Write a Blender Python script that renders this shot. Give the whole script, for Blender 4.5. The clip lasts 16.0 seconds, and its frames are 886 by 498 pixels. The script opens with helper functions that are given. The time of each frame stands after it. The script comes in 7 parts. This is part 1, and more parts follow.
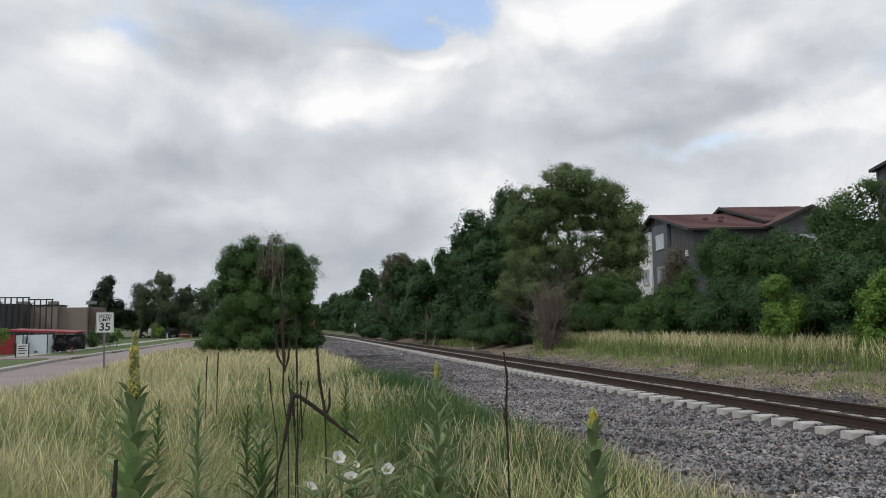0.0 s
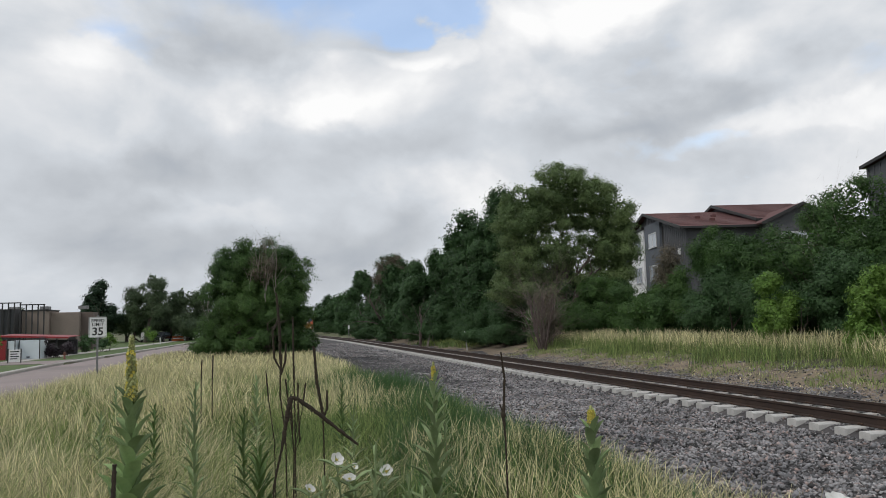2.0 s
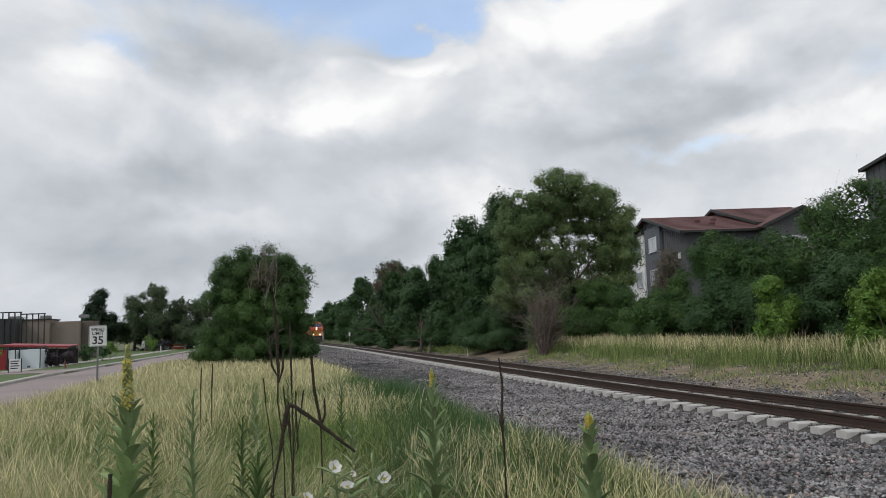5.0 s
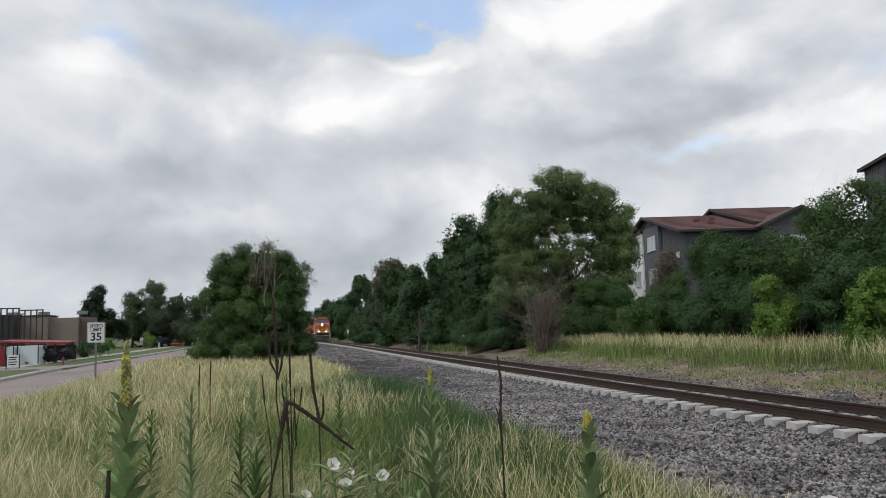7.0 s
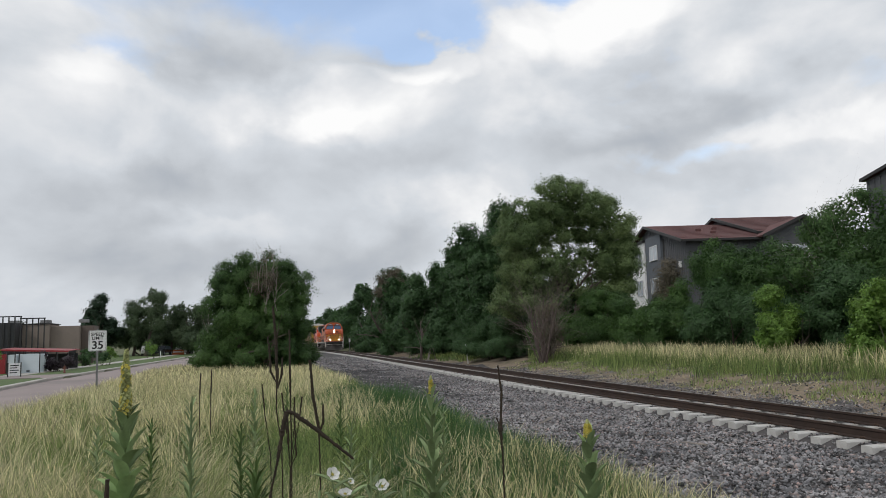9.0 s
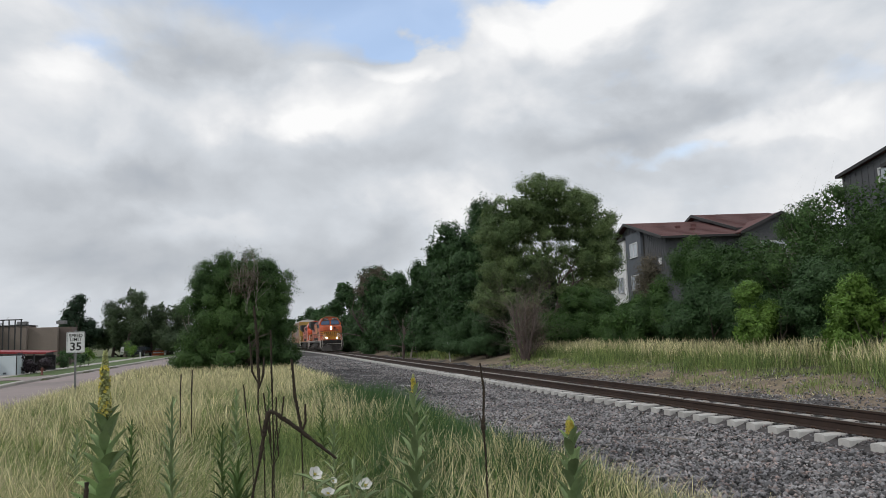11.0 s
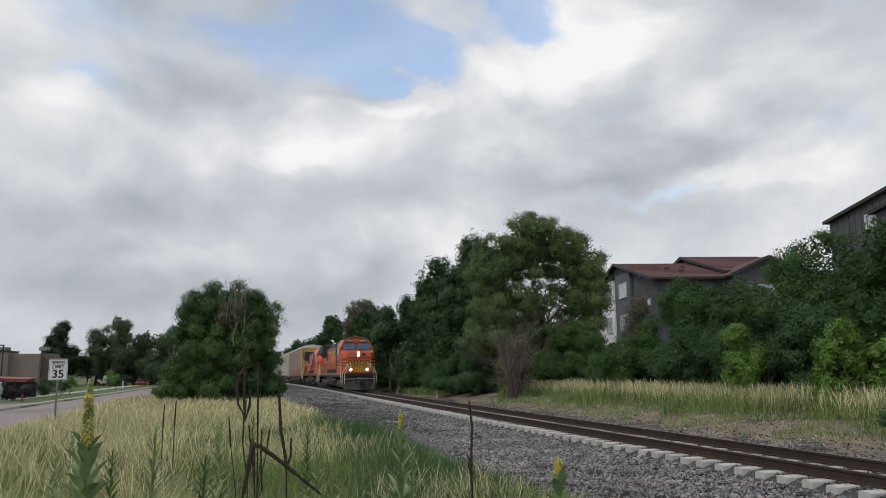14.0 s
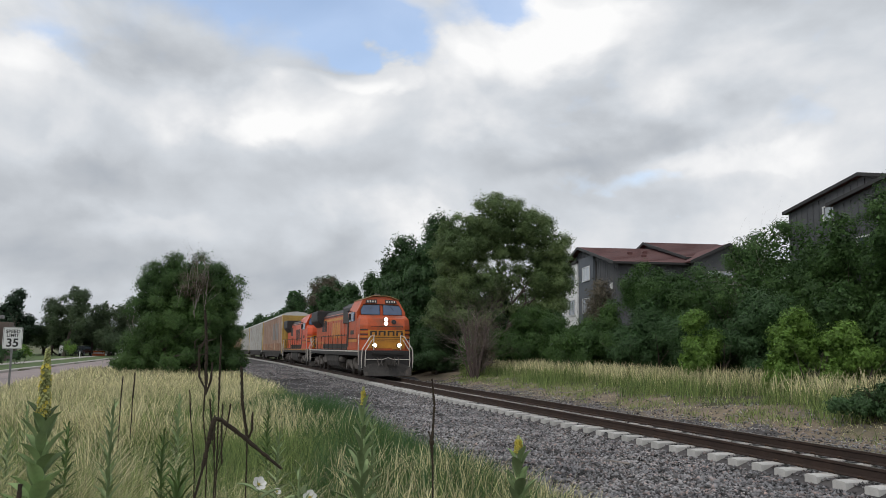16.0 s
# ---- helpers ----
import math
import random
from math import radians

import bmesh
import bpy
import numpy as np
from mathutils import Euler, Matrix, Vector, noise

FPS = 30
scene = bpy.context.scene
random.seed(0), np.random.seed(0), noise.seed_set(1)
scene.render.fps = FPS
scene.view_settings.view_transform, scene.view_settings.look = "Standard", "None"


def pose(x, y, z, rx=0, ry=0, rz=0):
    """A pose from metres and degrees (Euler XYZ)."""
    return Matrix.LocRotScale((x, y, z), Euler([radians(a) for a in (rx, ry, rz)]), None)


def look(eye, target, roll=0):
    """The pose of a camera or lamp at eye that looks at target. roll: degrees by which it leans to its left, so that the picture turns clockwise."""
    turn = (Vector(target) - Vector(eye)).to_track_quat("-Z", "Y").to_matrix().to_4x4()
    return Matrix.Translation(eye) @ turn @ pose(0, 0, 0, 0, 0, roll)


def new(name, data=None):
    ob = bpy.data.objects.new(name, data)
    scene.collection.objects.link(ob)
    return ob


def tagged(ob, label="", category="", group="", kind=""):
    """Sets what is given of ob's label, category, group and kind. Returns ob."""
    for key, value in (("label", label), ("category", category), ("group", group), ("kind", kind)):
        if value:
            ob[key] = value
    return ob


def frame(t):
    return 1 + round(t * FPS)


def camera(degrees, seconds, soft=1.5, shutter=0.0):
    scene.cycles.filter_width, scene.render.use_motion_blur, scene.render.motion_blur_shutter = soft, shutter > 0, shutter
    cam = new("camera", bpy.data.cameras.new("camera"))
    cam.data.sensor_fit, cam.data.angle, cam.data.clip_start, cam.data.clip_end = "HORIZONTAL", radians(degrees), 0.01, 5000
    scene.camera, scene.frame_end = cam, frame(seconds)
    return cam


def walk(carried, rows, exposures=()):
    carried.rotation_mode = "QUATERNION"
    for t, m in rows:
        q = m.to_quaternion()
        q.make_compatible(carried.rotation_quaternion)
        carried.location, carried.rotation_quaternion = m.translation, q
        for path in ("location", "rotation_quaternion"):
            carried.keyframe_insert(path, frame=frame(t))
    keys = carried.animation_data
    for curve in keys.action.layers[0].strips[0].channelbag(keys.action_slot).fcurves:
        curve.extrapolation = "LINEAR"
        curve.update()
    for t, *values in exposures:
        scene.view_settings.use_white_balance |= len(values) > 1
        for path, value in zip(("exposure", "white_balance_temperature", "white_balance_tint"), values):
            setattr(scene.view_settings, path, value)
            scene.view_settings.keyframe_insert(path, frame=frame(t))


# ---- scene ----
from math import sin, cos, pi

# ---------------------------------------------------------------- camera
LENS = 61.5
EYE_Z = 1.65
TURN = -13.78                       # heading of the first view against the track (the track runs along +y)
PATH = [
    (0, 0.0000, 0.0, 1.65, 95.459, 0.870, -13.780),
    (0.5, -0.0120, 0.0, 1.65, 95.740, 1.292, -14.365),
    (1, -0.0137, 0.0, 1.65, 96.611, 1.193, -14.757),
    (1.5, -0.0188, 0.0, 1.65, 96.025, 1.230, -14.749),
    (2, -0.0188, 0.0, 1.65, 95.505, 1.508, -14.256),
    (2.5, -0.0086, 0.0, 1.65, 95.529, 2.223, -14.279),
    (3, 0.0000, 0.0, 1.65, 95.438, 2.103, -14.318),
    (3.5, 0.0000, 0.0, 1.65, 95.475, 2.132, -14.142),
    (4, 0.0034, 0.0, 1.65, 95.876, 1.936, -14.159),
    (6.5, 0.0017, 0.0, 1.65, 96.001, 1.948, -14.220),
    (7, 0.0000, 0.0, 1.65, 95.825, 1.681, -14.310),
    (7.5, 0.0034, 0.0, 1.65, 95.617, 1.718, -14.268),
    (8, 0.0034, 0.0, 1.65, 95.676, 1.456, -14.030),
    (8.5, 0.0068, 0.0, 1.65, 96.273, 1.425, -14.034),
    (9, 0.0086, 0.0, 1.65, 96.514, 1.569, -14.172),
    (11.5, 0.0086, 0.0, 1.65, 96.346, 2.012, -15.741),
    (12, 0.0068, 0.0, 1.65, 96.674, 1.902, -15.851),
    (12.5, 0.0034, 0.0, 1.65, 96.879, 1.578, -15.927),
    (13, -0.0010, 0.0, 1.65, 97.097, 1.287, -15.837),
    (13.5, -0.0017, 0.0, 1.65, 98.034, 0.971, -16.064),
    (14, -0.0051, 0.0, 1.65, 99.040, 0.714, -16.501),
    (14.5, -0.0103, 0.0, 1.65, 98.752, 0.159, -16.866),
    (15, -0.0103, 0.0, 1.65, 99.062, -0.334, -17.030),
    (15.5, -0.0154, 0.0, 1.65, 98.499, -0.418, -17.813),
    (16, -0.0137, 0.0, 1.65, 97.409, -0.627, -19.340),
]
cam = camera(LENS, 16.0, soft=0.75)
walk(cam, [(row[0], pose(*row[1:])) for row in PATH], [(0, 0.0), (11.5, 0.0), (13, -0.08), (14.5, -0.10), (15.5, -0.05), (16, 0.0)])

# ---------------------------------------------------------------- sky and light
SUN_AZ, SUN_EL = -118.0, 44.0        # degrees from the track's heading, to the right; veiled by cloud


def build_world():
    w = bpy.data.worlds.new("overcast_sky")
    scene.world = w
    w.use_nodes = True
    nt = w.node_tree
    nt.nodes.clear()
    N, L = nt.nodes.new, nt.links.new

    def m(op, a, b=None, c=None, clamp=False):
        n = N("ShaderNodeMath")
        n.operation, n.use_clamp = op, clamp
        for i, v in enumerate((a, b, c)):
            if v is None:
                continue
            if isinstance(v, (int, float)):
                n.inputs[i].default_value = v
            else:
                L(v, n.inputs[i])
        return n.outputs[0]

    co = N("ShaderNodeTexCoord").outputs["Generated"]
    sep = N("ShaderNodeSeparateXYZ")
    L(co, sep.inputs[0])
    X, Y, Z = sep.outputs
    az = m("MULTIPLY", m("ARCTAN2", X, Y), 57.29578)
    el = m("MULTIPLY", m("ARCSINE", Z), 57.29578)

    # cloud deck: the direction laid on a flat sheet, so that clouds crowd towards the horizon
    down = m("ADD", m("MAXIMUM", Z, 0.0), 0.42)
    sheet = N("ShaderNodeCombineXYZ")
    L(m("DIVIDE", X, down), sheet.inputs[0])
    L(m("DIVIDE", Y, down), sheet.inputs[1])

    def fbm(scale, detail, rough, seed, dist=0.0):
        mp = N("ShaderNodeMapping")
        mp.inputs["Location"].default_value = (seed, seed * 0.7, seed * 1.3)
        L(sheet.outputs[0], mp.inputs[0])
        n = N("ShaderNodeTexNoise")
        n.inputs["Scale"].default_value, n.inputs["Detail"].default_value = scale, detail
        n.inputs["Roughness"].default_value, n.inputs["Distortion"].default_value = rough, dist
        L(mp.outputs[0], n.inputs["Vector"])
        return n.outputs[0]

    def billow(scale, lift, seed):
        """Heaped cloud on the vault itself; a second look a little higher up gives lit tops and grey bases."""
        mp = N("ShaderNodeMapping")
        mp.inputs["Location"].default_value = (seed - 0.45 * lift, seed * 0.6, seed * 1.4 + lift * 1.5)
        mp.inputs["Scale"].default_value = (1.0, 1.0, 1.5)
        L(co, mp.inputs[0])
        n = N("ShaderNodeTexNoise")
        n.inputs["Scale"].default_value, n.inputs["Detail"].default_value = scale, 7
        n.inputs["Roughness"].default_value, n.inputs["Distortion"].default_value = 0.49, 0.25
        L(mp.outputs[0], n.inputs["Vector"])
        return n.outputs[0]

    puff = fbm(2.3, 5, 0.45, 3.1, 0.2)
    heap = billow(3.6, 0.0, 5.3)
    tops = m("SUBTRACT", heap, billow(3.6, 0.045, 5.3))
    fine = fbm(11.0, 5, 0.55, 9.4, 0.3)
    warp_a = m("MULTIPLY_ADD", billow(7.5, 0.0, 21.0), 13.0, -6.5)
    warp_b = m("MULTIPLY_ADD", billow(7.5, 0.0, 33.0), 9.0, -4.5)
    azw, elw = m("ADD", az, warp_a), m("ADD", el, warp_b)

    def blob(a, e, sa, se, amount):
        da = m("DIVIDE", m("SUBTRACT", azw, a), sa)
        de = m("DIVIDE", m("SUBTRACT", elw, e), se)
        r2 = m("ADD", m("MULTIPLY", da, da), m("MULTIPLY", de, de))
        return m("MULTIPLY", m("EXPONENT", m("MULTIPLY", r2, -1.0)), amount)

    # large forms of the deck: heavier and thinner cloud
    light = m("MULTIPLY_ADD", puff, 0.16, 0.585)
    light = m("ADD", light, m("MULTIPLY_ADD", heap, 0.44, -0.22))
    light = m("ADD", light, m("MULTIPLY", tops, 1.0))
    light = m("ADD", light, m("MULTIPLY_ADD", fine, 0.05, -0.025))
    firm = 0.0
    for b in CLOUDS:
        light = m("ADD", light, blob(*b))
    for a, e, sa, se, amount in HEAPS:
        da = m("DIVIDE", m("SUBTRACT", azw, a), sa)
        de = m("DIVIDE", m("SUBTRACT", elw, e), se)
        mr = N("ShaderNodeMapRange")
        mr.interpolation_type = "SMOOTHSTEP"
        mr.inputs[1].default_value, mr.inputs[2].default_value, mr.inputs[3].default_value, mr.inputs[4].default_value = 1.4, 0.35, 0.0, 1.15 * amount
        L(m("ADD", m("MULTIPLY", da, da), m("MULTIPLY", de, de)), mr.inputs[0])
        light = m("ADD", light, mr.outputs[0])
        firm = m("ADD", mr.outputs[0], firm)
    light = m("MINIMUM", m("MAXIMUM", light, 0.30), 1.0)

    gap = m("MULTIPLY_ADD", puff, -0.9, 0.28)
    for b in GAPS:
        gap = m("ADD", gap, blob(*b))
    gap = m("ADD", gap, m("MULTIPLY_ADD", heap, -1.0, 0.5))
    gap = m("SUBTRACT", gap, m("MULTIPLY", firm, 3.0))
    gap = m("MULTIPLY", m("MULTIPLY", m("ADD", gap, m("MULTIPLY_ADD", fine, 0.6, -0.3)), 1.5, clamp=True), 0.66)

    ramp = N("ShaderNodeValToRGB")
    L(light, ramp.inputs[0])
    r = ramp.color_ramp
    r.elements[0].position, r.elements[0].color = 0.30, (0.42, 0.455, 0.505, 1)
    r.elements[1].position, r.elements[1].color = 1.0, (0.98, 0.98, 0.98, 1)
    for p, c in ((0.48, (0.52, 0.55, 0.59)), (0.66, (0.635, 0.67, 0.715)), (0.82, (0.785, 0.80, 0.825))):
        e = r.elements.new(p)
        e.color = (*c, 1)

    sky = N("ShaderNodeTexSky")
    sky.sky_type, sky.sun_disc = "NISHITA", False
    sky.sun_elevation, sky.sun_rotation = radians(SUN_EL), radians(SUN_AZ)
    blue = N("ShaderNodeMix")
    blue.data_type, blue.blend_type = "RGBA", "MULTIPLY"
    blue.inputs["Factor"].default_value = 1.0
    L(sky.outputs[0], blue.inputs["A"])
    blue.inputs["B"].default_value = (SKY, SKY, SKY, 1)
    mix = N("ShaderNodeMix")
    mix.data_type = "RGBA"
    L(gap, mix.inputs["Factor"])
    L(ramp.outputs[0], mix.inputs["A"])
    L(blue.outputs["Result"], mix.inputs["B"])
    bg = N("ShaderNodeBackground")
    bg.inputs["Strength"].default_value = 1.0
    L(mix.outputs["Result"], bg.inputs["Color"])
    L(bg.outputs[0], N("ShaderNodeOutputWorld").inputs[0])


SKY = 0.26
# azimuth, elevation, half-widths in degrees, amount
CLOUDS = [
    (30.0, 23.5, 9.0, 4.0, 0.17), (35.0, 21.0, 8.0, 3.0, 0.08), (22.0, 19.5, 7.5, 2.8, 0.18), (4.8, 16.4, 5.5, 2.6, 0.20), (41.0, 13.2, 7.0, 1.5, 0.14), (17.6, 10.3, 4.5, 1.5, 0.16),
    (-1.0, 8.4, 5.0, 1.2, 0.10), (-10.0, 17.6, 6.0, 3.0, 0.14), (-3.5, 21.5, 4.0, 2.2, -0.14), (9.6, 13.0, 6.0, 1.9, -0.19), (29.0, 14.6, 9.0, 1.6, -0.23), (-3.0, 10.3, 8.0, 2.2, -0.20),
    (-11.0, 9.6, 7.0, 2.2, -0.18), (-2.5, 5.4, 12.0, 2.2, -0.20), (9.8, 6.8, 6.0, 2.2, -0.22), (40.0, 15.8, 8.0, 1.4, -0.16), (31.0, 11.0, 7.0, 1.2, -0.10), (41.0, 22.0, 4.0, 2.0, -0.06),
]
# billowing heaps with firm edges
HEAPS = [
    (12.2, 20.4, 3.8, 1.8, 0.12), (8.0, 19.0, 5.0, 2.2, 0.10), (27.0, 23.0, 8.0, 4.0, 0.12), (36.0, 22.5, 9.0, 4.0, 0.08), (4.5, 15.8, 4.0, 1.6, 0.08),
    (41.0, 13.4, 6.0, 1.2, 0.05), (17.5, 10.3, 4.0, 1.0, 0.02), (-10.0, 18.4, 4.0, 1.8, 0.06), (0.0, 17.8, 5.0, 2.5, 0.05),
]
GAPS = [
    (24.0, 26.4, 3.8, 1.9, 1.3), (16.5, 23.0, 3.2, 1.6, 1.3), (11.0, 23.9, 4.0, 1.5, 1.2), (1.7, 24.6, 3.5, 1.6, 0.6), (-10.0, 20.2, 3.4, 1.5, 0.75),
    (47.0, 15.5, 5.0, 2.0, 0.4), (35.0, 12.7, 4.0, 0.9, 0.3), (-12.0, 24.0, 4.0, 2.0, 0.4), (8.0, 26.5, 4.0, 1.5, 0.7),
]
build_world()

sun = new("sun", bpy.data.lights.new("sun", "SUN"))
sun.data.energy, sun.data.angle, sun.data.color = 1.0, radians(10), (1.0, 0.975, 0.94)
_a, _e = radians(SUN_AZ), radians(SUN_EL)
sun.matrix_world = look((60 * sin(_a) * cos(_e), 60 * cos(_a) * cos(_e), 60 * sin(_e)), (0, 0, 0))


# ---------------------------------------------------------------- materials
def mat(name, c1, c2=None, scale=3.0, rough=0.8, metal=0.0, bump=0.0, fine=40.0, fine_mix=0.35, glow=None,
        island=0.0, through_light=0.0, stain=None, stain_scale=0.7, spec=0.5, stretch=None, piece=0.0, relief=None):
    """Two scales of variation between c1 and c2, stains of a third colour, fine relief."""
    mt = bpy.data.materials.new(name)
    mt.use_nodes = True
    nt = mt.node_tree
    nt.nodes.clear()
    N, L = nt.nodes.new, nt.links.new
    out = N("ShaderNodeOutputMaterial")
    p = N("ShaderNodeBsdfPrincipled")
    p.inputs["Roughness"].default_value, p.inputs["Metallic"].default_value = rough, metal
    p.inputs["Specular IOR Level"].default_value = spec
    c2 = c2 or tuple(v * 0.75 for v in c1)
    vec = N("ShaderNodeTexCoord").outputs["Object"]
    if stretch:
        mp = N("ShaderNodeMapping")
        mp.inputs["Scale"].default_value = stretch
        L(vec, mp.inputs[0])
        vec = mp.outputs[0]

    def nz(s, d=4, r=0.6):
        n = N("ShaderNodeTexNoise")
        n.inputs["Scale"].default_value, n.inputs["Detail"].default_value, n.inputs["Roughness"].default_value = s, d, r
        L(vec, n.inputs["Vector"])
        return n.outputs[0]

    def ramped(src, lo, hi):
        r = N("ShaderNodeMapRange")
        r.inputs[1].default_value, r.inputs[2].default_value = lo, hi
        L(src, r.inputs[0])
        return r.outputs[0]

    def mixed(f, a, b, blend="MIX"):
        n = N("ShaderNodeMix")
        n.data_type, n.blend_type = "RGBA", blend
        for s, v in ((n.inputs["Factor"], f), (n.inputs["A"], a), (n.inputs["B"], b)):
            if isinstance(v, (int, float)):
                s.default_value = v
            elif isinstance(v, tuple):
                s.default_value = (*v, 1)
            else:
                L(v, s)
        return n.outputs["Result"]

    big, small = nz(scale), nz(fine, 3)
    col = mixed(ramped(big, 0.32, 0.68), c1, c2)
    dark = tuple(v * 0.6 for v in c2)
    f = N("ShaderNodeMath")
    f.operation = "MULTIPLY"
    L(ramped(small, 0.45, 0.75), f.inputs[0])
    f.inputs[1].default_value = fine_mix
    col = mixed(f.outputs[0], col, dark)
    if stain:
        col = mixed(ramped(nz(stain_scale, 6, 0.7), 0.52, 0.70), col, stain)
    if island or piece:
        if island:
            rnd = N("ShaderNodeNewGeometry").outputs["Random Per Island"]
        else:
            rnd = N("ShaderNodeObjectInfo").outputs["Random"]
        hs = N("ShaderNodeHueSaturation")
        amt = island or piece
        v = N("ShaderNodeMapRange")
        v.inputs[3].default_value, v.inputs[4].default_value = 1 - amt, 1 + amt
        L(rnd, v.inputs[0])
        L(v.outputs[0], hs.inputs["Value"])
        L(col, hs.inputs["Color"])
        col = hs.outputs[0]
    L(col, p.inputs["Base Color"])
    if bump:
        b = N("ShaderNodeBump")
        b.inputs["Strength"].default_value, b.inputs["Distance"].default_value = min(1.0, bump * 3), bump
        L(relief and nz(relief, 3) or small, b.inputs["Height"])
        L(b.outputs[0], p.inputs["Normal"])
    sh = p.outputs[0]
    if glow:
        p.inputs["Emission Color"].default_value, p.inputs["Emission Strength"].default_value = (*glow[:3], 1), glow[3]
    if through_light:
        tr = N("ShaderNodeBsdfTranslucent")
        L(col, tr.inputs[0])
        ms = N("ShaderNodeMixShader")
        ms.inputs[0].default_value = through_light
        L(sh, ms.inputs[1])
        L(tr.outputs[0], ms.inputs[2])
        sh = ms.outputs[0]
    L(sh, out.inputs[0])
    return mt


MAT = {}


def make_materials():
    a = MAT
    a["soil"] = mat("soil", (0.085, 0.075, 0.045), (0.05, 0.052, 0.026), 0.6, 0.95, bump=0.02, fine=14, stain=(0.085, 0.095, 0.035), stain_scale=0.35)
    a["gravel"] = mat("gravel", (0.095, 0.085, 0.083), (0.05, 0.046, 0.047), 0.5, 0.9, bump=0.06, fine=13, fine_mix=0.8, stain=(0.12, 0.105, 0.10), stain_scale=0.16)
    a["stone"] = mat("ballast_stone", (0.27, 0.262, 0.262), (0.098, 0.099, 0.106), 0.6, 0.85, bump=0.01, fine=40, stain=(0.30, 0.20, 0.165), stain_scale=9, island=0.95)
    a["dirt"] = mat("bank_dirt", (0.29, 0.22, 0.155), (0.16, 0.13, 0.095), 0.9, 0.95, bump=0.05, fine=9, fine_mix=0.7, stain=(0.12, 0.12, 0.055), stain_scale=0.7)
    # dark dirt whose colour also carries the field tree's shade
    a["shaded_dirt"] = mat("dirt_with_tree_shade", (0.055, 0.050, 0.051), (0.034, 0.032, 0.033), 0.8, 0.95, bump=0.05, fine=11, fine_mix=0.6, stain=(0.12, 0.11, 0.11), stain_scale=0.9)
    a["rail"] = mat("rusty_rail", (0.062, 0.038, 0.028), (0.038, 0.025, 0.020), 2, 0.75, metal=0.3, bump=0.003, fine=60)
    a["railhead"] = mat("worn_rail_head", (0.32, 0.29, 0.27), (0.2, 0.17, 0.15), 4, 0.35, metal=0.9, fine=50)
    a["concrete"] = mat("concrete_tie", (0.58, 0.565, 0.54), (0.47, 0.455, 0.43), 3, 0.9, bump=0.004, fine=60, stain=(0.42, 0.37, 0.33), stain_scale=2.5, piece=0.12)
    a["clip"] = mat("rusty_clip", (0.10, 0.06, 0.04), None, 9, 0.7, metal=0.4)
    a["road"] = mat("road_asphalt", (0.33, 0.27, 0.255), (0.27, 0.225, 0.215), 0.25, 0.9, bump=0.004, fine=30, fine_mix=0.2, stain=(0.20, 0.17, 0.165), stain_scale=0.12)
    a["kerb"] = mat("kerb_concrete", (0.50, 0.47, 0.43), (0.40, 0.38, 0.35), 0.8, 0.9, bump=0.004, fine=25)
    a["lawn"] = mat("mown_lawn", (0.10, 0.15, 0.045), (0.075, 0.115, 0.035), 0.5, 0.95, bump=0.03, fine=18)
    a["farland"] = mat("far_ground", (0.14, 0.15, 0.07), (0.10, 0.11, 0.05), 0.05, 0.95, fine=1.0)
    tl = 0.22
    a["dry_grass"] = mat("dry_grass", (0.76, 0.69, 0.42), (0.51, 0.47, 0.25), 0.5, 0.8, fine=6, fine_mix=0.15, island=0.6, through_light=tl)
    a["mid_grass"] = mat("ripening_grass", (0.30, 0.36, 0.12), (0.19, 0.26, 0.08), 0.5, 0.8, fine=6, fine_mix=0.15, island=0.6, through_light=tl)
    a["green_grass"] = mat("green_grass", (0.15, 0.22, 0.065), (0.095, 0.155, 0.045), 0.5, 0.75, fine=6, fine_mix=0.15, island=0.6, through_light=tl)
    a["lush_grass"] = mat("lush_grass", (0.065, 0.145, 0.042), (0.045, 0.105, 0.034), 0.5, 0.7, fine=6, fine_mix=0.15, island=0.3, through_light=tl)
    a["leaf_elm"] = mat("elm_leaves", (0.098, 0.180, 0.048), (0.042, 0.090, 0.027), 0.35, 0.6, fine=3, fine_mix=0.2, island=0.42, through_light=tl, spec=0.3)
    a["leaf_dark"] = mat("dark_leaves", (0.060, 0.120, 0.042), (0.036, 0.080, 0.028), 0.35, 0.6, fine=3, fine_mix=0.2, island=0.42, through_light=0.18, spec=0.3)
    a["leaf_lime"] = mat("young_leaves", (0.17, 0.29, 0.055), (0.10, 0.19, 0.038), 0.6, 0.6, fine=4, fine_mix=0.15, island=0.42, through_light=0.28, spec=0.3)
    # the much darker second colour paints shaded hollows between lit clumps
    a["leaf_bush"] = mat("bush_leaves", (0.082, 0.156, 0.040), (0.034, 0.077, 0.023), 0.4, 0.6, fine=3, fine_mix=0.2, island=0.42, through_light=tl, spec=0.3)
    a["leaf_blue"] = mat("cottonwood_leaves", (0.100, 0.140, 0.070), (0.060, 0.096, 0.046), 0.3, 0.6, fine=3, island=0.42, through_light=0.18, spec=0.3)
    a["leaf_cotton"] = mat("spreading_tree_leaves", (0.180, 0.245, 0.092), (0.088, 0.142, 0.052), 0.35, 0.6, fine=3, fine_mix=0.2, island=0.42, through_light=tl, spec=0.3)
    a["leaf_conifer"] = mat("conifer_needles", (0.032, 0.06, 0.032), (0.022, 0.045, 0.024), 0.5, 0.7, fine=3, island=0.35, spec=0.3)
    a["leaf_brown"] = mat("withered_leaves", (0.150, 0.125, 0.088), (0.105, 0.092, 0.062), 0.5, 0.8, fine=4, island=0.4, through_light=0.1)
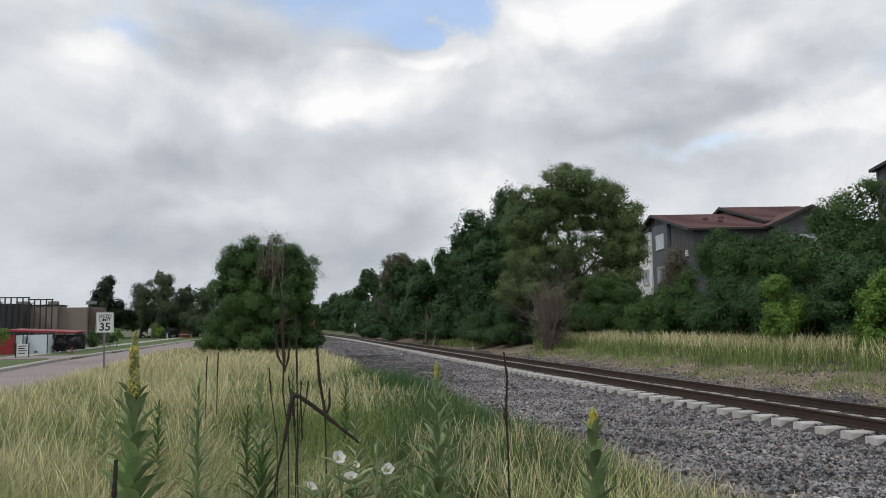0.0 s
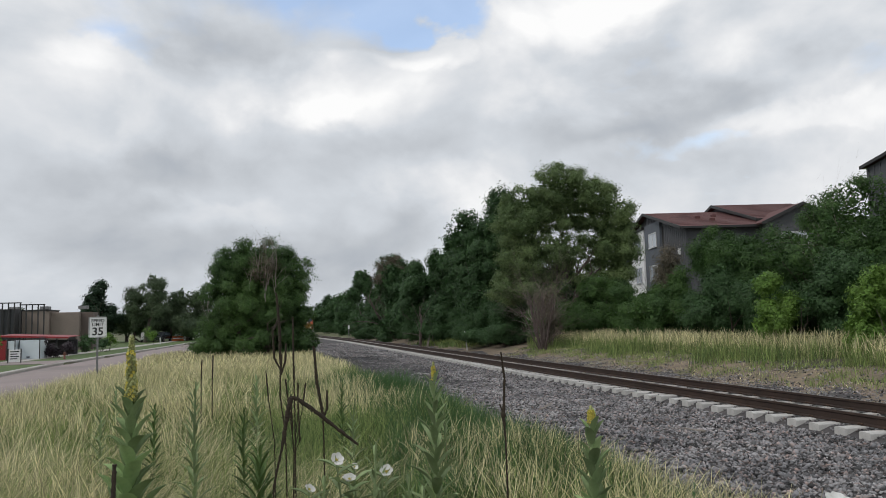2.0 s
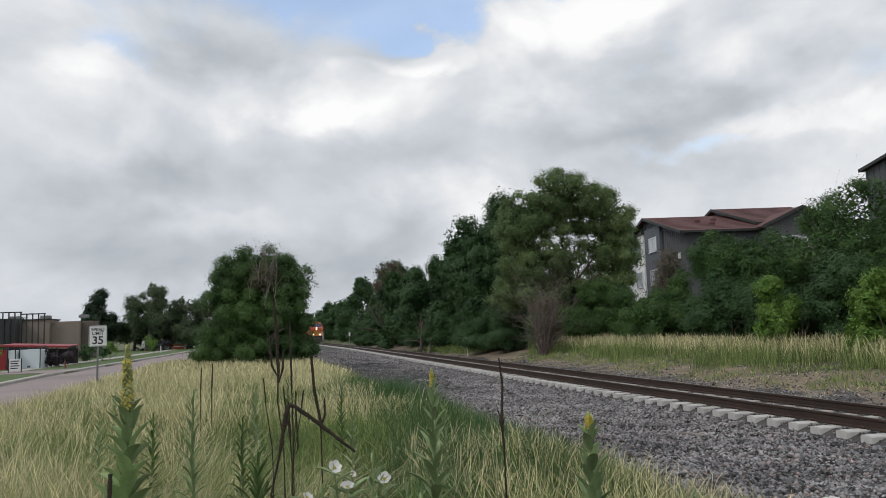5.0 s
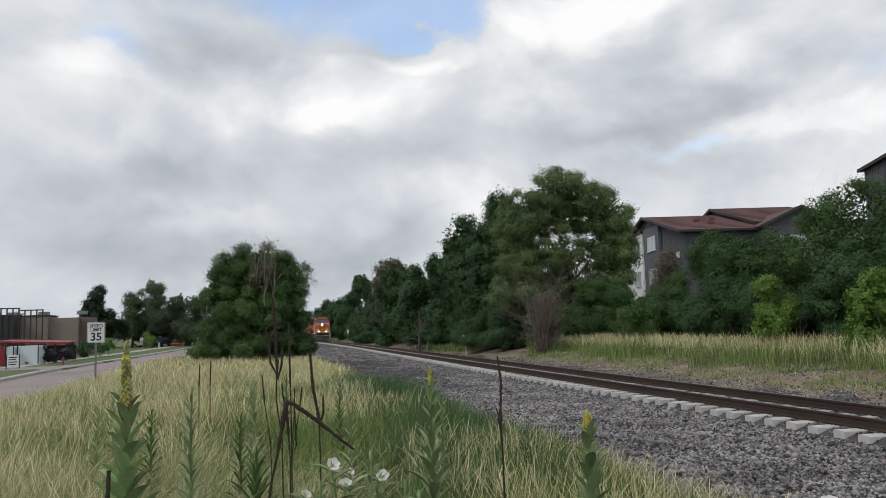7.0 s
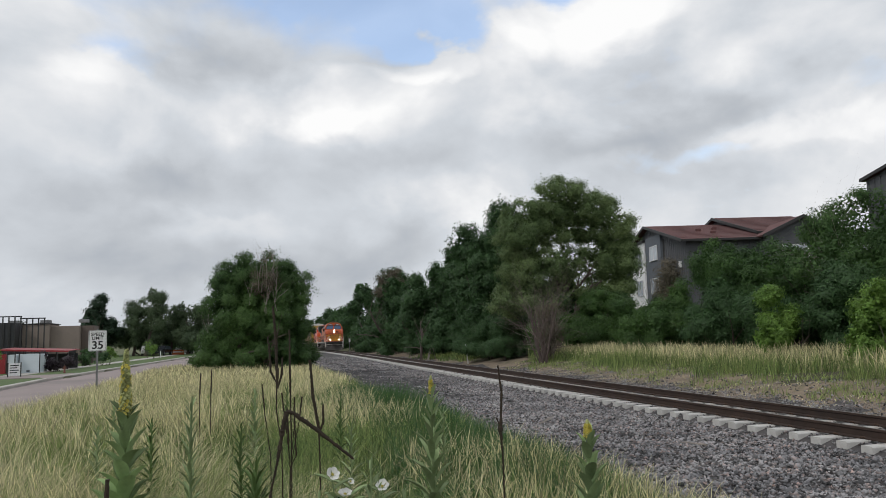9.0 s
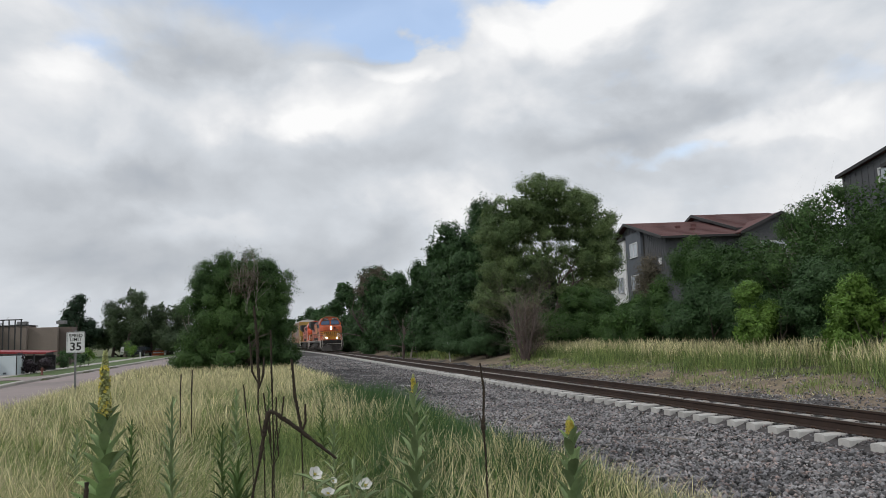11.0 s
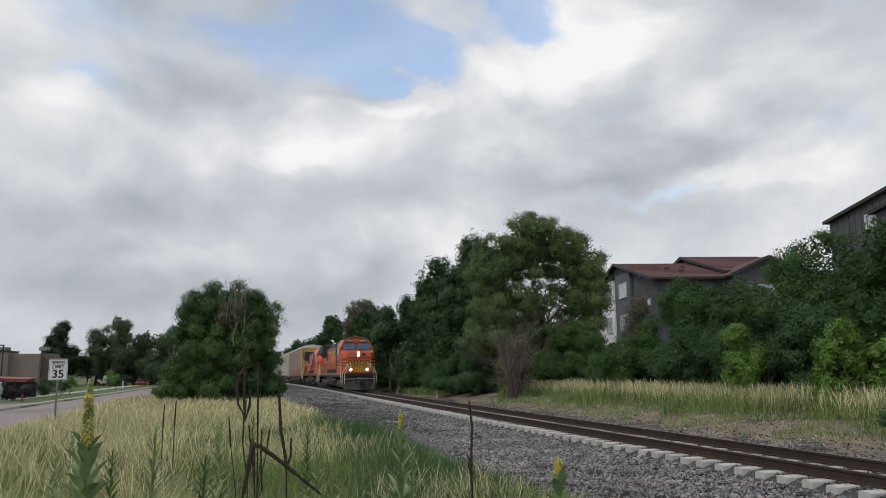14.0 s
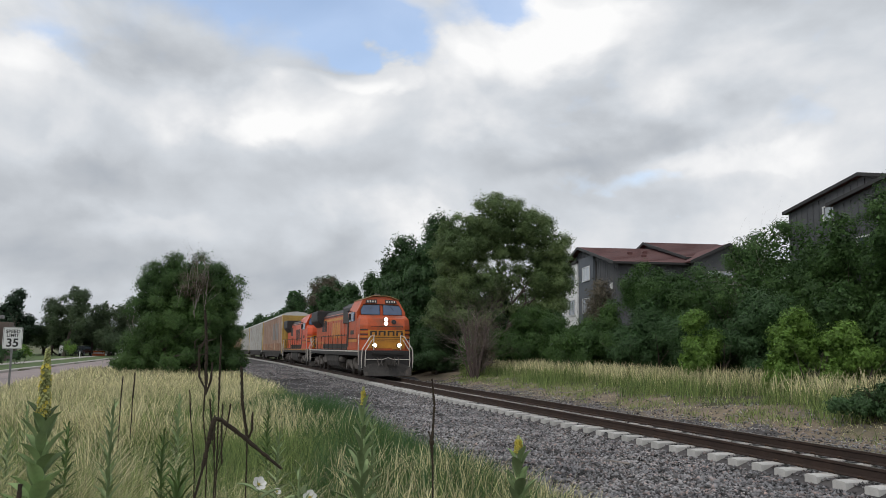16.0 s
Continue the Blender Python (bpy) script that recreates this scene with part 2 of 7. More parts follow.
    a["leaf_plum"] = mat("purple_leaves", (0.035, 0.02, 0.028), (0.025, 0.016, 0.02), 0.5, 0.6, fine=4, island=0.4)
    a["bark"] = mat("bark", (0.13, 0.105, 0.085), (0.08, 0.065, 0.055), 2, 0.95, bump=0.02, fine=20, stretch=(1, 1, 0.3))
    a["dead_twig"] = mat("dead_twigs", (0.135, 0.10, 0.09), (0.09, 0.07, 0.062), 1.5, 0.9, fine=10, island=0.3)
    a["grey_twig"] = mat("grey_twigs", (0.33, 0.29, 0.25), (0.22, 0.19, 0.165), 1.5, 0.9, fine=10, island=0.3)
    a["dead_stalk"] = mat("dead_mullein_stalk", (0.050, 0.035, 0.021), (0.028, 0.020, 0.014), 9, 0.95, bump=0.012, fine=130, fine_mix=0.7)
    a["mullein"] = mat("woolly_mullein_leaf", (0.31, 0.41, 0.19), (0.20, 0.29, 0.12), 6, 0.85, bump=0.004, fine=70, fine_mix=0.2, piece=0.5, through_light=0.05)
    a["bud"] = mat("mullein_bud", (0.40, 0.42, 0.18), (0.26, 0.28, 0.10), 20, 0.8, bump=0.004, fine=120, island=0.35)
    a["yellow"] = mat("yellow_petal", (0.62, 0.53, 0.10), (0.48, 0.40, 0.06), 20, 0.6, fine=90, fine_mix=0.1, island=0.15, through_light=0.2)
    a["petal"] = mat("white_petal", (0.86, 0.85, 0.83), (0.78, 0.77, 0.75), 30, 0.6, bump=0.003, fine=90, fine_mix=0.06, through_light=0.25)
    a["weed"] = mat("grey_green_weed", (0.30, 0.38, 0.19), (0.20, 0.27, 0.12), 5, 0.75, fine=40, fine_mix=0.15, piece=0.35, through_light=0.18)
    a["weed_green"] = mat("leafy_weed", (0.11, 0.18, 0.05), (0.08, 0.13, 0.04), 5, 0.75, fine=40, fine_mix=0.15, piece=0.3, through_light=0.18)
    # train
    a["orange"] = mat("orange_loco_paint", (0.58, 0.10, 0.024), (0.46, 0.08, 0.02), 1.2, 0.42, bump=0.001, fine=12, fine_mix=0.3, stain=(0.24, 0.085, 0.04), stain_scale=1.1)
    a["orange_new"] = mat("fresh_orange_paint", (0.66, 0.085, 0.018), (0.58, 0.07, 0.015), 1.2, 0.35, fine=12, fine_mix=0.08)
    a["loco_yellow"] = mat("yellow_nose_paint", (0.66, 0.29, 0.03), (0.52, 0.21, 0.025), 1.5, 0.4, fine=14, fine_mix=0.2)
    # cream in place of orange: the light on the cab roof, painted in
    a["roof_highlight"] = mat("highlight_cab_roof", (0.50, 0.36, 0.16), (0.40, 0.24, 0.10), 1.5, 0.6, fine=14, fine_mix=0.3)
    a["black"] = mat("black_loco_paint", (0.022, 0.021, 0.021), (0.035, 0.03, 0.028), 1.5, 0.55, fine=14, bump=0.002)
    a["grime"] = mat("grimy_running_gear", (0.055, 0.049, 0.044), (0.03, 0.027, 0.025), 2.0, 0.8, bump=0.006, fine=14, stain=(0.12, 0.10, 0.085), stain_scale=1.5)
    a["gear"] = mat("dusty_truck_steel", (0.16, 0.14, 0.125), (0.07, 0.062, 0.056), 2.0, 0.8, bump=0.006, fine=14)
    a["wheel"] = mat("wheel_steel", (0.10, 0.08, 0.07), (0.06, 0.05, 0.045), 5, 0.6, metal=0.6)
    a["white_rail"] = mat("white_handrail", (0.74, 0.70, 0.64), (0.58, 0.52, 0.46), 3, 0.5, fine=20)
    # the blue base colour paints a sky reflection into the glass
    a["sky_tinted_glass"] = mat("sky_tinted_glass", (0.05, 0.10, 0.20), (0.04, 0.08, 0.16), 1, 0.08, spec=0.8, fine_mix=0.0)
    a["lamp"] = mat("headlight", (1, 0.95, 0.85), None, 1, 0.3, glow=(1.0, 0.86, 0.66, 16.0))
    a["lamp_warm"] = mat("ditch_light", (1, 0.9, 0.75), None, 1, 0.3, glow=(1.0, 0.80, 0.58, 12.0))
    a["lamp_off"] = mat("unlit_lens", (0.05, 0.045, 0.045), None, 1, 0.15)
    a["grille"] = mat("radiator_grille", (0.03, 0.03, 0.032), (0.05, 0.05, 0.05), 3, 0.6, fine=40)
    a["letters"] = mat("dark_lettering", (0.05, 0.035, 0.025), None, 3, 0.5)
    a["rack_yellow"] = mat("yellow_rack_end", (0.56, 0.38, 0.09), (0.46, 0.30, 0.08), 1.0, 0.6, fine=10, stain=(0.34, 0.21, 0.09), stain_scale=0.9)
    a["rack_tan"] = mat("weathered_tan_panel", (0.43, 0.305, 0.24), (0.33, 0.225, 0.175), 0.8, 0.7, fine=10, stain=(0.36, 0.19, 0.11), stain_scale=0.6, piece=0.1)
    a["rack_grey"] = mat("galvanised_panel", (0.55, 0.54, 0.51), (0.44, 0.43, 0.40), 1.0, 0.55, metal=0.2, fine=12, stain=(0.33, 0.22, 0.13), stain_scale=0.5, piece=0.1)
    a["rack_rust"] = mat("rusted_rack_sheet", (0.34, 0.165, 0.085), (0.25, 0.12, 0.07), 1.2, 0.8, fine=10, stain=(0.44, 0.33, 0.22), stain_scale=0.9, piece=0.15)
    a["rack_screen"] = mat("perforated_screen", (0.26, 0.25, 0.235), (0.20, 0.19, 0.18), 1.0, 0.6, metal=0.2, fine=30, fine_mix=0.5)
    a["rack_roof"] = mat("galvanised_roof", (0.68, 0.68, 0.66), (0.56, 0.56, 0.55), 0.6, 0.5, metal=0.1, fine=8)
    # town
    a["siding"] = mat("charcoal_siding", (0.105, 0.108, 0.116), (0.085, 0.088, 0.096), 0.8, 0.75, fine=18, bump=0.002)
    a["siding_blue"] = mat("slate_blue_siding", (0.115, 0.13, 0.15), (0.10, 0.113, 0.13), 0.8, 0.75, fine=18)
    a["roof_red"] = mat("maroon_shingle", (0.125, 0.052, 0.048), (0.088, 0.040, 0.038), 1.0, 0.9, fine=10, fine_mix=0.5, bump=0.01, piece=0.18)
    a["stucco"] = mat("white_stucco", (0.86, 0.86, 0.85), (0.80, 0.80, 0.80), 0.6, 0.85, fine=30, bump=0.002, fine_mix=0.1)
    a["fascia"] = mat("dark_fascia", (0.035, 0.033, 0.033), None, 2, 0.6)
    a["window"] = mat("window_pane", (0.12, 0.15, 0.18), (0.09, 0.115, 0.14), 0.6, 0.05, spec=1.0, fine_mix=0.0)
    a["window_blind"] = mat("window_with_blind", (0.52, 0.56, 0.60), (0.44, 0.48, 0.52), 0.6, 0.15, fine_mix=0.05)
    a["frame_white"] = mat("white_frame", (0.75, 0.75, 0.74), None, 2, 0.5, fine_mix=0.1)
    a["block"] = mat("tan_block_wall", (0.265, 0.215, 0.185), (0.225, 0.185, 0.16), 0.5, 0.9, fine=9, bump=0.004, fine_mix=0.2)
    # darker copy of the block colour, standing in for shade on the corner
    a["block_shaded"] = mat("shaded_block_wall", (0.15, 0.115, 0.10), (0.12, 0.095, 0.085), 0.5, 0.9, fine=9, fine_mix=0.2)
    a["cladding"] = mat("dark_metal_cladding", (0.045, 0.047, 0.052), (0.035, 0.036, 0.04), 0.6, 0.5, fine=12, metal=0.2)
    a["steel_black"] = mat("black_steel", (0.022, 0.022, 0.023), None, 2, 0.5)
    a["red"] = mat("red_panel", (0.30, 0.02, 0.026), (0.24, 0.018, 0.022), 0.7, 0.5, fine=12, fine_mix=0.15)
    a["container"] = mat("pale_container", (0.66, 0.72, 0.76), (0.58, 0.64, 0.68), 0.8, 0.55, fine=12, fine_mix=0.12)
    a["sign_white"] = mat("reflective_white", (0.80, 0.81, 0.80), (0.74, 0.75, 0.74), 3, 0.45, fine=30, fine_mix=0.05)
    a["sign_black"] = mat("sign_black", (0.012, 0.012, 0.013), None, 3, 0.5)
    a["zinc"] = mat("galvanised_post", (0.27, 0.27, 0.27), (0.19, 0.19, 0.19), 4, 0.5, metal=0.6, fine=30)
    a["car_dark"] = mat("dark_car_paint", (0.03, 0.035, 0.04), None, 1, 0.25)
    a["car_white"] = mat("white_car_paint", (0.70, 0.70, 0.69), None, 1, 0.25, fine_mix=0.05)
    a["tyre"] = mat("tyre_rubber", (0.02, 0.02, 0.02), None, 4, 0.8)
    a["barrier"] = mat("orange_barrier", (0.62, 0.14, 0.03), None, 1, 0.5)
    a["hydrant"] = mat("dull_red_hydrant", (0.16, 0.05, 0.03), None, 4, 0.5)


make_materials()


# ---------------------------------------------------------------- mesh helpers
class Mesh:
    """Vertices and faces gathered piece by piece."""

    def __init__(self):
        self.v, self.f = [], []

    def add(self, vs, fs):
        o = len(self.v)
        self.v.extend(tuple(p) for p in vs)
        self.f.extend(tuple(i + o for i in q) for q in fs)
        return self

    def box(self, x0, x1, y0, y1, z0, z1, m=None):
        vs = [Vector((x, y, z)) for z in (z0, z1) for y in (y0, y1) for x in (x0, x1)]
        if m is not None:
            vs = [m @ p for p in vs]
        return self.add(vs, [(0, 2, 3, 1), (4, 5, 7, 6), (0, 1, 5, 4), (2, 6, 7, 3), (0, 4, 6, 2), (1, 3, 7, 5)])

    def prism(self, outline, axis, a, b):
        """An outline of (u, v) pushed along an axis from a to b. axis x: (y, z); y: (x, z); z: (x, y)."""
        put = {"x": lambda u, v, w: (w, u, v), "y": lambda u, v, w: (u, w, v), "z": lambda u, v, w: (u, v, w)}[axis]
        n = len(outline)
        vs = [put(u, v, a) for u, v in outline] + [put(u, v, b) for u, v in outline]
        fs = [tuple(range(n))[::-1], tuple(range(n, 2 * n))] + [(i, (i + 1) % n, n + (i + 1) % n, n + i) for i in range(n)]
        return self.add(vs, fs)

    def tube(self, points, radii, n=6, cap=True):
        points = [Vector(p) for p in points]
        if not isinstance(radii, (list, tuple)):
            radii = [radii] * len(points)
        vs, fs = [], []
        for i, p in enumerate(points):
            d = (points[min(i + 1, len(points) - 1)] - points[max(i - 1, 0)]).normalized()
            a = d.orthogonal().normalized() if i == 0 else (a - d * a.dot(d)).normalized()
            b = d.cross(a)
            for k in range(n):
                t = 2 * pi * k / n
                vs.append(p + (a * cos(t) + b * sin(t)) * radii[i])
        for i in range(len(points) - 1):
            for k in range(n):
                fs.append((i * n + k, i * n + (k + 1) % n, (i + 1) * n + (k + 1) % n, (i + 1) * n + k))
        if cap:
            fs += [tuple(range(n))[::-1], tuple(range((len(points) - 1) * n, len(points) * n))]
        return self.add(vs, fs)

    def disc(self, c, axis, r, depth, n=16):
        c, axis = Vector(c), Vector(axis).normalized()
        return self.tube([c - axis * depth / 2, c + axis * depth / 2], r, n)


def data(name, b, material, bevel=0.0, smooth=False):
    me = bpy.data.meshes.new(name)
    me.from_pydata(b.v, [], b.f)
    if bevel:
        bm = bmesh.new()
        bm.from_mesh(me)
        bmesh.ops.recalc_face_normals(bm, faces=bm.faces)
        bmesh.ops.bevel(bm, geom=bm.edges, offset=bevel, segments=1, affect="EDGES", clamp_overlap=True)
        bm.to_mesh(me)
        bm.free()
    me.materials.append(MAT[material] if isinstance(material, str) else material)
    if smooth:
        me.polygons.foreach_set("use_smooth", [True] * len(me.polygons))
    me.update()
    return me


def part(name, b, material, parent=None, label="", bevel=0.0, smooth=False, m=None):
    ob = new(name, b if isinstance(b, bpy.types.Mesh) else data(name, b, material, bevel, smooth))
    if parent is not None:
        ob.parent = parent
    if m is not None:
        ob.matrix_basis = m
    return tagged(ob, label) if label else ob


def thing(name, m, label, category, group="", kind=""):
    ob = new(name)
    ob.empty_display_size = 0.3
    ob.matrix_basis = m
    return tagged(ob, label, category, group, kind)


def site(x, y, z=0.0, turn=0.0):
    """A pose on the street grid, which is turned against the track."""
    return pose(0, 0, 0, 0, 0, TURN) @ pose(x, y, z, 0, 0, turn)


def polys(name, verts, counts, material, smooth=False):
    """A mesh of many loose faces, straight from arrays: counts corners a face, no shared corners."""
    me = bpy.data.meshes.new(name)
    nf = len(verts) // counts
    me.vertices.add(len(verts))
    me.vertices.foreach_set("co", np.asarray(verts, np.float32).ravel())
    me.loops.add(len(verts))
    me.loops.foreach_set("vertex_index", np.arange(len(verts), dtype=np.int32))
    me.polygons.add(nf)
    me.polygons.foreach_set("loop_start", np.arange(0, len(verts), counts, dtype=np.int32))
    me.polygons.foreach_set("loop_total", np.full(nf, counts, np.int32))
    me.materials.append(MAT[material])
    me.update(calc_edges=True)
    me.validate()
    return me


# ---------------------------------------------------------------- ground
TRACK_X, RAIL_Z = 11.31, -0.20       # centre line and top of the rails
TIE_TOP = RAIL_Z - 0.212


def bend(y):
    """How far the track swings to the right of its first line."""
    y = np.clip(np.asarray(y, float), -400, 420)
    return np.where(y < 25, 0.0, np.where(y < 60, 0.026 * (y - 25) ** 2 / 70, np.where(y < 96, 0.455 + 0.026 * (y - 60), 1.391 + 0.019 * (y - 96))))


def dip(y):
    """How far the track falls away beyond the field."""
    return -0.175 * bend(y) - 0.0035 * np.clip(np.asarray(y, float) - 96, 0, 320)


def track_pose(y, x=0.0, z=0.0):
    """A pose on the track's line at y: x across it, z over the rails' datum."""
    slope, fall = float(bend(y + 1) - bend(y - 1)) / 2, float(dip(y + 1) - dip(y - 1)) / 2
    return pose(TRACK_X + float(bend(y)), y, z + float(dip(y)), math.degrees(math.atan(fall)), 0, -math.degrees(math.atan(slope))) @ pose(x, 0, 0)


def field_z(y):
    return np.interp(y, [-5, 3, 8, 25, 45, 120, 1500], [0.0, 0.0, -0.06, -0.30, -0.42, -0.42, -0.42])


def road_x(y):
    """The far kerb of the road."""
    return np.interp(y, [-200, 48, 60, 90, 130, 400], [-11.7, -11.7, -10.9, -8.6, -6.2, 4.0]) - np.interp(y, [130, 400], [0, 10])


def ground_z(x, y):
    """Height of the ground: road bed, field, gravel shoulder, ballast, cutting and bank."""
    x, y = np.asarray(x, float), np.asarray(y, float)
    x = x - bend(y) * np.clip(x / 4.0, 0, 1)
    f = field_z(y)
    k = road_x(y)
    z = np.where(x < k + 5.2, -0.62, f)
    z = np.where((x >= k + 5.2) & (x < k + 6.7), -0.55 + (f + 0.55) * (x - k - 5.2) / 1.5, z)
    z = np.where(x < k + 0.05, -0.34, z)
    shoulder = np.interp(x, [3.0, 4.6, 9.2, 9.72, 10.0, 10.28, 12.56, 12.9, 13.6, 15.2, 17.0, 18.6, 26, 60],
                         [0.0, -0.62, -0.62, -0.61, -0.55, -0.455, -0.455, -0.56, -0.60, -0.52, -0.16, 0.02, 0.22, 0.9])
    z = np.where(x > 3.0, np.where(x < 4.6, f + (-0.60 - f) * np.clip((x - 3.0) / 1.6, 0, 1), shoulder), z)
    return z + dip(y) * np.clip((x - 3.0) / 1.6, 0, 1)


def rough(x, y):
    """Small unevenness, none under the track and the road."""
    n = 0.05 * np.sin(x * 1.7 + 0.6 * np.sin(y * 0.9)) * np.sin(y * 1.3 + np.sin(x * 0.7)) + 0.025 * np.sin(x * 4.1 + y * 3.3)
    calm = np.clip((np.abs(x - TRACK_X - bend(y)) - 1.9) / 1.5, 0, 1) * np.clip((x + 3.0) / 1.5, 0, 1)
    return n * calm


def dark_patch(x, y):
    """Dark dirt on the gravel near the field tree, the tree's shade painted in with it."""
    return ((x - 6.3 + 0.03 * (y - 38)) / 2.3) ** 2 + ((y - 41) / 17) ** 2 + 0.25 * np.sin(x * 2.3 + y * 0.7) + 0.2 * np.sin(y * 1.1) < 0.6


def build_ground():
    xs = np.concatenate([[-1500, -700, -300, -150, -80, -50, -35, -25, -20], np.arange(-16, -3, 0.65), np.arange(-3, 9.7, 0.28), [9.72, 10.0, 10.28, 10.7, 11.3, 11.9, 12.3, 12.56, 12.9], np.arange(13.2, 20, 0.28),
                         np.arange(20, 30, 1.0), [33, 38, 45, 60, 90, 150, 300, 700, 1500]])
    ys = np.concatenate([[-400, -150, -60, -25, -12], np.arange(-8, 30, 0.32), np.arange(30, 70, 0.8), np.arange(70, 150, 2.5),
                         [160, 180, 210, 260, 340, 500, 800, 1500]])
    X, Y = np.meshgrid(xs, ys)
    X = X + bend(Y) * np.clip(X / 4.0, 0, 1)
    Z = ground_z(X, Y) + rough(X, Y)
    nx, ny = len(xs), len(ys)
    me = bpy.data.meshes.new("ground")
    verts = np.stack([X, Y, Z], -1).reshape(-1, 3)
    i = np.arange((nx - 1) * (ny - 1))
    a = (i // (nx - 1)) * nx + i % (nx - 1)
    faces = np.stack([a, a + 1, a + nx + 1, a + nx], -1)
    me.from_pydata(verts.tolist(), [], faces.tolist())
    for k in ("soil", "gravel", "dirt", "lawn", "farland", "shaded_dirt"):
        me.materials.append(MAT[k])
    cx, cy = verts[faces].mean(1)[:, 0], verts[faces].mean(1)[:, 1]
    cx = cx - bend(cy) * np.clip(cx / 4.0, 0, 1)
    wob = 0.5 * np.sin(cy * 0.8) + 0.35 * np.sin(cy * 2.3 + 1) + 0.2 * np.sin(cy * 5.1 + cx)
    mi = np.zeros(len(faces), int)
    mi[(cx > 4.3 + wob * 0.6) & (cx < 14.6 + wob)] = 1
    mi[(cx >= 14.6 + wob) & (cx < 17.6 + wob)] = 2
    mi[dark_patch(cx, cy)] = 5
    mi[(cx < road_x(cy) + 0.1)] = 3
    mi[(np.abs(cx) > 60) | (cy > 140)] = 4
    me.polygons.foreach_set("material_index", mi.astype(np.int32))
    me.polygons.foreach_set("use_smooth", np.ones(len(faces), bool))
    tagged(new("ground", me), "uneven ground with soil, gravel shoulder and bare dirt bank", "ground", kind="structure")


build_ground()


def ribbon(name, x_of, widths, zs, y0, y1, step, material, label, category):
    """A strip that follows the road: cross-section widths from the kerb line, heights zs."""
    b = Mesh()
    ys = np.arange(y0, y1 + 0.01, step)
    n = len(widths)
    for y in ys:
        for w, z in zip(widths, zs):
            b.v.append((float(x_of(y)) + w, float(y), z))
    for j in range(len(ys) - 1):
        for i in range(n - 1):
            b.f.append((j * n + i, j * n + i + 1, (j + 1) * n + i + 1, (j + 1) * n + i))
    return tagged(part(name, b, material), label, category, kind="structure")


ribbon("road", road_x, [0.02, 2.6, 5.2], [-0.455, -0.40, -0.455], -60, 300, 4, "road", "pinkish grey asphalt street with worn surface", "road")
ribbon("kerb", road_x, [-0.42, -0.40, -0.02, 0.0, 0.0], [-0.40, -0.31, -0.31, -0.34, -0.60], -60, 300, 4, "kerb", "pale concrete kerb along the street", "kerb")
ribbon("pavement", road_x, [-5.2, -5.18, -3.82, -3.80], [-0.40, -0.315, -0.315, -0.40], -60, 300, 4, "kerb", "pale concrete footpath beside the street", "pavement")


def build_driveway():
    b = Mesh()
    b.prism([(-26, 50.5), (-12.6, 50.5), (-11.72, 48.6), (-11.72, 56.5), (-12.6, 54.8), (-26, 54.8)][::-1], "z", -0.42, -0.302)
    tagged(part("driveway", b, "road"), "asphalt driveway apron meeting the street", "driveway", kind="structure")


build_driveway()


# ---------------------------------------------------------------- track
def build_track():
    t = thing("railway_track", pose(TRACK_X, 0, 0), "single railway track with rusty rails on concrete ties", "railway track", kind="structure")
    prof = [(-0.075, 0), (0.075, 0), (0.075, 0.012), (0.012, 0.035), (0.010, 0.125), (0.036, 0.138), (0.036, 0.168), (0.028, 0.176),
            (-0.028, 0.176), (-0.036, 0.168), (-0.036, 0.138), (-0.010, 0.125), (-0.012, 0.035), (-0.075, 0.012)]
    for sx in (-0.753, 0.753):
        b = Mesh()
        n = len(prof)
        cuts = [-40 + 5.0 * i for i in range(90)]
        for y in cuts:
            for u, v in prof:
                b.v.append((sx + u + float(bend(y)), y, RAIL_Z - 0.205 + v * 1.16 + float(dip(y))))
        for j in range(len(cuts) - 1):
            for i in range(n):
                b.f.append((j * n + i, j * n + (i + 1) % n, (j + 1) * n + (i + 1) % n, (j + 1) * n + i))
        rail = part("rail", b, "rail", t, "rusty steel rail with a worn running surface")
        rail.data.materials.append(MAT["railhead"])
        mi = [1 if q % n == 7 else 0 for q in range(len(b.f))]
        rail.data.polygons.foreach_set("material_index", mi)
    return t


track = build_track()


# ---------------------------------------------------------------- plants
rng = np.random.default_rng(7)


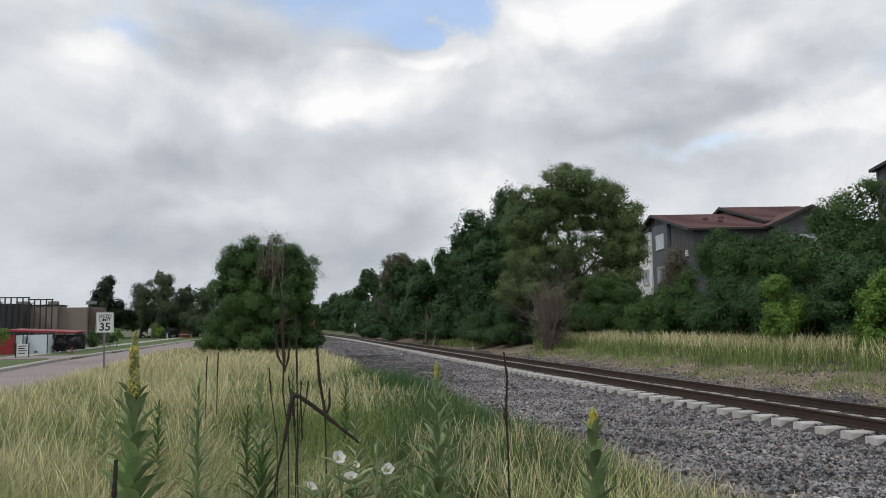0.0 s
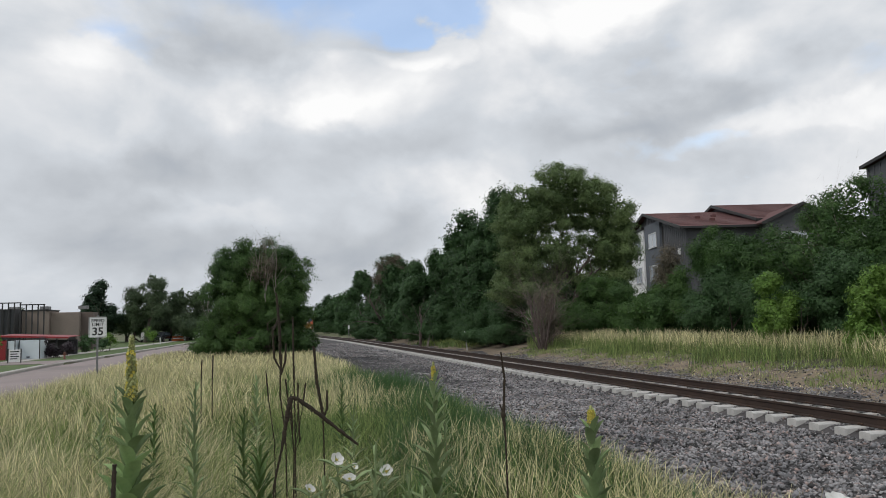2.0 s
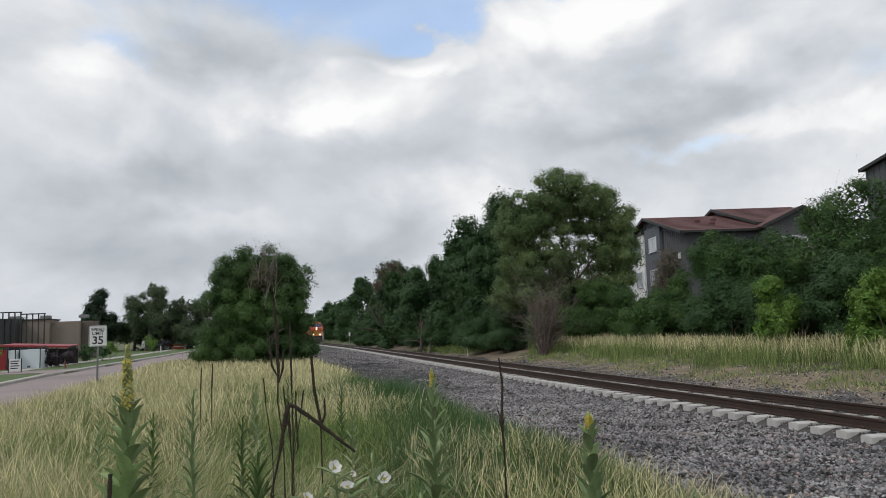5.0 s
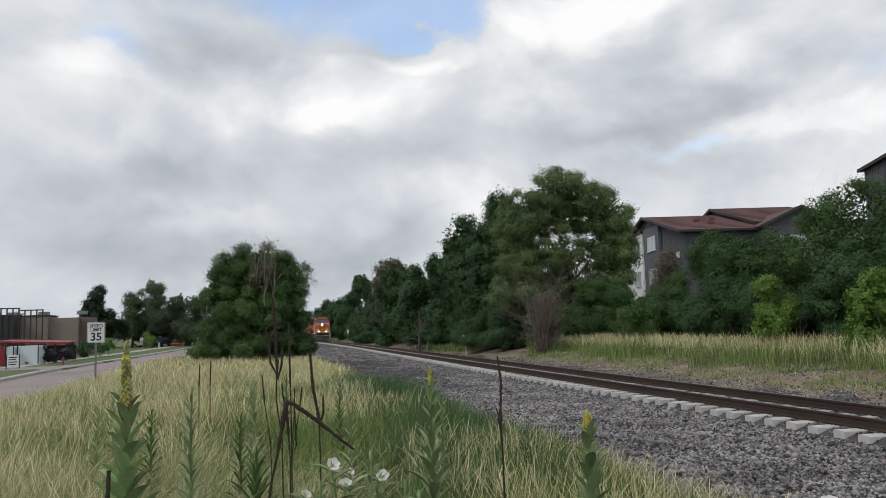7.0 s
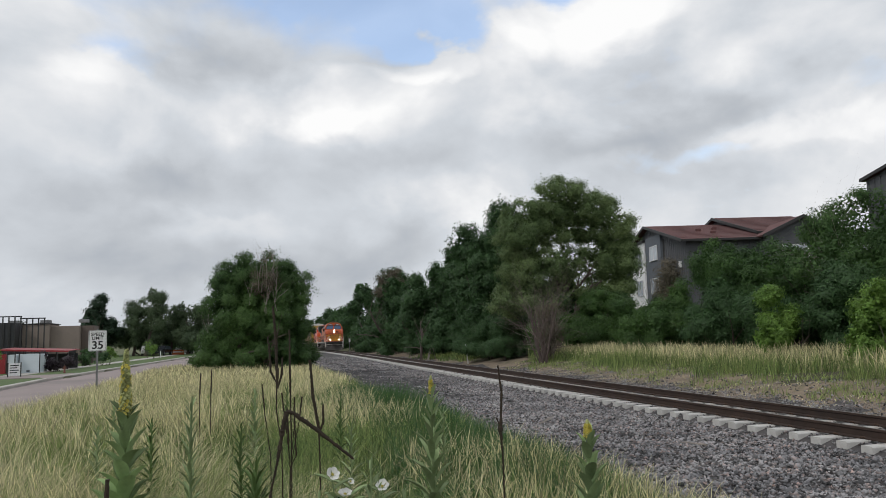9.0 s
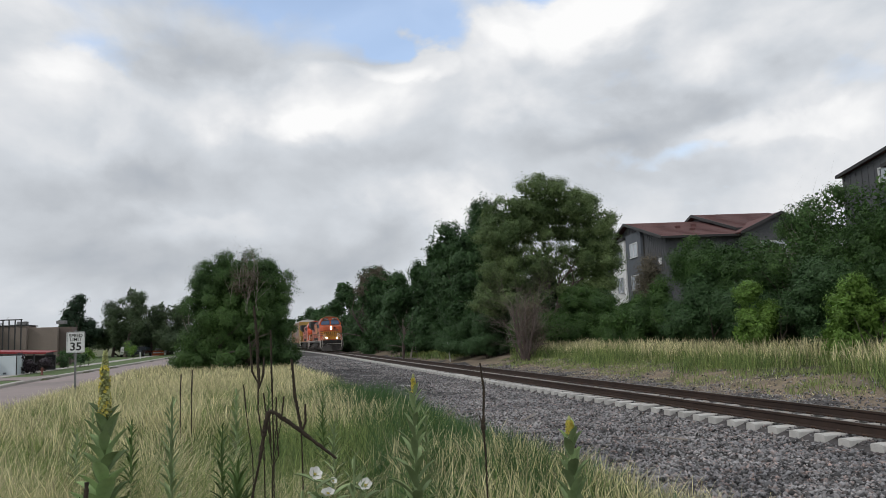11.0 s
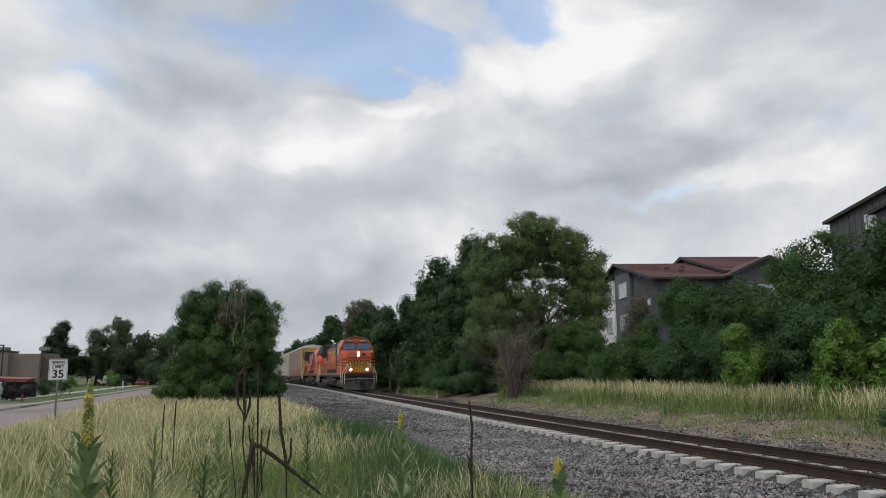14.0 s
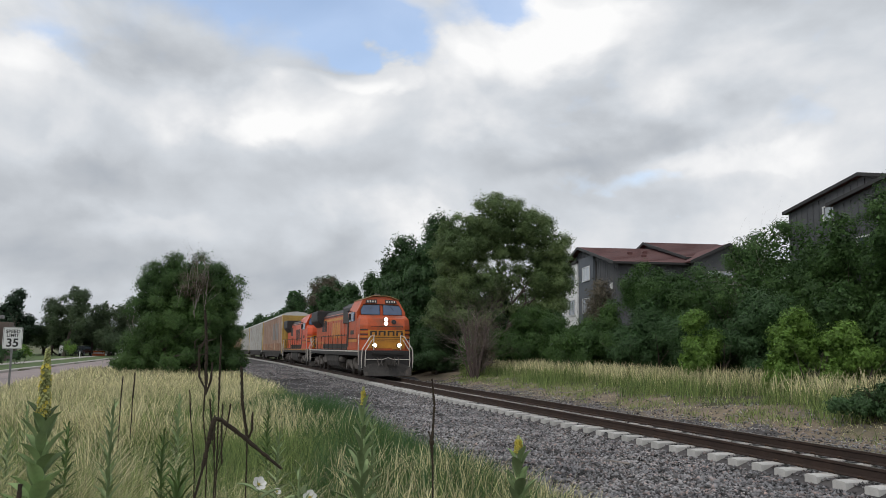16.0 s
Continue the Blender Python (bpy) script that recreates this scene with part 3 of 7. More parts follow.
def blades(name, x, y, h, w, lean, profile, material, label, category="grass", lean_dir=None, curve=1.8):
    """Many blades as bent strips; profile: width along the blade."""
    n, k = len(x), len(profile)
    z = ground_z(x, y) + rough(x, y) - 0.03
    a = rng.uniform(0, 2 * pi, n)
    if lean_dir is None:
        d = rng.uniform(0, 2 * pi, n)
    else:
        d = lean_dir + rng.normal(0, 0.9, n)
    s = np.linspace(0, 1, k)
    off = (h * lean)[:, None] * s[None] ** curve
    hz = h[:, None] * (s[None] - 0.35 * (lean[:, None] * s[None] ** 2) ** 1.5)
    cx, cy, cz = x[:, None] + np.cos(d)[:, None] * off, y[:, None] + np.sin(d)[:, None] * off, z[:, None] + hz
    half = 0.5 * w[:, None] * np.asarray(profile)[None]
    dx, dy = np.cos(a)[:, None] * half, np.sin(a)[:, None] * half
    V = np.stack([np.stack([cx - dx, cy - dy, cz], -1), np.stack([cx + dx, cy + dy, cz], -1)], 2).reshape(-1, 3)
    base = (np.arange(n) * 2 * k)[:, None] + (np.arange(k - 1) * 2)[None]
    F = np.stack([base, base + 1, base + 3, base + 2], -1).reshape(-1)
    me = bpy.data.meshes.new(name)
    me.vertices.add(len(V))
    me.vertices.foreach_set("co", V.astype(np.float32).ravel())
    me.loops.add(len(F))
    me.loops.foreach_set("vertex_index", F.astype(np.int32))
    me.polygons.add(len(F) // 4)
    me.polygons.foreach_set("loop_start", np.arange(0, len(F), 4, dtype=np.int32))
    me.polygons.foreach_set("loop_total", np.full(len(F) // 4, 4, np.int32))
    me.materials.append(MAT[material])
    me.update(calc_edges=True)
    return tagged(new(name, me), label, category, kind="stuff")


STEM = [1.0, 0.85, 0.6, 0.12]
HEAD = [0.7, 0.55, 0.45, 1.5, 1.25, 0.2]


def clumpy(n, x0, x1, y0, y1, power=1.0, clump=0.16, share=0.75):
    """Places that gather in tufts; power > 1 crowds them towards y0."""
    m = max(8, int(n / 9))
    tx, ty = rng.uniform(x0, x1, m), y0 + (y1 - y0) * rng.uniform(0, 1, m) ** power
    pick = rng.integers(0, m, n)
    x = tx[pick] + rng.normal(0, clump, n)
    y = ty[pick] + rng.normal(0, clump, n)
    loose = rng.uniform(0, 1, n) > share
    x[loose] = rng.uniform(x0, x1, loose.sum())
    y[loose] = y0 + (y1 - y0) * rng.uniform(0, 1, loose.sum()) ** power
    return x, y


def patch(x, y, s=1.0):
    return np.sin(x * 1.1 * s + 1.3 * np.sin(y * 0.5 * s)) * np.sin(y * 0.62 * s + 1.1 * np.sin(x * 0.8 * s + 2))


def sow(name, n, box, power, keep, h, w, lean, prof, material, label, lean_dir=None, clump=0.16):
    x, y = clumpy(n, *box, power, clump)
    ok = keep(x, y) & (np.hypot(x, y) > 2.9) & (x > road_x(y) + 5.5)
    x, y = x[ok], y[ok]
    m = len(x)
    hh = h[0] + (h[1] - h[0]) * rng.beta(2.2, 2.0, m)
    return blades(name, x, y, hh, rng.uniform(*w, m), rng.uniform(*lean, m), prof, material, label, lean_dir=lean_dir)


def edge(y):
    """Where the field's grass ends at the gravel."""
    return 3.9 + 0.4 * np.sin(y * 0.8) + 0.3 * np.sin(y * 2.1 + 1)


def build_grass():
    always = lambda x, y: x < edge(y)
    # undergrowth, then taller stems with ripe heads
    sow("green_grass", 40000, (-7, 4.6, 2.9, 11), 1.0, always, (0.22, 0.6), (0.006, 0.012), (0.1, 0.75), STEM, "green_grass", "dense green grass in the field", None, 0.12)
    sow("ripening_grass", 24000, (-7, 4.2, 2.9, 13), 1.0, lambda x, y: (x < edge(y)) & (patch(x, y) > -0.3), (0.35, 0.72), (0.0045, 0.009), (0.1, 0.7), STEM, "mid_grass", "ripening yellow-green grass in the field", None, 0.12)
    sow("dry_grass", 12000, (-7.5, 3.4, 2.9, 14), 1.0, lambda x, y: (x < -0.3 + 1.0 * patch(x, y, 2)) & (patch(x, y, 1.5) > -0.35), (0.45, 0.86), (0.003, 0.006), (0.1, 0.65), HEAD, "dry_grass", "dry straw-coloured grass with ripe seed heads", None, 0.12)
    sow("dry_grass", 4500, (1.6, 5.0, 3.0, 9), 1.0, lambda x, y: x < edge(y) + 0.4, (0.35, 0.75), (0.003, 0.0055), (0.1, 0.7), HEAD, "dry_grass", "dry straw-coloured grass beside the gravel")
    sow("dry_grass", 2600, (3.3, 5.6, 3.0, 8.5), 1.0, lambda x, y: x > 3.2 + 0.3 * np.sin(y * 2), (0.15, 0.5), (0.003, 0.005), (0.3, 1.1), HEAD, "dry_grass", "thin dead straws standing in the gravel", None, 0.08)
    sow("lush_grass", 16000, (1.2, 4.8, 5.5, 24), 1.0, lambda x, y: (x < edge(y) + 0.25) & (x > 1.7 + 0.7 * patch(x, y)), (0.3, 0.7), (0.007, 0.015), (0.1, 0.7), STEM, "lush_grass", "lush dark green grass along the gravel edge")
    for cx, cy, n, h in ((3.1, 16.0, 1500, 0.95), (2.6, 12.5, 900, 0.75), (3.3, 11.0, 900, 0.7), (2.9, 20.0, 900, 0.8), (3.5, 8.6, 700, 0.6)):
        x, y = rng.normal(cx, 0.42, n), rng.normal(cy, 0.55, n)
        blades("lush_grass", x, y, h * rng.uniform(0.55, 1.0, n), rng.uniform(0.008, 0.016, n), rng.uniform(0.1, 0.6, n), STEM, "lush_grass", "tall dark green grass tussock beside the gravel")
    sow("green_grass", 20000, (-7, 4.6, 10, 26), 1.0, always, (0.25, 0.6), (0.009, 0.018), (0.1, 0.8), STEM, "green_grass", "green grass in the field")
    sow("ripening_grass", 20000, (-7, 4.0, 11, 30), 1.0, lambda x, y: x < edge(y) - 0.4, (0.35, 0.72), (0.007, 0.014), (0.1, 0.75), STEM, "mid_grass", "ripening yellow-green grass in the field")
    sow("dry_grass", 24000, (-7, 2.6, 12, 32), 1.0, lambda x, y: patch(x, y) > -0.5, (0.45, 0.85), (0.004, 0.008), (0.1, 0.65), HEAD, "dry_grass", "dry straw-coloured grass with ripe seed heads")
    sow("ripening_grass", 12000, (-7, 4.4, 27, 52), 1.0, always, (0.3, 0.65), (0.016, 0.03), (0.1, 0.7), STEM, "mid_grass", "ripening yellow-green grass in the field", None, 0.3)
    sow("dry_grass", 12000, (-7, 3.4, 28, 54), 1.0, always, (0.45, 0.8), (0.012, 0.022), (0.1, 0.7), HEAD, "dry_grass", "dry pale grass under the field tree", None, 0.3)
    # trodden and uncut grass about the standpoint and behind it
    for nm, n, h, w, mt, lab in (("green_grass", 16000, (0.08, 0.3), (0.005, 0.010), "green_grass", "trodden green grass about the standpoint"), ("ripening_grass", 8000, (0.2, 0.5), (0.004, 0.008), "mid_grass", "ripening grass behind the standpoint"), ("dry_grass", 5000, (0.25, 0.6), (0.003, 0.006), "dry_grass", "dry grass behind the standpoint")):
        x, y = clumpy(n, -7, 4.4, -9, 3.2)
        d = np.hypot(x, y)
        ok = (d > 0.6) & (d < 9.5) & (x < edge(y)) & (x > road_x(y) + 5.5)
        x, y, d = x[ok], y[ok], d[ok]
        k = len(x)
        hh = rng.uniform(*h, k) * np.clip(d / 3.0, 0.3, 1.0)
        blades(nm, x, y, hh, rng.uniform(*w, k), rng.uniform(0.1, 0.8, k), STEM, mt, lab)
    # far side of the track
    bank = lambda x, y: x > 17.3 + 0.9 * np.sin(y * 0.7) + 0.6 * np.sin(y * 1.9)
    sow("green_grass", 18000, (16.2, 23, 8, 48), 1.0, bank, (0.3, 0.7), (0.012, 0.024), (0.1, 0.7), STEM, "green_grass", "green grass on the bank below the bushes", None, 0.25)
    sow("ripening_grass", 15000, (16.5, 22, 8, 48), 1.0, bank, (0.4, 0.95), (0.010, 0.018), (0.1, 0.5), STEM, "mid_grass", "ripening tall grass on the bank", None, 0.25)
    sow("dry_grass", 7500, (18.0, 21.5, 8, 48), 1.0, bank, (0.6, 1.1), (0.008, 0.014), (0.1, 0.5), HEAD, "dry_grass", "dry seed heads in the grass on the bank", None, 0.3)
    sow("green_grass", 15000, (15.3, 18.6, 6, 45), 1.0, lambda x, y: patch(x, y, 1.7) > -0.75 + 0.9 * np.clip(17.4 - x, 0, 2) / 2, (0.06, 0.34), (0.012, 0.024), (0.2, 0.8), STEM, "mid_grass", "short weeds on the dirt bank", None, 0.25)
    sow("dry_grass", 6000, (14.6, 18.2, 6, 45), 1.0, lambda x, y: patch(x, y, 1.3) > -0.15, (0.05, 0.18), (0.012, 0.02), (0.5, 1.4), STEM, "dry_grass", "dead straw on the dirt bank", None, 0.3)
    sow("green_grass", 3500, (15, 20, 57, 74), 1.0, lambda x, y: x > 15.5 + 0.5 * np.sin(y), (0.2, 0.6), (0.02, 0.04), (0.1, 0.6), STEM, "green_grass", "grass beside the track further on", None, 0.4)
    sow("ripening_grass", 5000, (15.5, 19, 54, 72), 1.0, lambda x, y: (x > 15.8) & (patch(x, y) > -0.1), (0.3, 0.7), (0.018, 0.03), (0.1, 0.6), HEAD, "mid_grass", "ripening grass beside the track further on", None, 0.4)
    # long fine straws that the wind has laid over
    sow("dry_grass", 12000, (-5, 1.0, 2.9, 9), 1.0, lambda x, y: (x < 0.3 + 0.8 * patch(x, y, 2)), (0.6, 0.98), (0.0022, 0.004), (0.5, 1.3), STEM, "dry_grass", "long fine straws leaning in the wind", 0.2, 0.10)


build_grass()


def leaf_cloud(blobs, n, size, seed, clump=0.30, per=14, shell=0.62, droop=0.0, inner=9):
    """Leaves as small pointed faces in clumps about ellipsoids (x, y, z, rx, ry, rz)."""
    r = np.random.default_rng(seed)
    blobs = np.asarray(blobs, float)
    vol = (blobs[:, 3] * blobs[:, 4] * blobs[:, 5]) ** 0.72
    m = max(1, n // per)
    pick = r.choice(len(blobs), m, p=vol / vol.sum())
    d = r.normal(size=(m, 3))
    d /= np.linalg.norm(d, axis=1)[:, None]
    bump = 1 + 0.16 * np.sin(d[:, 0] * 5 + seed) * np.sin(d[:, 1] * 4 + 2 * seed) + 0.10 * np.sin(d[:, 2] * 9 + seed)
    rad = (shell + (1.0 - shell) * r.uniform(0, 1, m) ** 0.6) * bump
    rad = np.where(r.uniform(0, 1, m) < 0.08, rad * r.uniform(1.02, 1.16, m), rad)
    c = blobs[pick, :3] + d * rad[:, None] * blobs[pick, 3:]
    # the clumps sit on the outside of rounded lobes
    bough = c[r.integers(0, m, max(6, m // 22))]
    lobe = clump * r.uniform(1.5, 2.9, len(bough))
    near = np.empty(m, int)
    for i in range(0, m, 2000):
        near[i:i + 2000] = ((c[i:i + 2000, None] - bough[None]) ** 2).sum(2).argmin(1)
    turn = (c - bough[near]) * 0.8 + d * 0.25 + r.normal(size=(m, 3)) * 0.30 + (0, 0, 0.12)
    turn /= np.linalg.norm(turn, axis=1)[:, None] + 1e-9
    on = bough[near] + turn * (lobe[near] * r.uniform(0.7, 1.0, m))[:, None] * (1, 1, 0.8)
    c = c + (on - c) * r.uniform(0.55, 1.0, m)[:, None]
    k = np.repeat(np.arange(m), per)
    spread = clump * r.uniform(0.45, 0.95, m)
    p = c[k] + r.normal(size=(len(k), 3)) * spread[k][:, None] * (1, 1, 0.8)
    p[:, 2] -= droop * r.uniform(0, 1, len(k)) ** 2
    # leaves face away from their bough and up to the sky
    away = p - bough[near][k]
    away /= np.linalg.norm(away, axis=1)[:, None] + 1e-9
    up = d[k] * 0.35 + away * 1.1 + r.normal(size=(len(k), 3)) * 0.42 + (0, 0, 0.35)
    a = np.cross(up, r.normal(size=(len(k), 3)))
    a /= np.linalg.norm(a, axis=1)[:, None] + 1e-9
    b = np.cross(up, a)
    b /= np.linalg.norm(b, axis=1)[:, None] + 1e-9
    s = size * r.uniform(0.6, 1.4, len(k))[:, None]
    V = np.stack([p - a * s, p + b * s * 0.8, p + a * s], 1).reshape(-1, 3)
    # larger, shaded foliage inside
    m = n // inner
    pick = r.choice(len(blobs), m, p=vol / vol.sum())
    d = r.normal(size=(m, 3))
    d /= np.linalg.norm(d, axis=1)[:, None]
    p = blobs[pick, :3] + d * (0.70 * r.uniform(0, 1, m) ** 0.5)[:, None] * blobs[pick, 3:]
    a = r.normal(size=(m, 3))
    b = np.cross(a, r.normal(size=(m, 3)))
    a, b = a / np.linalg.norm(a, axis=1)[:, None], b / (np.linalg.norm(b, axis=1)[:, None] + 1e-9)
    s = 2.0 * size * r.uniform(0.7, 1.3, m)[:, None]
    W = np.stack([p - a * s, p + b * s * 0.9, p + a * s], 1).reshape(-1, 3)
    return np.concatenate([V, W])


def limb(b, r, p, d, length, radius, depth, spread=0.7, forks=3, bend=0.25, n=6):
    """A branching limb of tapered tubes."""
    p, d = Vector(p), Vector(d).normalized()
    pts, rad = [p], [radius]
    for i in range(3):
        d = (d + Vector(r.normal(0, bend, 3))).normalized()
        p = p + d * length / 3
        pts.append(p)
        rad.append(radius * (1 - 0.18 * (i + 1)))
    b.tube(pts, rad, n)
    if depth > 0:
        for i in range(forks):
            q = pts[1 + (i % 3)]
            side = Vector(r.normal(0, spread, 3))
            limb(b, r, q, d + side, length * r.uniform(0.55, 0.8), rad[1 + (i % 3)] * 0.6, depth - 1, spread, forks, bend, max(3, n - 1))


def tree(name, m, label, category, blobs, n, size, leaf, trunk_h, trunk_r, seed, group="", clump=0.3, shell=0.62, forks=3, stems=1, bark="bark", per=14, limbs=2, inner=9):
    t = thing(name, m, label, category, group)
    r = np.random.default_rng(seed + 100)
    b = Mesh()
    for k in range(stems):
        lean = Vector((r.normal(0, 0.12 + 0.2 * (stems > 1)), r.normal(0, 0.12 + 0.2 * (stems > 1)), 1))
        limb(b, r, (r.normal(0, 0.3) * (stems > 1), r.normal(0, 0.3) * (stems > 1), -0.3), lean, trunk_h, trunk_r, limbs, 0.55, forks, 0.12, 8)
    part("trunk", b, bark, t)
    part("crown", polys("crown", leaf_cloud(blobs, n, size, seed, clump, per, shell, 0.0, inner), 3, leaf), leaf, t)
    return t


def lumps(seed, n, rx, ry, h0, h1, big=0.45):
    """An uneven crown: a heap of ellipsoids between two heights."""
    r = np.random.default_rng(seed)
    out = []
    for i in range(n):
        u = r.uniform(0, 1)
        z = h0 + (h1 - h0) * u
        narrow = 1 - 0.75 * max(0, u - 0.45) ** 1.3
        a = r.uniform(0, 2 * pi)
        q = r.uniform(0.25, 0.85) * narrow
        s = big * r.uniform(0.65, 1.25)
        out.append((rx * q * cos(a), ry * q * sin(a), z, rx * s * narrow, ry * s * narrow, (h1 - h0) * 0.5 * s))
    return out


def gz(x, y):
    return float(ground_z(x, y))


def twigs(m, name, label, h, n, spread, seed, material="dead_twig", radius=0.03, depth=2, category="shrub"):
    t = thing(name, m, label, category)
    r = np.random.default_rng(seed)
    for i in range(n):
        b = Mesh()
        limb(b, r, (r.normal(0, 0.12), r.normal(0, 0.12), -0.1), (r.normal(0, spread), r.normal(0, spread), 1), h * r.uniform(0.45, 0.75), radius * r.uniform(0.6, 1.2), depth, 0.5, 3, 0.14, 4)
        part("branch", b, material, t)
    return t


def build_trees():
    # the round tree in the field, foliage down to the grass
    x, y = 0.1, 46.0
    bl = [(0.2, 0, 1.3, 3.3, 3.0, 1.3), (0.7, 0.2, 2.6, 2.6, 2.6, 1.7), (-0.9, -0.2, 3.2, 2.2, 2.3, 1.8), (0.9, 0.3, 4.5, 1.8, 2.0, 1.6), (-0.9, 0.2, 4.8, 1.7, 2.0, 1.6),
          (0.3, -0.3, 4.9, 1.8, 1.9, 1.6), (2.15, 0.2, 5.5, 1.1, 1.2, 1.15), (1.5, 0, 6.1, 0.9, 1.1, 0.75), (-1.35, 0, 6.0, 1.05, 1.2, 1.05), (0.45, -0.2, 6.2, 1.1, 1.1, 0.95), (2.2, 0, 1.2, 1.3, 1.6, 1.0), (-2.3, 0, 1.2, 1.4, 1.6, 1.0),
          (2.3, 0, 2.9, 1.0, 1.3, 1.1), (2.8, -0.2, 0.8, 1.0, 1.0, 0.5), (2.3, 0, 4.3, 1.05, 1.2, 1.0), (-0.7, -0.5, 6.4, 0.7, 0.8, 0.6), (-2.0, -0.5, 4.6, 0.8, 1.0, 0.9), (0.9, -1.5, 3.4, 1.0, 0.8, 0.9), (-1.2, -1.7, 2.9, 1.1, 0.8, 0.9)]
    t = tree("elm_tree", pose(x, y, gz(x, y)), "rounded green elm in tall dry grass with a dead top branch", "tree", bl, 170000, 0.056, "leaf_elm", 2.3, 0.22, 3, clump=0.20, shell=0.70, stems=3, per=40, inner=7)
    r = np.random.default_rng(5)
    for i in range(12):
        b = Mesh()
        limb(b, r, (0.55 + r.normal(0, 0.3), -1.95, 3.4 + r.uniform(0, 1.6)), (r.normal(0.05, 0.10), 0.12, 1), r.uniform(1.1, 1.9), 0.024, 2, 0.22, 3, 0.08, 4)
        part("dead_branch", b, "grey_twig", t, "bare grey dead branch")
    for i in range(3):
        b = Mesh()
        limb(b, r, (-2.6, -0.6, 2.4 + 0.5 * i), (-0.35, 0, 1), 1.1, 0.016, 1, 0.3, 3, 0.1, 4)
        part("dead_branch", b, "grey_twig", t, "bare grey dead branch")
    part("withered_leaves", polys("withered_leaves", leaf_cloud([(0.55, -1.8, 5.3, 0.75, 0.5, 1.5)], 1500, 0.05, 8, 0.2), 3, "leaf_brown"), "leaf_brown", t, "withered brown leaves")

    # tall tree beyond the track and the dark mass behind it
    x, y = 21.0, 48.0
    tree("cottonwood_tree", pose(x, y, gz(x, y)), "tall spreading green tree above the bushes beyond the track", "tree",
         [(-0.3, 0, 10.8, 2.1, 1.9, 1.5), (1.8, 0, 10.4, 2.0, 1.9, 1.5), (3.6, 0, 9.0, 2.0, 2.0, 1.8), (4.5, 0, 7.2, 1.4, 1.8, 1.6), (-2.2, 0, 9.3, 1.9, 1.8, 1.6), (-4.2, 0, 9.5, 0.6, 0.6, 0.75), (-3.3, 0, 7.8, 2.0, 2.0, 1.7),
          (-0.4, 0.4, 8.9, 2.0, 1.8, 1.4), (1.4, 0.9, 8.4, 1.2, 1.4, 0.9), (3.1, 0, 6.6, 1.9, 1.9, 1.4), (4.2, 0, 5.2, 1.5, 1.8, 1.5), (-2.8, 0, 5.8, 2.3, 2.1, 1.8), (0.0, 0.6, 6.4, 1.6, 1.6, 1.3), (-3.2, 0, 3.8, 2.3, 2.2, 1.7), (2.8, 0.2, 4.0, 2.0, 1.9, 1.5), (0.4, 0.9, 4.3, 2.0, 1.6, 1.5)],
         150000, 0.072, "leaf_cotton", 6.0, 0.30, 11, clump=0.26, shell=0.5, forks=4, per=44, inner=12, limbs=2)
    rows = [  # x, y, height, half width, leaf, seed
        (19.6, 57.0, 11.6, 2.6, "leaf_dark", 21), (20.0, 62.5, 11.0, 3.2, "leaf_dark", 22), (19.6, 69.0, 10.4, 3.6, "leaf_dark", 23), (19.0, 76.0, 10.4, 3.2, "leaf_dark", 24),
        (18.6, 84.0, 10.0, 3.2, "leaf_dark", 25), (18.2, 93.0, 9.8, 3.4, "leaf_dark", 26), (18.0, 100.0, 11.2, 3.6, "leaf_dark", 27), (17.4, 113.0, 10.6, 3.4, "leaf_dark", 28),
        (17.4, 127.0, 9.0, 3.6, "leaf_dark", 29), (17.2, 143.0, 8.8, 4.0, "leaf_dark", 30), (17.2, 160.0, 8.6, 4.2, "leaf_dark", 31), (17.0, 178.0, 8.6, 4.4, "leaf_dark", 32),
        (16.8, 200.0, 8.6, 4.8, "leaf_dark", 33), (16.6, 226.0, 9.0, 5.2, "leaf_dark", 34), (15.0, 256.0, 9.5, 6.0, "leaf_dark", 35), (4.0, 262.0, 9.0, 5.6, "leaf_dark", 36), (-3.0, 250.0, 8.5, 6.0, "leaf_dark", 38)]
    for x, y, h, w, leaf, sd in rows:
        far = float(np.interp(y, [100, 143, 178, 226, 262], [1.0, 1.15, 1.22, 1.33, 1.36]))
        x, y, h, w = x * far + 6.0 * (far - 1), y * far, h * far, w * far * (1.9 - 0.9 * far)
        nl = 44000 if y < 80 else (26000 if y < 130 else 11000)
        tree("elm_tree", pose(x, y, gz(x, y)), "dense dark green tree in the row beyond the track", "tree", lumps(sd, 15, w * 1.08, w * 1.08, 1.0, h - 1.4, 0.50), nl, 0.088 + 0.0007 * y, leaf, h * 0.45, 0.2, sd, "trees beyond the track", clump=0.28 + 0.001 * y, shell=0.66, limbs=1, per=34, inner=6)
    # half-dead tops
    for x, y, z, h, sd in ((18.0, 97.0, 6.0, 4.8, 61), (17.4, 96.0, 6.0, 4.6, 62)):
        twigs(pose(x, y, gz(x, y)), "dead_tree", "bare brownish dead tree standing among green crowns", 7.0, 6, 0.12, sd, "dead_twig", 0.09, 3, "tree")
    tree("dead_tree", pose(17.6, 96.6, gz(17.6, 96.6)), "withered brown tree top among green crowns", "tree", [(0, 0, 9.6, 2.2, 1.8, 1.5), (1.2, 0, 8.6, 1.6, 1.4, 1.2), (-1.5, 0, 8.2, 1.5, 1.4, 1.2)], 2600, 0.12, "leaf_brown", 6.5, 0.14, 66, stems=2, bark="dead_twig", clump=0.34, shell=0.35, inner=40)

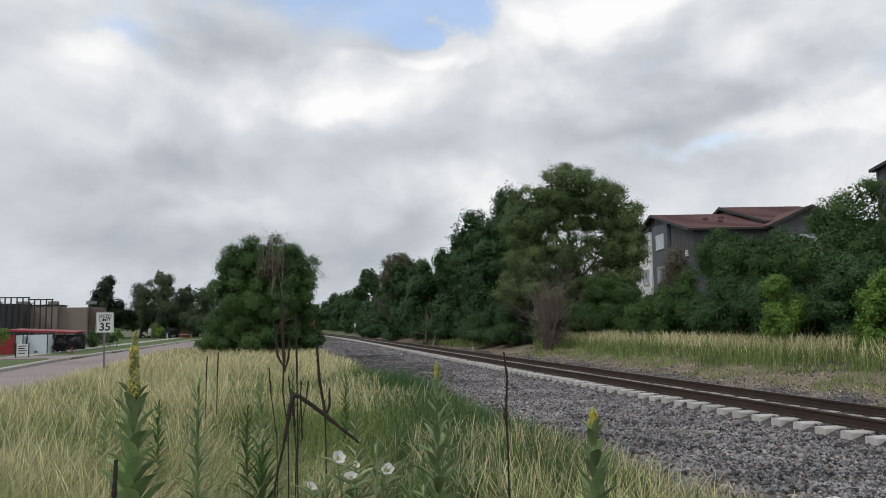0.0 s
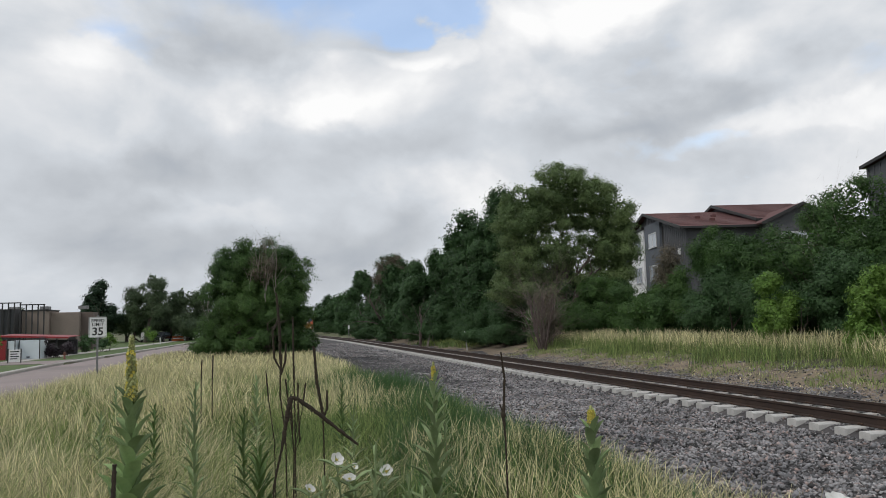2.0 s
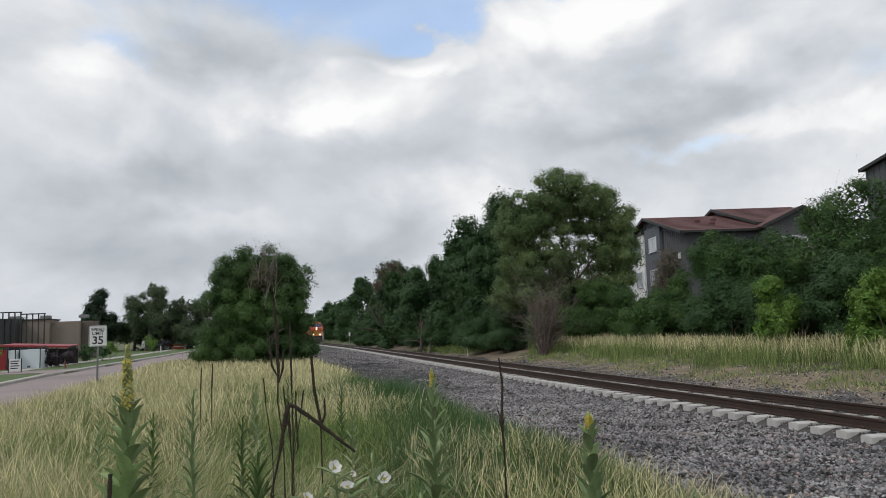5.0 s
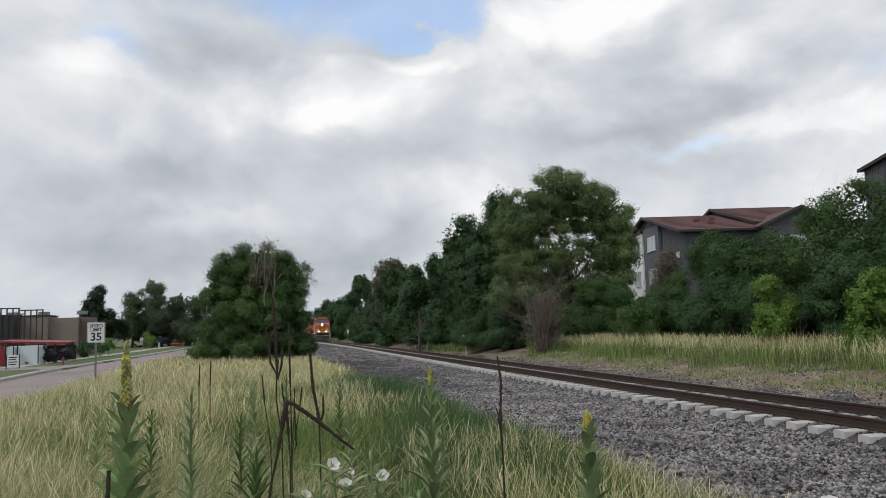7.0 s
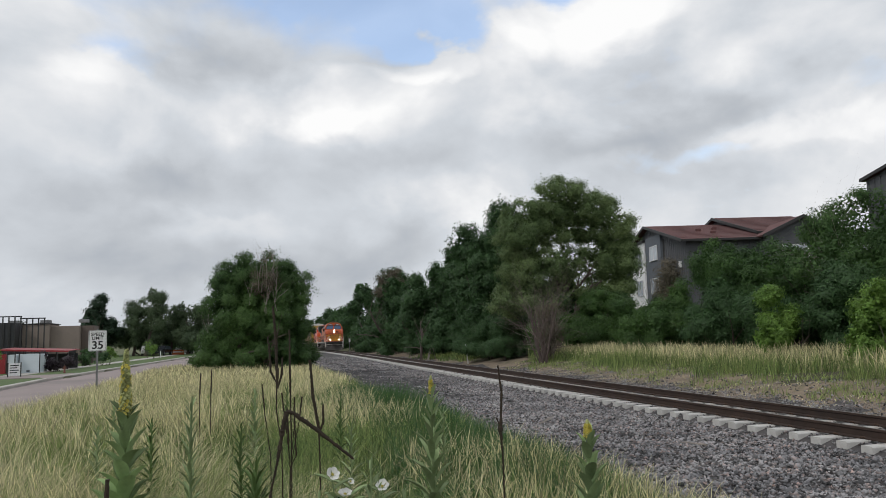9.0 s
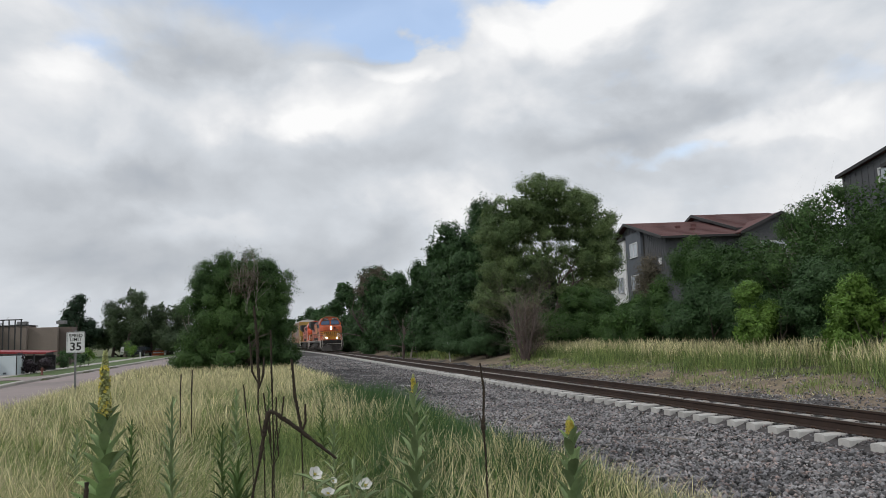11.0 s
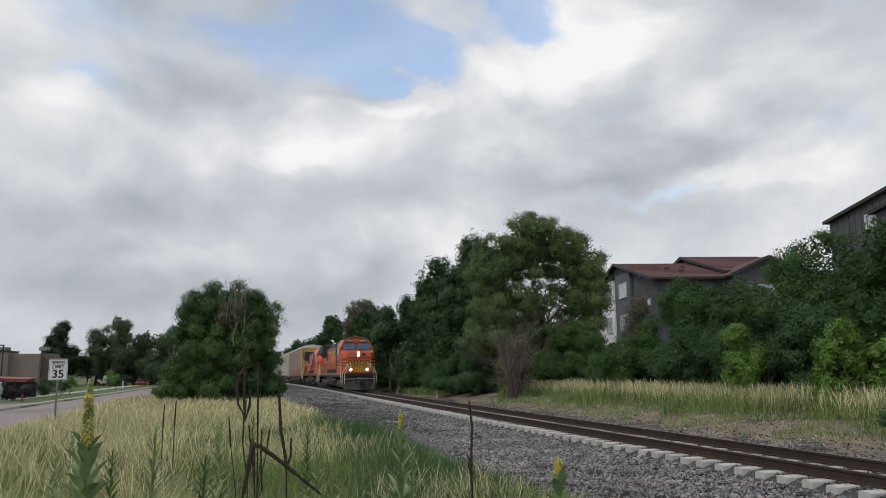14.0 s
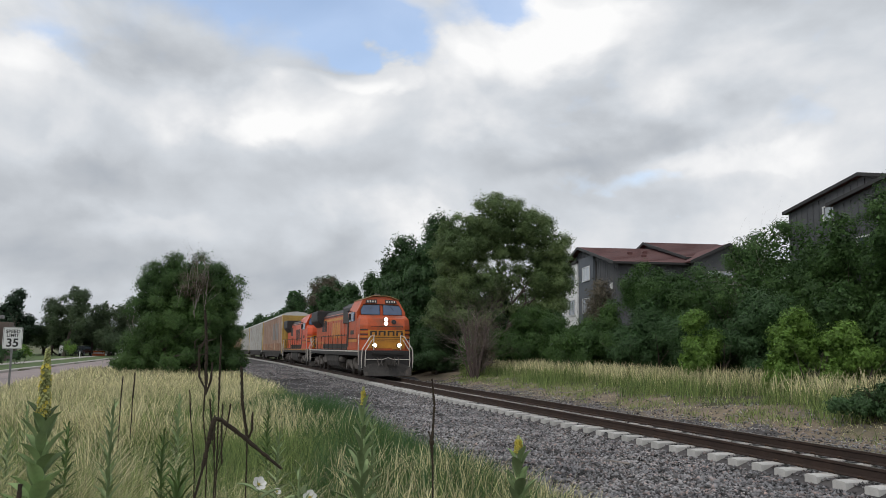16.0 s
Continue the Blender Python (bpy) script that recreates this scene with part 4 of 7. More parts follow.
    # bushes and young trees along the bank
    rows = [(22.0, 44.5, 4.4, 2.0, "leaf_bush", 41), (23.2, 41.0, 4.0, 1.9, "leaf_bush", 42), (22.0, 36.0, 4.2, 1.8, "leaf_bush", 43), (25.2, 35.4, 6.2, 2.4, "leaf_bush", 44), (25.0, 32.0, 6.4, 2.5, "leaf_bush", 45),
            (25.0, 28.6, 6.9, 2.8, "leaf_bush", 46), (25.2, 25.6, 6.9, 2.9, "leaf_bush", 47), (25.0, 22.3, 7.5, 2.5, "leaf_bush", 48), (25.0, 19.6, 7.6, 2.5, "leaf_bush", 49), (25.0, 16.6, 7.2, 2.5, "leaf_bush", 50),
            (22.6, 31.5, 4.4, 1.8, "leaf_dark", 51), (22.8, 28.0, 4.2, 1.8, "leaf_dark", 52), (22.6, 24.6, 4.0, 1.8, "leaf_dark", 53), (22.6, 39.4, 3.4, 1.7, "leaf_bush", 54),
            (19.6, 46.5, 3.6, 1.8, "leaf_bush", 55), (21.5, 50.5, 5.6, 2.4, "leaf_dark", 160), (19.8, 52.0, 5.4, 2.4, "leaf_dark", 161), (23.4, 47.5, 4.6, 2.0, "leaf_dark", 162), (18.2, 54.0, 3.8, 2.0, "leaf_dark", 56), (18.0, 60.0, 3.8, 2.2, "leaf_dark", 57), (17.6, 66.0, 3.4, 2.0, "leaf_dark", 58), (17.4, 74.0, 3.6, 2.2, "leaf_dark", 59), (17.6, 82.0, 3.4, 2.2, "leaf_dark", 163), (17.6, 91.0, 3.4, 2.3, "leaf_dark", 164), (17.8, 101.0, 3.4, 2.4, "leaf_dark", 165), (18.0, 112.0, 3.6, 2.4, "leaf_dark", 166), (17.0, 49.5, 1.9, 1.3, "leaf_dark", 167), (17.0, 53.0, 2.0, 1.4, "leaf_dark", 168), (17.2, 57.0, 2.2, 1.5, "leaf_dark", 169)]
    for x, y, h, w, leaf, sd in rows:
        tree("bush", pose(x, y, gz(x, y)), "leafy green bush on the bank beyond the track", "bush", lumps(sd, 13, w * 1.08, w * 1.08, 0.5, h - 0.8, 0.50), 40000, 0.056, leaf, h * 0.5, 0.07, sd, "bushes on the bank", clump=0.21, shell=0.66, stems=4, limbs=1, per=38, inner=6)
    for x, y, h, w, sd in ((20.4, 26.0, 3.3, 1.1, 71), (20.2, 20.4, 3.0, 1.15, 72), (21.2, 19.4, 2.6, 1.0, 73)):
        tree("young_tree", pose(x, y, gz(x, y)), "bright lime-green young tree at the edge of the bushes", "tree", lumps(sd, 12, w, w, 0.5, h - 0.45, 0.42) + [(0, 0, h - 0.4, 0.35, 0.35, 0.4)], 11000, 0.062, "leaf_lime", h * 0.5, 0.04, sd, "young trees", clump=0.15, shell=0.55, stems=3, limbs=1, per=22)
    # dead shrubs
    twigs(pose(16.5, 41.5, gz(16.5, 41.5)), "dead_shrub", "bare reddish-brown dead shrub beside the track", 5.3, 17, 0.19, 81, "dead_twig", 0.048, 3)
    twigs(pose(17.3, 42.2, gz(17.3, 42.2)), "dead_shrub", "bare grey dead shrub with fine upright branches", 4.4, 12, 0.18, 88, "grey_twig", 0.030, 3)
    tree("dead_shrub", pose(17.1, 42.0, gz(17.1, 42.0)), "withered brown shrub beside the track", "shrub", [(0.1, 0, 2.6, 0.8, 0.7, 1.3), (0.4, 0, 1.3, 0.9, 0.8, 0.9)], 3400, 0.05, "leaf_brown", 1.8, 0.04, 82, stems=4, bark="dead_twig", clump=0.25, shell=0.3)
    tree("dead_shrub", pose(25.0, 41.3, gz(25, 41.3)), "withered rust-brown shrub among green bushes", "shrub", [(0, 0, 4.6, 0.8, 0.8, 1.2), (-0.3, 0, 3.4, 0.7, 0.7, 1.3)], 6000, 0.06, "leaf_brown", 3.0, 0.05, 83, stems=4, bark="dead_twig", clump=0.25, shell=0.3)
    twigs(pose(25.3, 27.0, gz(25.3, 27.0)), "dead_shrub", "bare grey dead branches above the bushes", 5.3, 8, 0.10, 84, "grey_twig", 0.045, 3)
    twigs(pose(17.2, 15.0, gz(17.2, 15.0)), "dead_shrub", "low bare dark fallen branches on the bank", 1.5, 9, 0.8, 85, "dead_stalk", 0.022, 2)
    tree("bush", pose(16.9, 14.6, gz(16.9, 14.6)), "low dark green weedy bush at the edge of the gravel", "bush", lumps(86, 9, 1.0, 0.9, 0.2, 0.9, 0.4), 5000, 0.05, "leaf_dark", 0.7, 0.02, 86, "bushes on the bank", clump=0.12, stems=4, limbs=1, per=20)
    twigs(pose(14.9, 67.5, gz(14.9, 67.5)), "dead_tree", "bare reddish dead trunk with broken limbs beside the track", 5.6, 3, 0.05, 87, "dead_twig", 0.11, 1, "tree")
    for i, (x, y, ln, a) in enumerate(((15.6, 36.0, 1.3, 40), (16.0, 29.0, 1.5, 150), (15.2, 24.0, 0.9, 20), (16.4, 21.5, 1.1, 100), (7.0, 17.5, 0.6, 30), (8.2, 13.0, 0.5, 120))):
        st = thing("fallen_stick", pose(x, y, gz(x, y) + 0.03, 0, 4, a), "bare grey stick lying on the ground", "stick", "fallen sticks")
        b, r = Mesh(), np.random.default_rng(500 + i)
        limb(b, r, (-ln / 2, 0, 0), (1, 0, 0.05), ln, 0.022, 1, 0.3, 2, 0.1, 5)
        part("wood", b, "grey_twig", st)
    # across the street
    x, y = -22.0, 119.0
    tree("conifer_tree", pose(x, y, gz(x, y)), "dark evergreen tree behind the street", "tree", [(0, 0, 7.3, 1.6, 1.6, 1.7), (-0.7, 0, 5.4, 2.0, 1.9, 1.9), (0.7, 0, 4.2, 2.5, 2.2, 1.7), (0, 0, 2.5, 2.6, 2.4, 1.6)], 12000, 0.18, "leaf_conifer", 5.0, 0.25, 91, clump=0.34, per=20)
    for x, y, h, w, sd in ((-15.2, 116.0, 10.2, 3.4, 92), (-9.6, 119.0, 8.6, 3.0, 93), (-17.5, 121.0, 6.0, 3.2, 94), (-11.5, 128.0, 7.4, 3.6, 95), (-4.0, 130.0, 6.2, 3.2, 96), (-40.0, 150.0, 7.6, 4.0, 97), (-45.0, 150.0, 7.0, 4.0, 98), (-19.5, 128.0, 5.2, 3.4, 99), (-15.5, 131.0, 5.4, 3.4, 100), (-1.0, 134.0, 5.8, 3.2, 101), (-6.8, 125.0, 6.8, 3.2, 103), (-12.4, 122.0, 6.4, 2.8, 104)):
        tree("cottonwood_tree", pose(x, y, gz(x, y)), "grey-green street tree across the road", "tree", lumps(sd, 15, w, w, 1.3, h - 1.4, 0.48), 20000, 0.13, "leaf_blue", h * 0.48, 0.26, sd, "trees across the street", clump=0.36, shell=0.5, limbs=2, per=22, inner=16)


build_trees()


# ---------------------------------------------------------------- apartment buildings beyond the bushes
def slab(parent, name, p0, p1, p2, p3, thick, material, label=""):
    """A flat slab under four corners."""
    c = [Vector(p) for p in (p0, p1, p2, p3)]
    n = (c[1] - c[0]).cross(c[3] - c[0]).normalized() * thick
    b = Mesh()
    b.add(c + [p - n for p in c], [(0, 1, 2, 3), (7, 6, 5, 4), (0, 4, 5, 1), (1, 5, 6, 2), (2, 6, 7, 3), (3, 7, 4, 0)])
    return part(name, b, material, parent, label)


def window_on_x(parent, x, y0, y1, z0, z1, pane="window", mull=True):
    """A window in a wall that faces -x: frame proud of the wall, pane set back in it, sill."""
    b = Mesh()
    w = 0.07
    for a in ((y0 - w, y1 + w, z1, z1 + w), (y0 - w, y0, z0, z1), (y1, y1 + w, z0, z1)):
        b.box(x - 0.06, x + 0.05, *a)
    if mull:
        b.box(x - 0.045, x + 0.03, (y0 + y1) / 2 - 0.03, (y0 + y1) / 2 + 0.03, z0, z1)
    fr = part("window", b, "frame_white", parent, "white-framed window")
    part("pane", Mesh().box(x - 0.02, x + 0.0, y0, y1, z0, z1), pane, fr)
    part("sill", Mesh().box(x - 0.12, x + 0.02, y0 - w, y1 + w, z0 - w, z0), "frame_white", fr)


def window_on_y(parent, y, x0, x1, z0, z1, pane="window"):
    b = Mesh()
    w = 0.07
    for a in ((x0 - w, x1 + w, z1, z1 + w), (x0 - w, x0, z0, z1), (x1, x1 + w, z0, z1), ((x0 + x1) / 2 - 0.03, (x0 + x1) / 2 + 0.03, z0, z1)):
        b.box(a[0], a[1], y - 0.06, y + 0.04, a[2], a[3])
    fr = part("window", b, "frame_white", parent, "white-framed window")
    part("pane", Mesh().box(x0, x1, y - 0.02, y, z0, z1), pane, fr)
    part("sill", Mesh().box(x0 - w, x1 + w, y - 0.12, y + 0.02, z0 - w, z0), "frame_white", fr)


def gable_block(parent, x0, x1, y0, yr, y1, base, z0, zr, z1, wall="siding", over=0.55, board=0.22):
    """Walls under a two-sided roof whose ridge runs along x at yr; eaves z0 (near) and z1 (far)."""
    b = Mesh()
    b.prism([(y0, base), (y1, base), (y1, z1 - 0.1), (yr, zr - 0.1), (y0, z0 - 0.1)], "x", x0, x1)
    part("wall", b, wall, parent)
    # battens on the end that faces the track, and on the near side
    y = y0 + 0.3
    while y < y1:
        top = np.interp(y, [y0, yr, y1], [z0, zr, z1]) - 0.25
        part("batten", Mesh().box(x0 - 0.035, x0, y - 0.025, y + 0.025, base, top), wall, parent)
        y += 0.5
    x = x0 + 0.25
    while x < min(x1, x0 + 14):
        part("batten", Mesh().box(x - 0.025, x + 0.025, y0 - 0.035, y0, base, z0 - 0.3), wall, parent)
        x += 0.5
    s0, s1 = (zr - z0) / (yr - y0), (zr - z1) / (y1 - yr)
    near = slab(parent, "roof", (x0 - over, y0 - over, z0 - s0 * over), (x1 + over, y0 - over, z0 - s0 * over), (x1 + over, yr, zr), (x0 - over, yr, zr), 0.12, "roof_red", "maroon shingle roof")
    far = slab(parent, "roof", (x0 - over, yr, zr), (x1 + over, yr, zr), (x1 + over, y1 + over, z1 - s1 * over), (x0 - over, y1 + over, z1 - s1 * over), 0.12, "roof_red", "maroon shingle roof")
    # rake boards and gutter
    for a, b_ in (((y0 - over, z0 - s0 * over), (yr, zr)), ((yr, zr), (y1 + over, z1 - s1 * over))):
        m = Mesh()
        m.prism([(a[0], a[1] - board), (b_[0], b_[1] - board), (b_[0], b_[1] + 0.03), (a[0], a[1] + 0.03)], "x", x0 - over - 0.06, x0 - over)
        part("rake_board", m, "fascia", near, "dark rake board")
    part("gutter", Mesh().box(x0 - over, x1 + over, y0 - over - 0.14, y0 - over, z0 - s0 * over - 0.2, z0 - s0 * over - 0.02), "fascia", near, "dark gutter")
    # shingle courses as low steps
    n = 12
    for i in range(1, n):
        u = i / n
        yy, zz = y0 - over + (yr - y0 + over) * u, z0 - s0 * over + (zr - z0 + s0 * over) * u
        part("shingle_course", Mesh().box(x0 - over, x1 + over, yy - 0.03, yy + 0.03, zz + 0.002, zz + 0.02), "roof_red", near)
    return near


def apartment_house():
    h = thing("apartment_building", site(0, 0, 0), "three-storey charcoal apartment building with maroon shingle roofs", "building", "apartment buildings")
    roof = gable_block(h, 20.6, 33.4, 60.6, 70.9, 77.0, 0.3, 8.95, 11.4, 10.0)
    gable_block(h, 27.7, 34.4, 62.5, 72.0, 80.0, 6.0, 9.7, 12.2, 10.4)
    # front wing under its own small gable, facing the track
    b = Mesh().prism([(26.7, 0.3), (32.5, 0.3), (32.5, 9.0), (29.6, 10.3), (26.7, 9.0)], "y", 59.4, 61.5)
    part("wing", b, "siding", h)
    slab(h, "roof", (26.2, 58.9, 8.85), (29.6, 58.9, 10.4), (29.6, 66.0, 10.4), (26.2, 66.0, 8.85), 0.12, "roof_red")
    slab(h, "roof", (29.6, 58.9, 10.4), (33.0, 58.9, 8.85), (33.0, 66.0, 8.85), (29.6, 66.0, 10.4), 0.12, "roof_red")
    for xa, xb in ((26.2, 29.6), (33.0, 29.6)):
        part("rake_board", Mesh().prism([(xa, 8.63), (xb, 10.18), (xb, 10.43), (xa, 8.88)], "y", 58.84, 58.9), "fascia", h, "dark rake board")
    window_on_y(h, 59.4, 28.0, 30.0, 6.6, 8.0, "window_blind")
    # slate-blue bay and white end with balconies
    part("bay", Mesh().box(20.35, 20.6, 66.8, 71.6, 0.3, 10.2), "siding_blue", h, "slate-blue siding bay")
    window_on_x(h, 20.35, 67.9, 70.2, 7.95, 9.2, "window_blind")
    window_on_x(h, 20.35, 67.9, 70.2, 4.9, 6.2)
    part("downpipe", Mesh().tube([(20.52, 66.5, 0.4), (20.52, 66.5, 9.6)], 0.06, 6), "fascia", h)
    part("vent_cover", Mesh().box(20.5, 20.6, 61.9, 62.6, 6.65, 7.2), "frame_white", h, "white vent cover", bevel=0.02)
    part("white_wing", Mesh().box(20.45, 30, 72.6, 81.0, 0.3, 10.0), "stucco", h, "white stucco end wing")
    part("parapet", Mesh().box(20.3, 30, 72.5, 81.2, 10.0, 10.25), "fascia", h)
    for z in (7.8, 4.9):
        window_on_x(h, 20.45, 73.4, 75.6, z, z + 1.45)
    for z in (6.7, 3.7):
        bal = part("balcony", Mesh().box(19.2, 20.45, 77.4, 81.2, z, z + 0.22), "stucco", h, "white balcony with dark glass balustrade", bevel=0.02)
        part("balustrade", Mesh().box(19.2, 19.26, 77.4, 81.2, z + 0.22, z + 1.25).box(19.26, 20.4, 77.4, 77.46, z + 0.22, z + 1.25), "siding_blue", bal)
        part("post", Mesh().box(19.2, 19.34, 77.4, 77.54, z + 1.25, z + 2.9), "stucco", bal)
    for x, y in ((23.4, 65.5), (25.2, 66.5), (28.8, 64.0), (24.0, 63.6), (31.0, 66.5)):
        zz = np.interp(y, [60.6, 70.9], [8.95, 11.4])
        part("roof_vent", Mesh().box(x - 0.2, x + 0.2, y - 0.18, y + 0.18, zz - 0.1, zz + 0.22), "roof_red", roof, bevel=0.03)


def near_apartment_house():
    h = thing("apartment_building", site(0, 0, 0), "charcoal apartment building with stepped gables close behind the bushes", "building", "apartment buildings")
    gable_block(h, 22.0, 36.0, 24.6, 31.0, 37.1, 0.3, 7.95, 9.62, 8.92, over=0.2, board=0.13)
    gable_block(h, 21.55, 30.0, 18.5, 28.2, 32.6, 0.3, 7.2, 9.02, 8.52, over=0.2, board=0.13)
    window_on_x(h, 22.0, 33.2, 34.0, 7.95, 8.55, "window_blind", False)
    window_on_x(h, 21.55, 29.6, 30.9, 5.2, 6.6)
    window_on_x(h, 21.55, 24.6, 26.2, 5.2, 6.6)
    part("downpipe", Mesh().tube([(21.9, 32.7, 0.4), (21.9, 32.7, 8.3)], 0.05, 6), "fascia", h)
    part("porch_roof", Mesh().prism([(25.4, 8.3), (28.7, 7.95), (28.7, 8.07), (25.4, 8.42)], "x", 20.6, 21.55), "fascia", h)
    part("porch_post", Mesh().box(20.65, 20.85, 27.3, 27.5, 0.3, 8.08), "fascia", h)


apartment_house()
near_apartment_house()


# ---------------------------------------------------------------- street side
def text_mesh(name, body, size, material, parent, m):
    cu = bpy.data.curves.new(name, "FONT")
    cu.body, cu.size, cu.align_x, cu.align_y, cu.extrude, cu.offset = body, size, "CENTER", "CENTER", 0.0015, 0.02 * size
    tmp = bpy.data.objects.new("tmp", cu)
    scene.collection.objects.link(tmp)
    me = bpy.data.meshes.new_from_object(tmp.evaluated_get(bpy.context.evaluated_depsgraph_get()))
    bpy.data.objects.remove(tmp)
    bpy.data.curves.remove(cu)
    me.materials.clear()
    me.materials.append(MAT[material])
    return part(name, me, None, parent, m=m)


def speed_sign():
    x, y = -5.58, 30.0
    s = thing("speed_limit_sign", pose(x, y, gz(x, y), 0, 0, 11.5), "white speed limit 35 sign on a galvanised post", "road sign")
    h = 1.37 - gz(x, y)
    post = Mesh()
    post.prism([(-0.035, -0.015), (0.035, -0.015), (0.035, 0.015), (0.02, 0.015), (0.02, -0.003), (-0.02, -0.003), (-0.02, 0.015), (-0.035, 0.015)], "z", -0.3, h + 0.82)
    part("post", post, "zinc", s)
    rim = []
    w, t, r = 0.305, 0.76, 0.04
    for cx, cz, a0 in ((w - r, t - r, 0), (-w + r, t - r, 90), (-w + r, r, 180), (w - r, r, 270)):
        rim += [(cx + r * cos(radians(a0 + k * 30)), cz + r * sin(radians(a0 + k * 30))) for k in range(4)]
    face = part("sign_plate", Mesh().prism(rim, "y", -0.022, -0.016), "sign_white", s, "white reflective sign plate", m=pose(0, 0, h))
    line = Mesh()
    for q in ((-w + 0.02, w - 0.02, 0.735, 0.745), (-w + 0.02, w - 0.02, 0.015, 0.025), (-w + 0.02, -w + 0.03, 0.025, 0.735), (w - 0.03, w - 0.02, 0.025, 0.735)):
        line.box(q[0], q[1], -0.0245, -0.022, q[2], q[3])
    part("border", line, "sign_black", face)
    for body, size, z in (("SPEED", 0.165, 0.615), ("LIMIT", 0.165, 0.475), ("35", 0.40, 0.21)):
        text_mesh("lettering", body, size, "sign_black", face, pose(0, -0.0235, z, 90, 0, 0))
    for z in (0.1, 0.66):
        part("bolt", Mesh().disc((0, -0.026, z), (0, 1, 0), 0.012, 0.008, 8), "zinc", face)


speed_sign()


def street_side():
    # low block-walled hall with dark cladding and a steel screen frame
    hall = thing("commercial_building", pose(0, 0, 0), "low tan block building with a painted-shade corner and dark cladding", "building")
    part("wall", Mesh().box(-30, -20.2, 84, 88, -0.4, 3.75), "block", hall, "tan block wall", bevel=0.03)
    part("wall", Mesh().box(-20.2, -17.5, 84.6, 88, -0.4, 3.55), "block", hall, "tan block wall", bevel=0.03)
    part("wall", Mesh().box(-17.5, -16.3, 85.4, 88, -0.4, 3.55), "block_shaded", hall, "corner wall with shade painted in darker brown", bevel=0.03)
    part("coping", Mesh().box(-30.1, -20.1, 83.9, 88.1, 3.752, 3.85), "fascia", hall)
    part("cladding", Mesh().box(-36, -22.7, 81.6, 84, -0.4, 3.9), "cladding", hall, "dark metal cladding")
    b = Mesh()
    for i in range(24):
        b.box(-35.8 + i * 0.55, -35.74 + i * 0.55, 81.55, 81.6, -0.3, 3.9)
    part("cladding_ribs", b, "steel_black", hall)
    part("door", Mesh().box(-18.5, -17.8, 84.5, 84.6, -0.3, 1.2), "fascia", hall)
    for x, y in ((-21.6, 86), (-18.0, 86.4), (-24.5, 86)):
        part("roof_unit", Mesh().box(x, x + 0.9, y, y + 0.9, 3.9, 4.25), "zinc", hall, bevel=0.03)
    fr = thing("steel_frame", pose(0, 0, 0), "black steel screen frame of tall posts before the hall", "frame")
    for i in range(11):
        x = -24.9 + i * 0.52
        part("post", Mesh().box(x - 0.05, x + 0.05, 79.95, 80.05, -0.35, 4.4 if i < 7 else 4.2), "steel_black", fr)
    part("top_rail", Mesh().box(-24.95, -21.7, 79.9, 80.1, 4.4, 4.5), "steel_black", fr)
    part("top_rail", Mesh().box(-21.85, -19.62, 79.9, 80.1, 4.2, 4.3), "steel_black", fr)
    # canopy, red wall, pale containers
    c = thing("canopy", pose(0, 0, 0), "low red-edged canopy on dark posts beside the hall", "canopy")
    slab(c, "roof", (-19.4, 65.5, 1.42), (-14.3, 65.5, 1.16), (-14.3, 69.5, 1.24), (-19.4, 69.5, 1.5), 0.06, "red", "red sheet roof")
    part("edge", Mesh().prism([(-19.4, 1.28), (-14.3, 1.03), (-14.3, 1.15), (-19.4, 1.40)], "y", 65.38, 65.49), "red", c)
    for i in range(7):
        x = -19.2 + i * 0.8
        part("post", Mesh().box(x - 0.05, x + 0.05, 65.6, 65.7, -0.4, 1.3 - 0.05 * i), "steel_black", c)
    part("back_panel", Mesh().box(-17.2, -14.4, 69.2, 69.3, -0.4, 0.9), "cladding", c)
    r = thing("red_wall", pose(0, 0, 0), "red painted panel wall beside pale containers", "wall")
    part("panel", Mesh().box(-19.5, -17.25, 60.0, 60.3, -0.42, 1.08), "red", r, bevel=0.02)
    part("cap", Mesh().box(-19.55, -17.2, 59.95, 60.35, 1.085, 1.16), "steel_black", r)
    for x0, x1, y in ((-16.95, -16.45, 59.4), (-16.35, -15.0, 60.0)):
        k = thing("container", pose(0, 0, 0), "pale blue-white metal storage box with a dark frame", "container", "storage boxes")
        part("body", Mesh().box(x0, x1, y, y + 2.2, -0.38, 1.02), "container", k, bevel=0.02)
        for a in (x0 - 0.03, x1 - 0.03):
            part("frame_post", Mesh().box(a, a + 0.06, y - 0.05, y - 0.005, -0.4, 1.1), "steel_black", k)
        part("frame_top", Mesh().box(x0 - 0.03, x1 + 0.03, y - 0.05, y - 0.005, 1.1, 1.16), "steel_black", k)
    part("vent", Mesh().box(-15.85, -15.65, 59.96, 59.995, -0.25, -0.12), "siding_blue", k)
    # information board and white pole at the lawn
    bd = thing("information_board", pose(-14.7, 53, -0.36, 0, 0, 14), "white notice board with dark lines on two posts on the lawn", "sign board")
    for x in (-0.36, 0.36):
        part("post", Mesh().box(x - 0.03, x + 0.03, -0.03, 0.03, -0.2, 0.95), "steel_black", bd)
    pl = part("panel", Mesh().box(-0.33, 0.33, -0.02, 0.02, 0.12, 0.9), "sign_white", bd, bevel=0.01)
    for i in range(4):
        part("text_bar", Mesh().box(-0.24, 0.24 - 0.08 * (i % 2), -0.026, -0.022, 0.74 - i * 0.15, 0.80 - i * 0.15), "sign_black", pl)
    p = thing("marker_post", pose(-15.9, 52, -0.36), "slim white post with a dark panel on the lawn", "post")
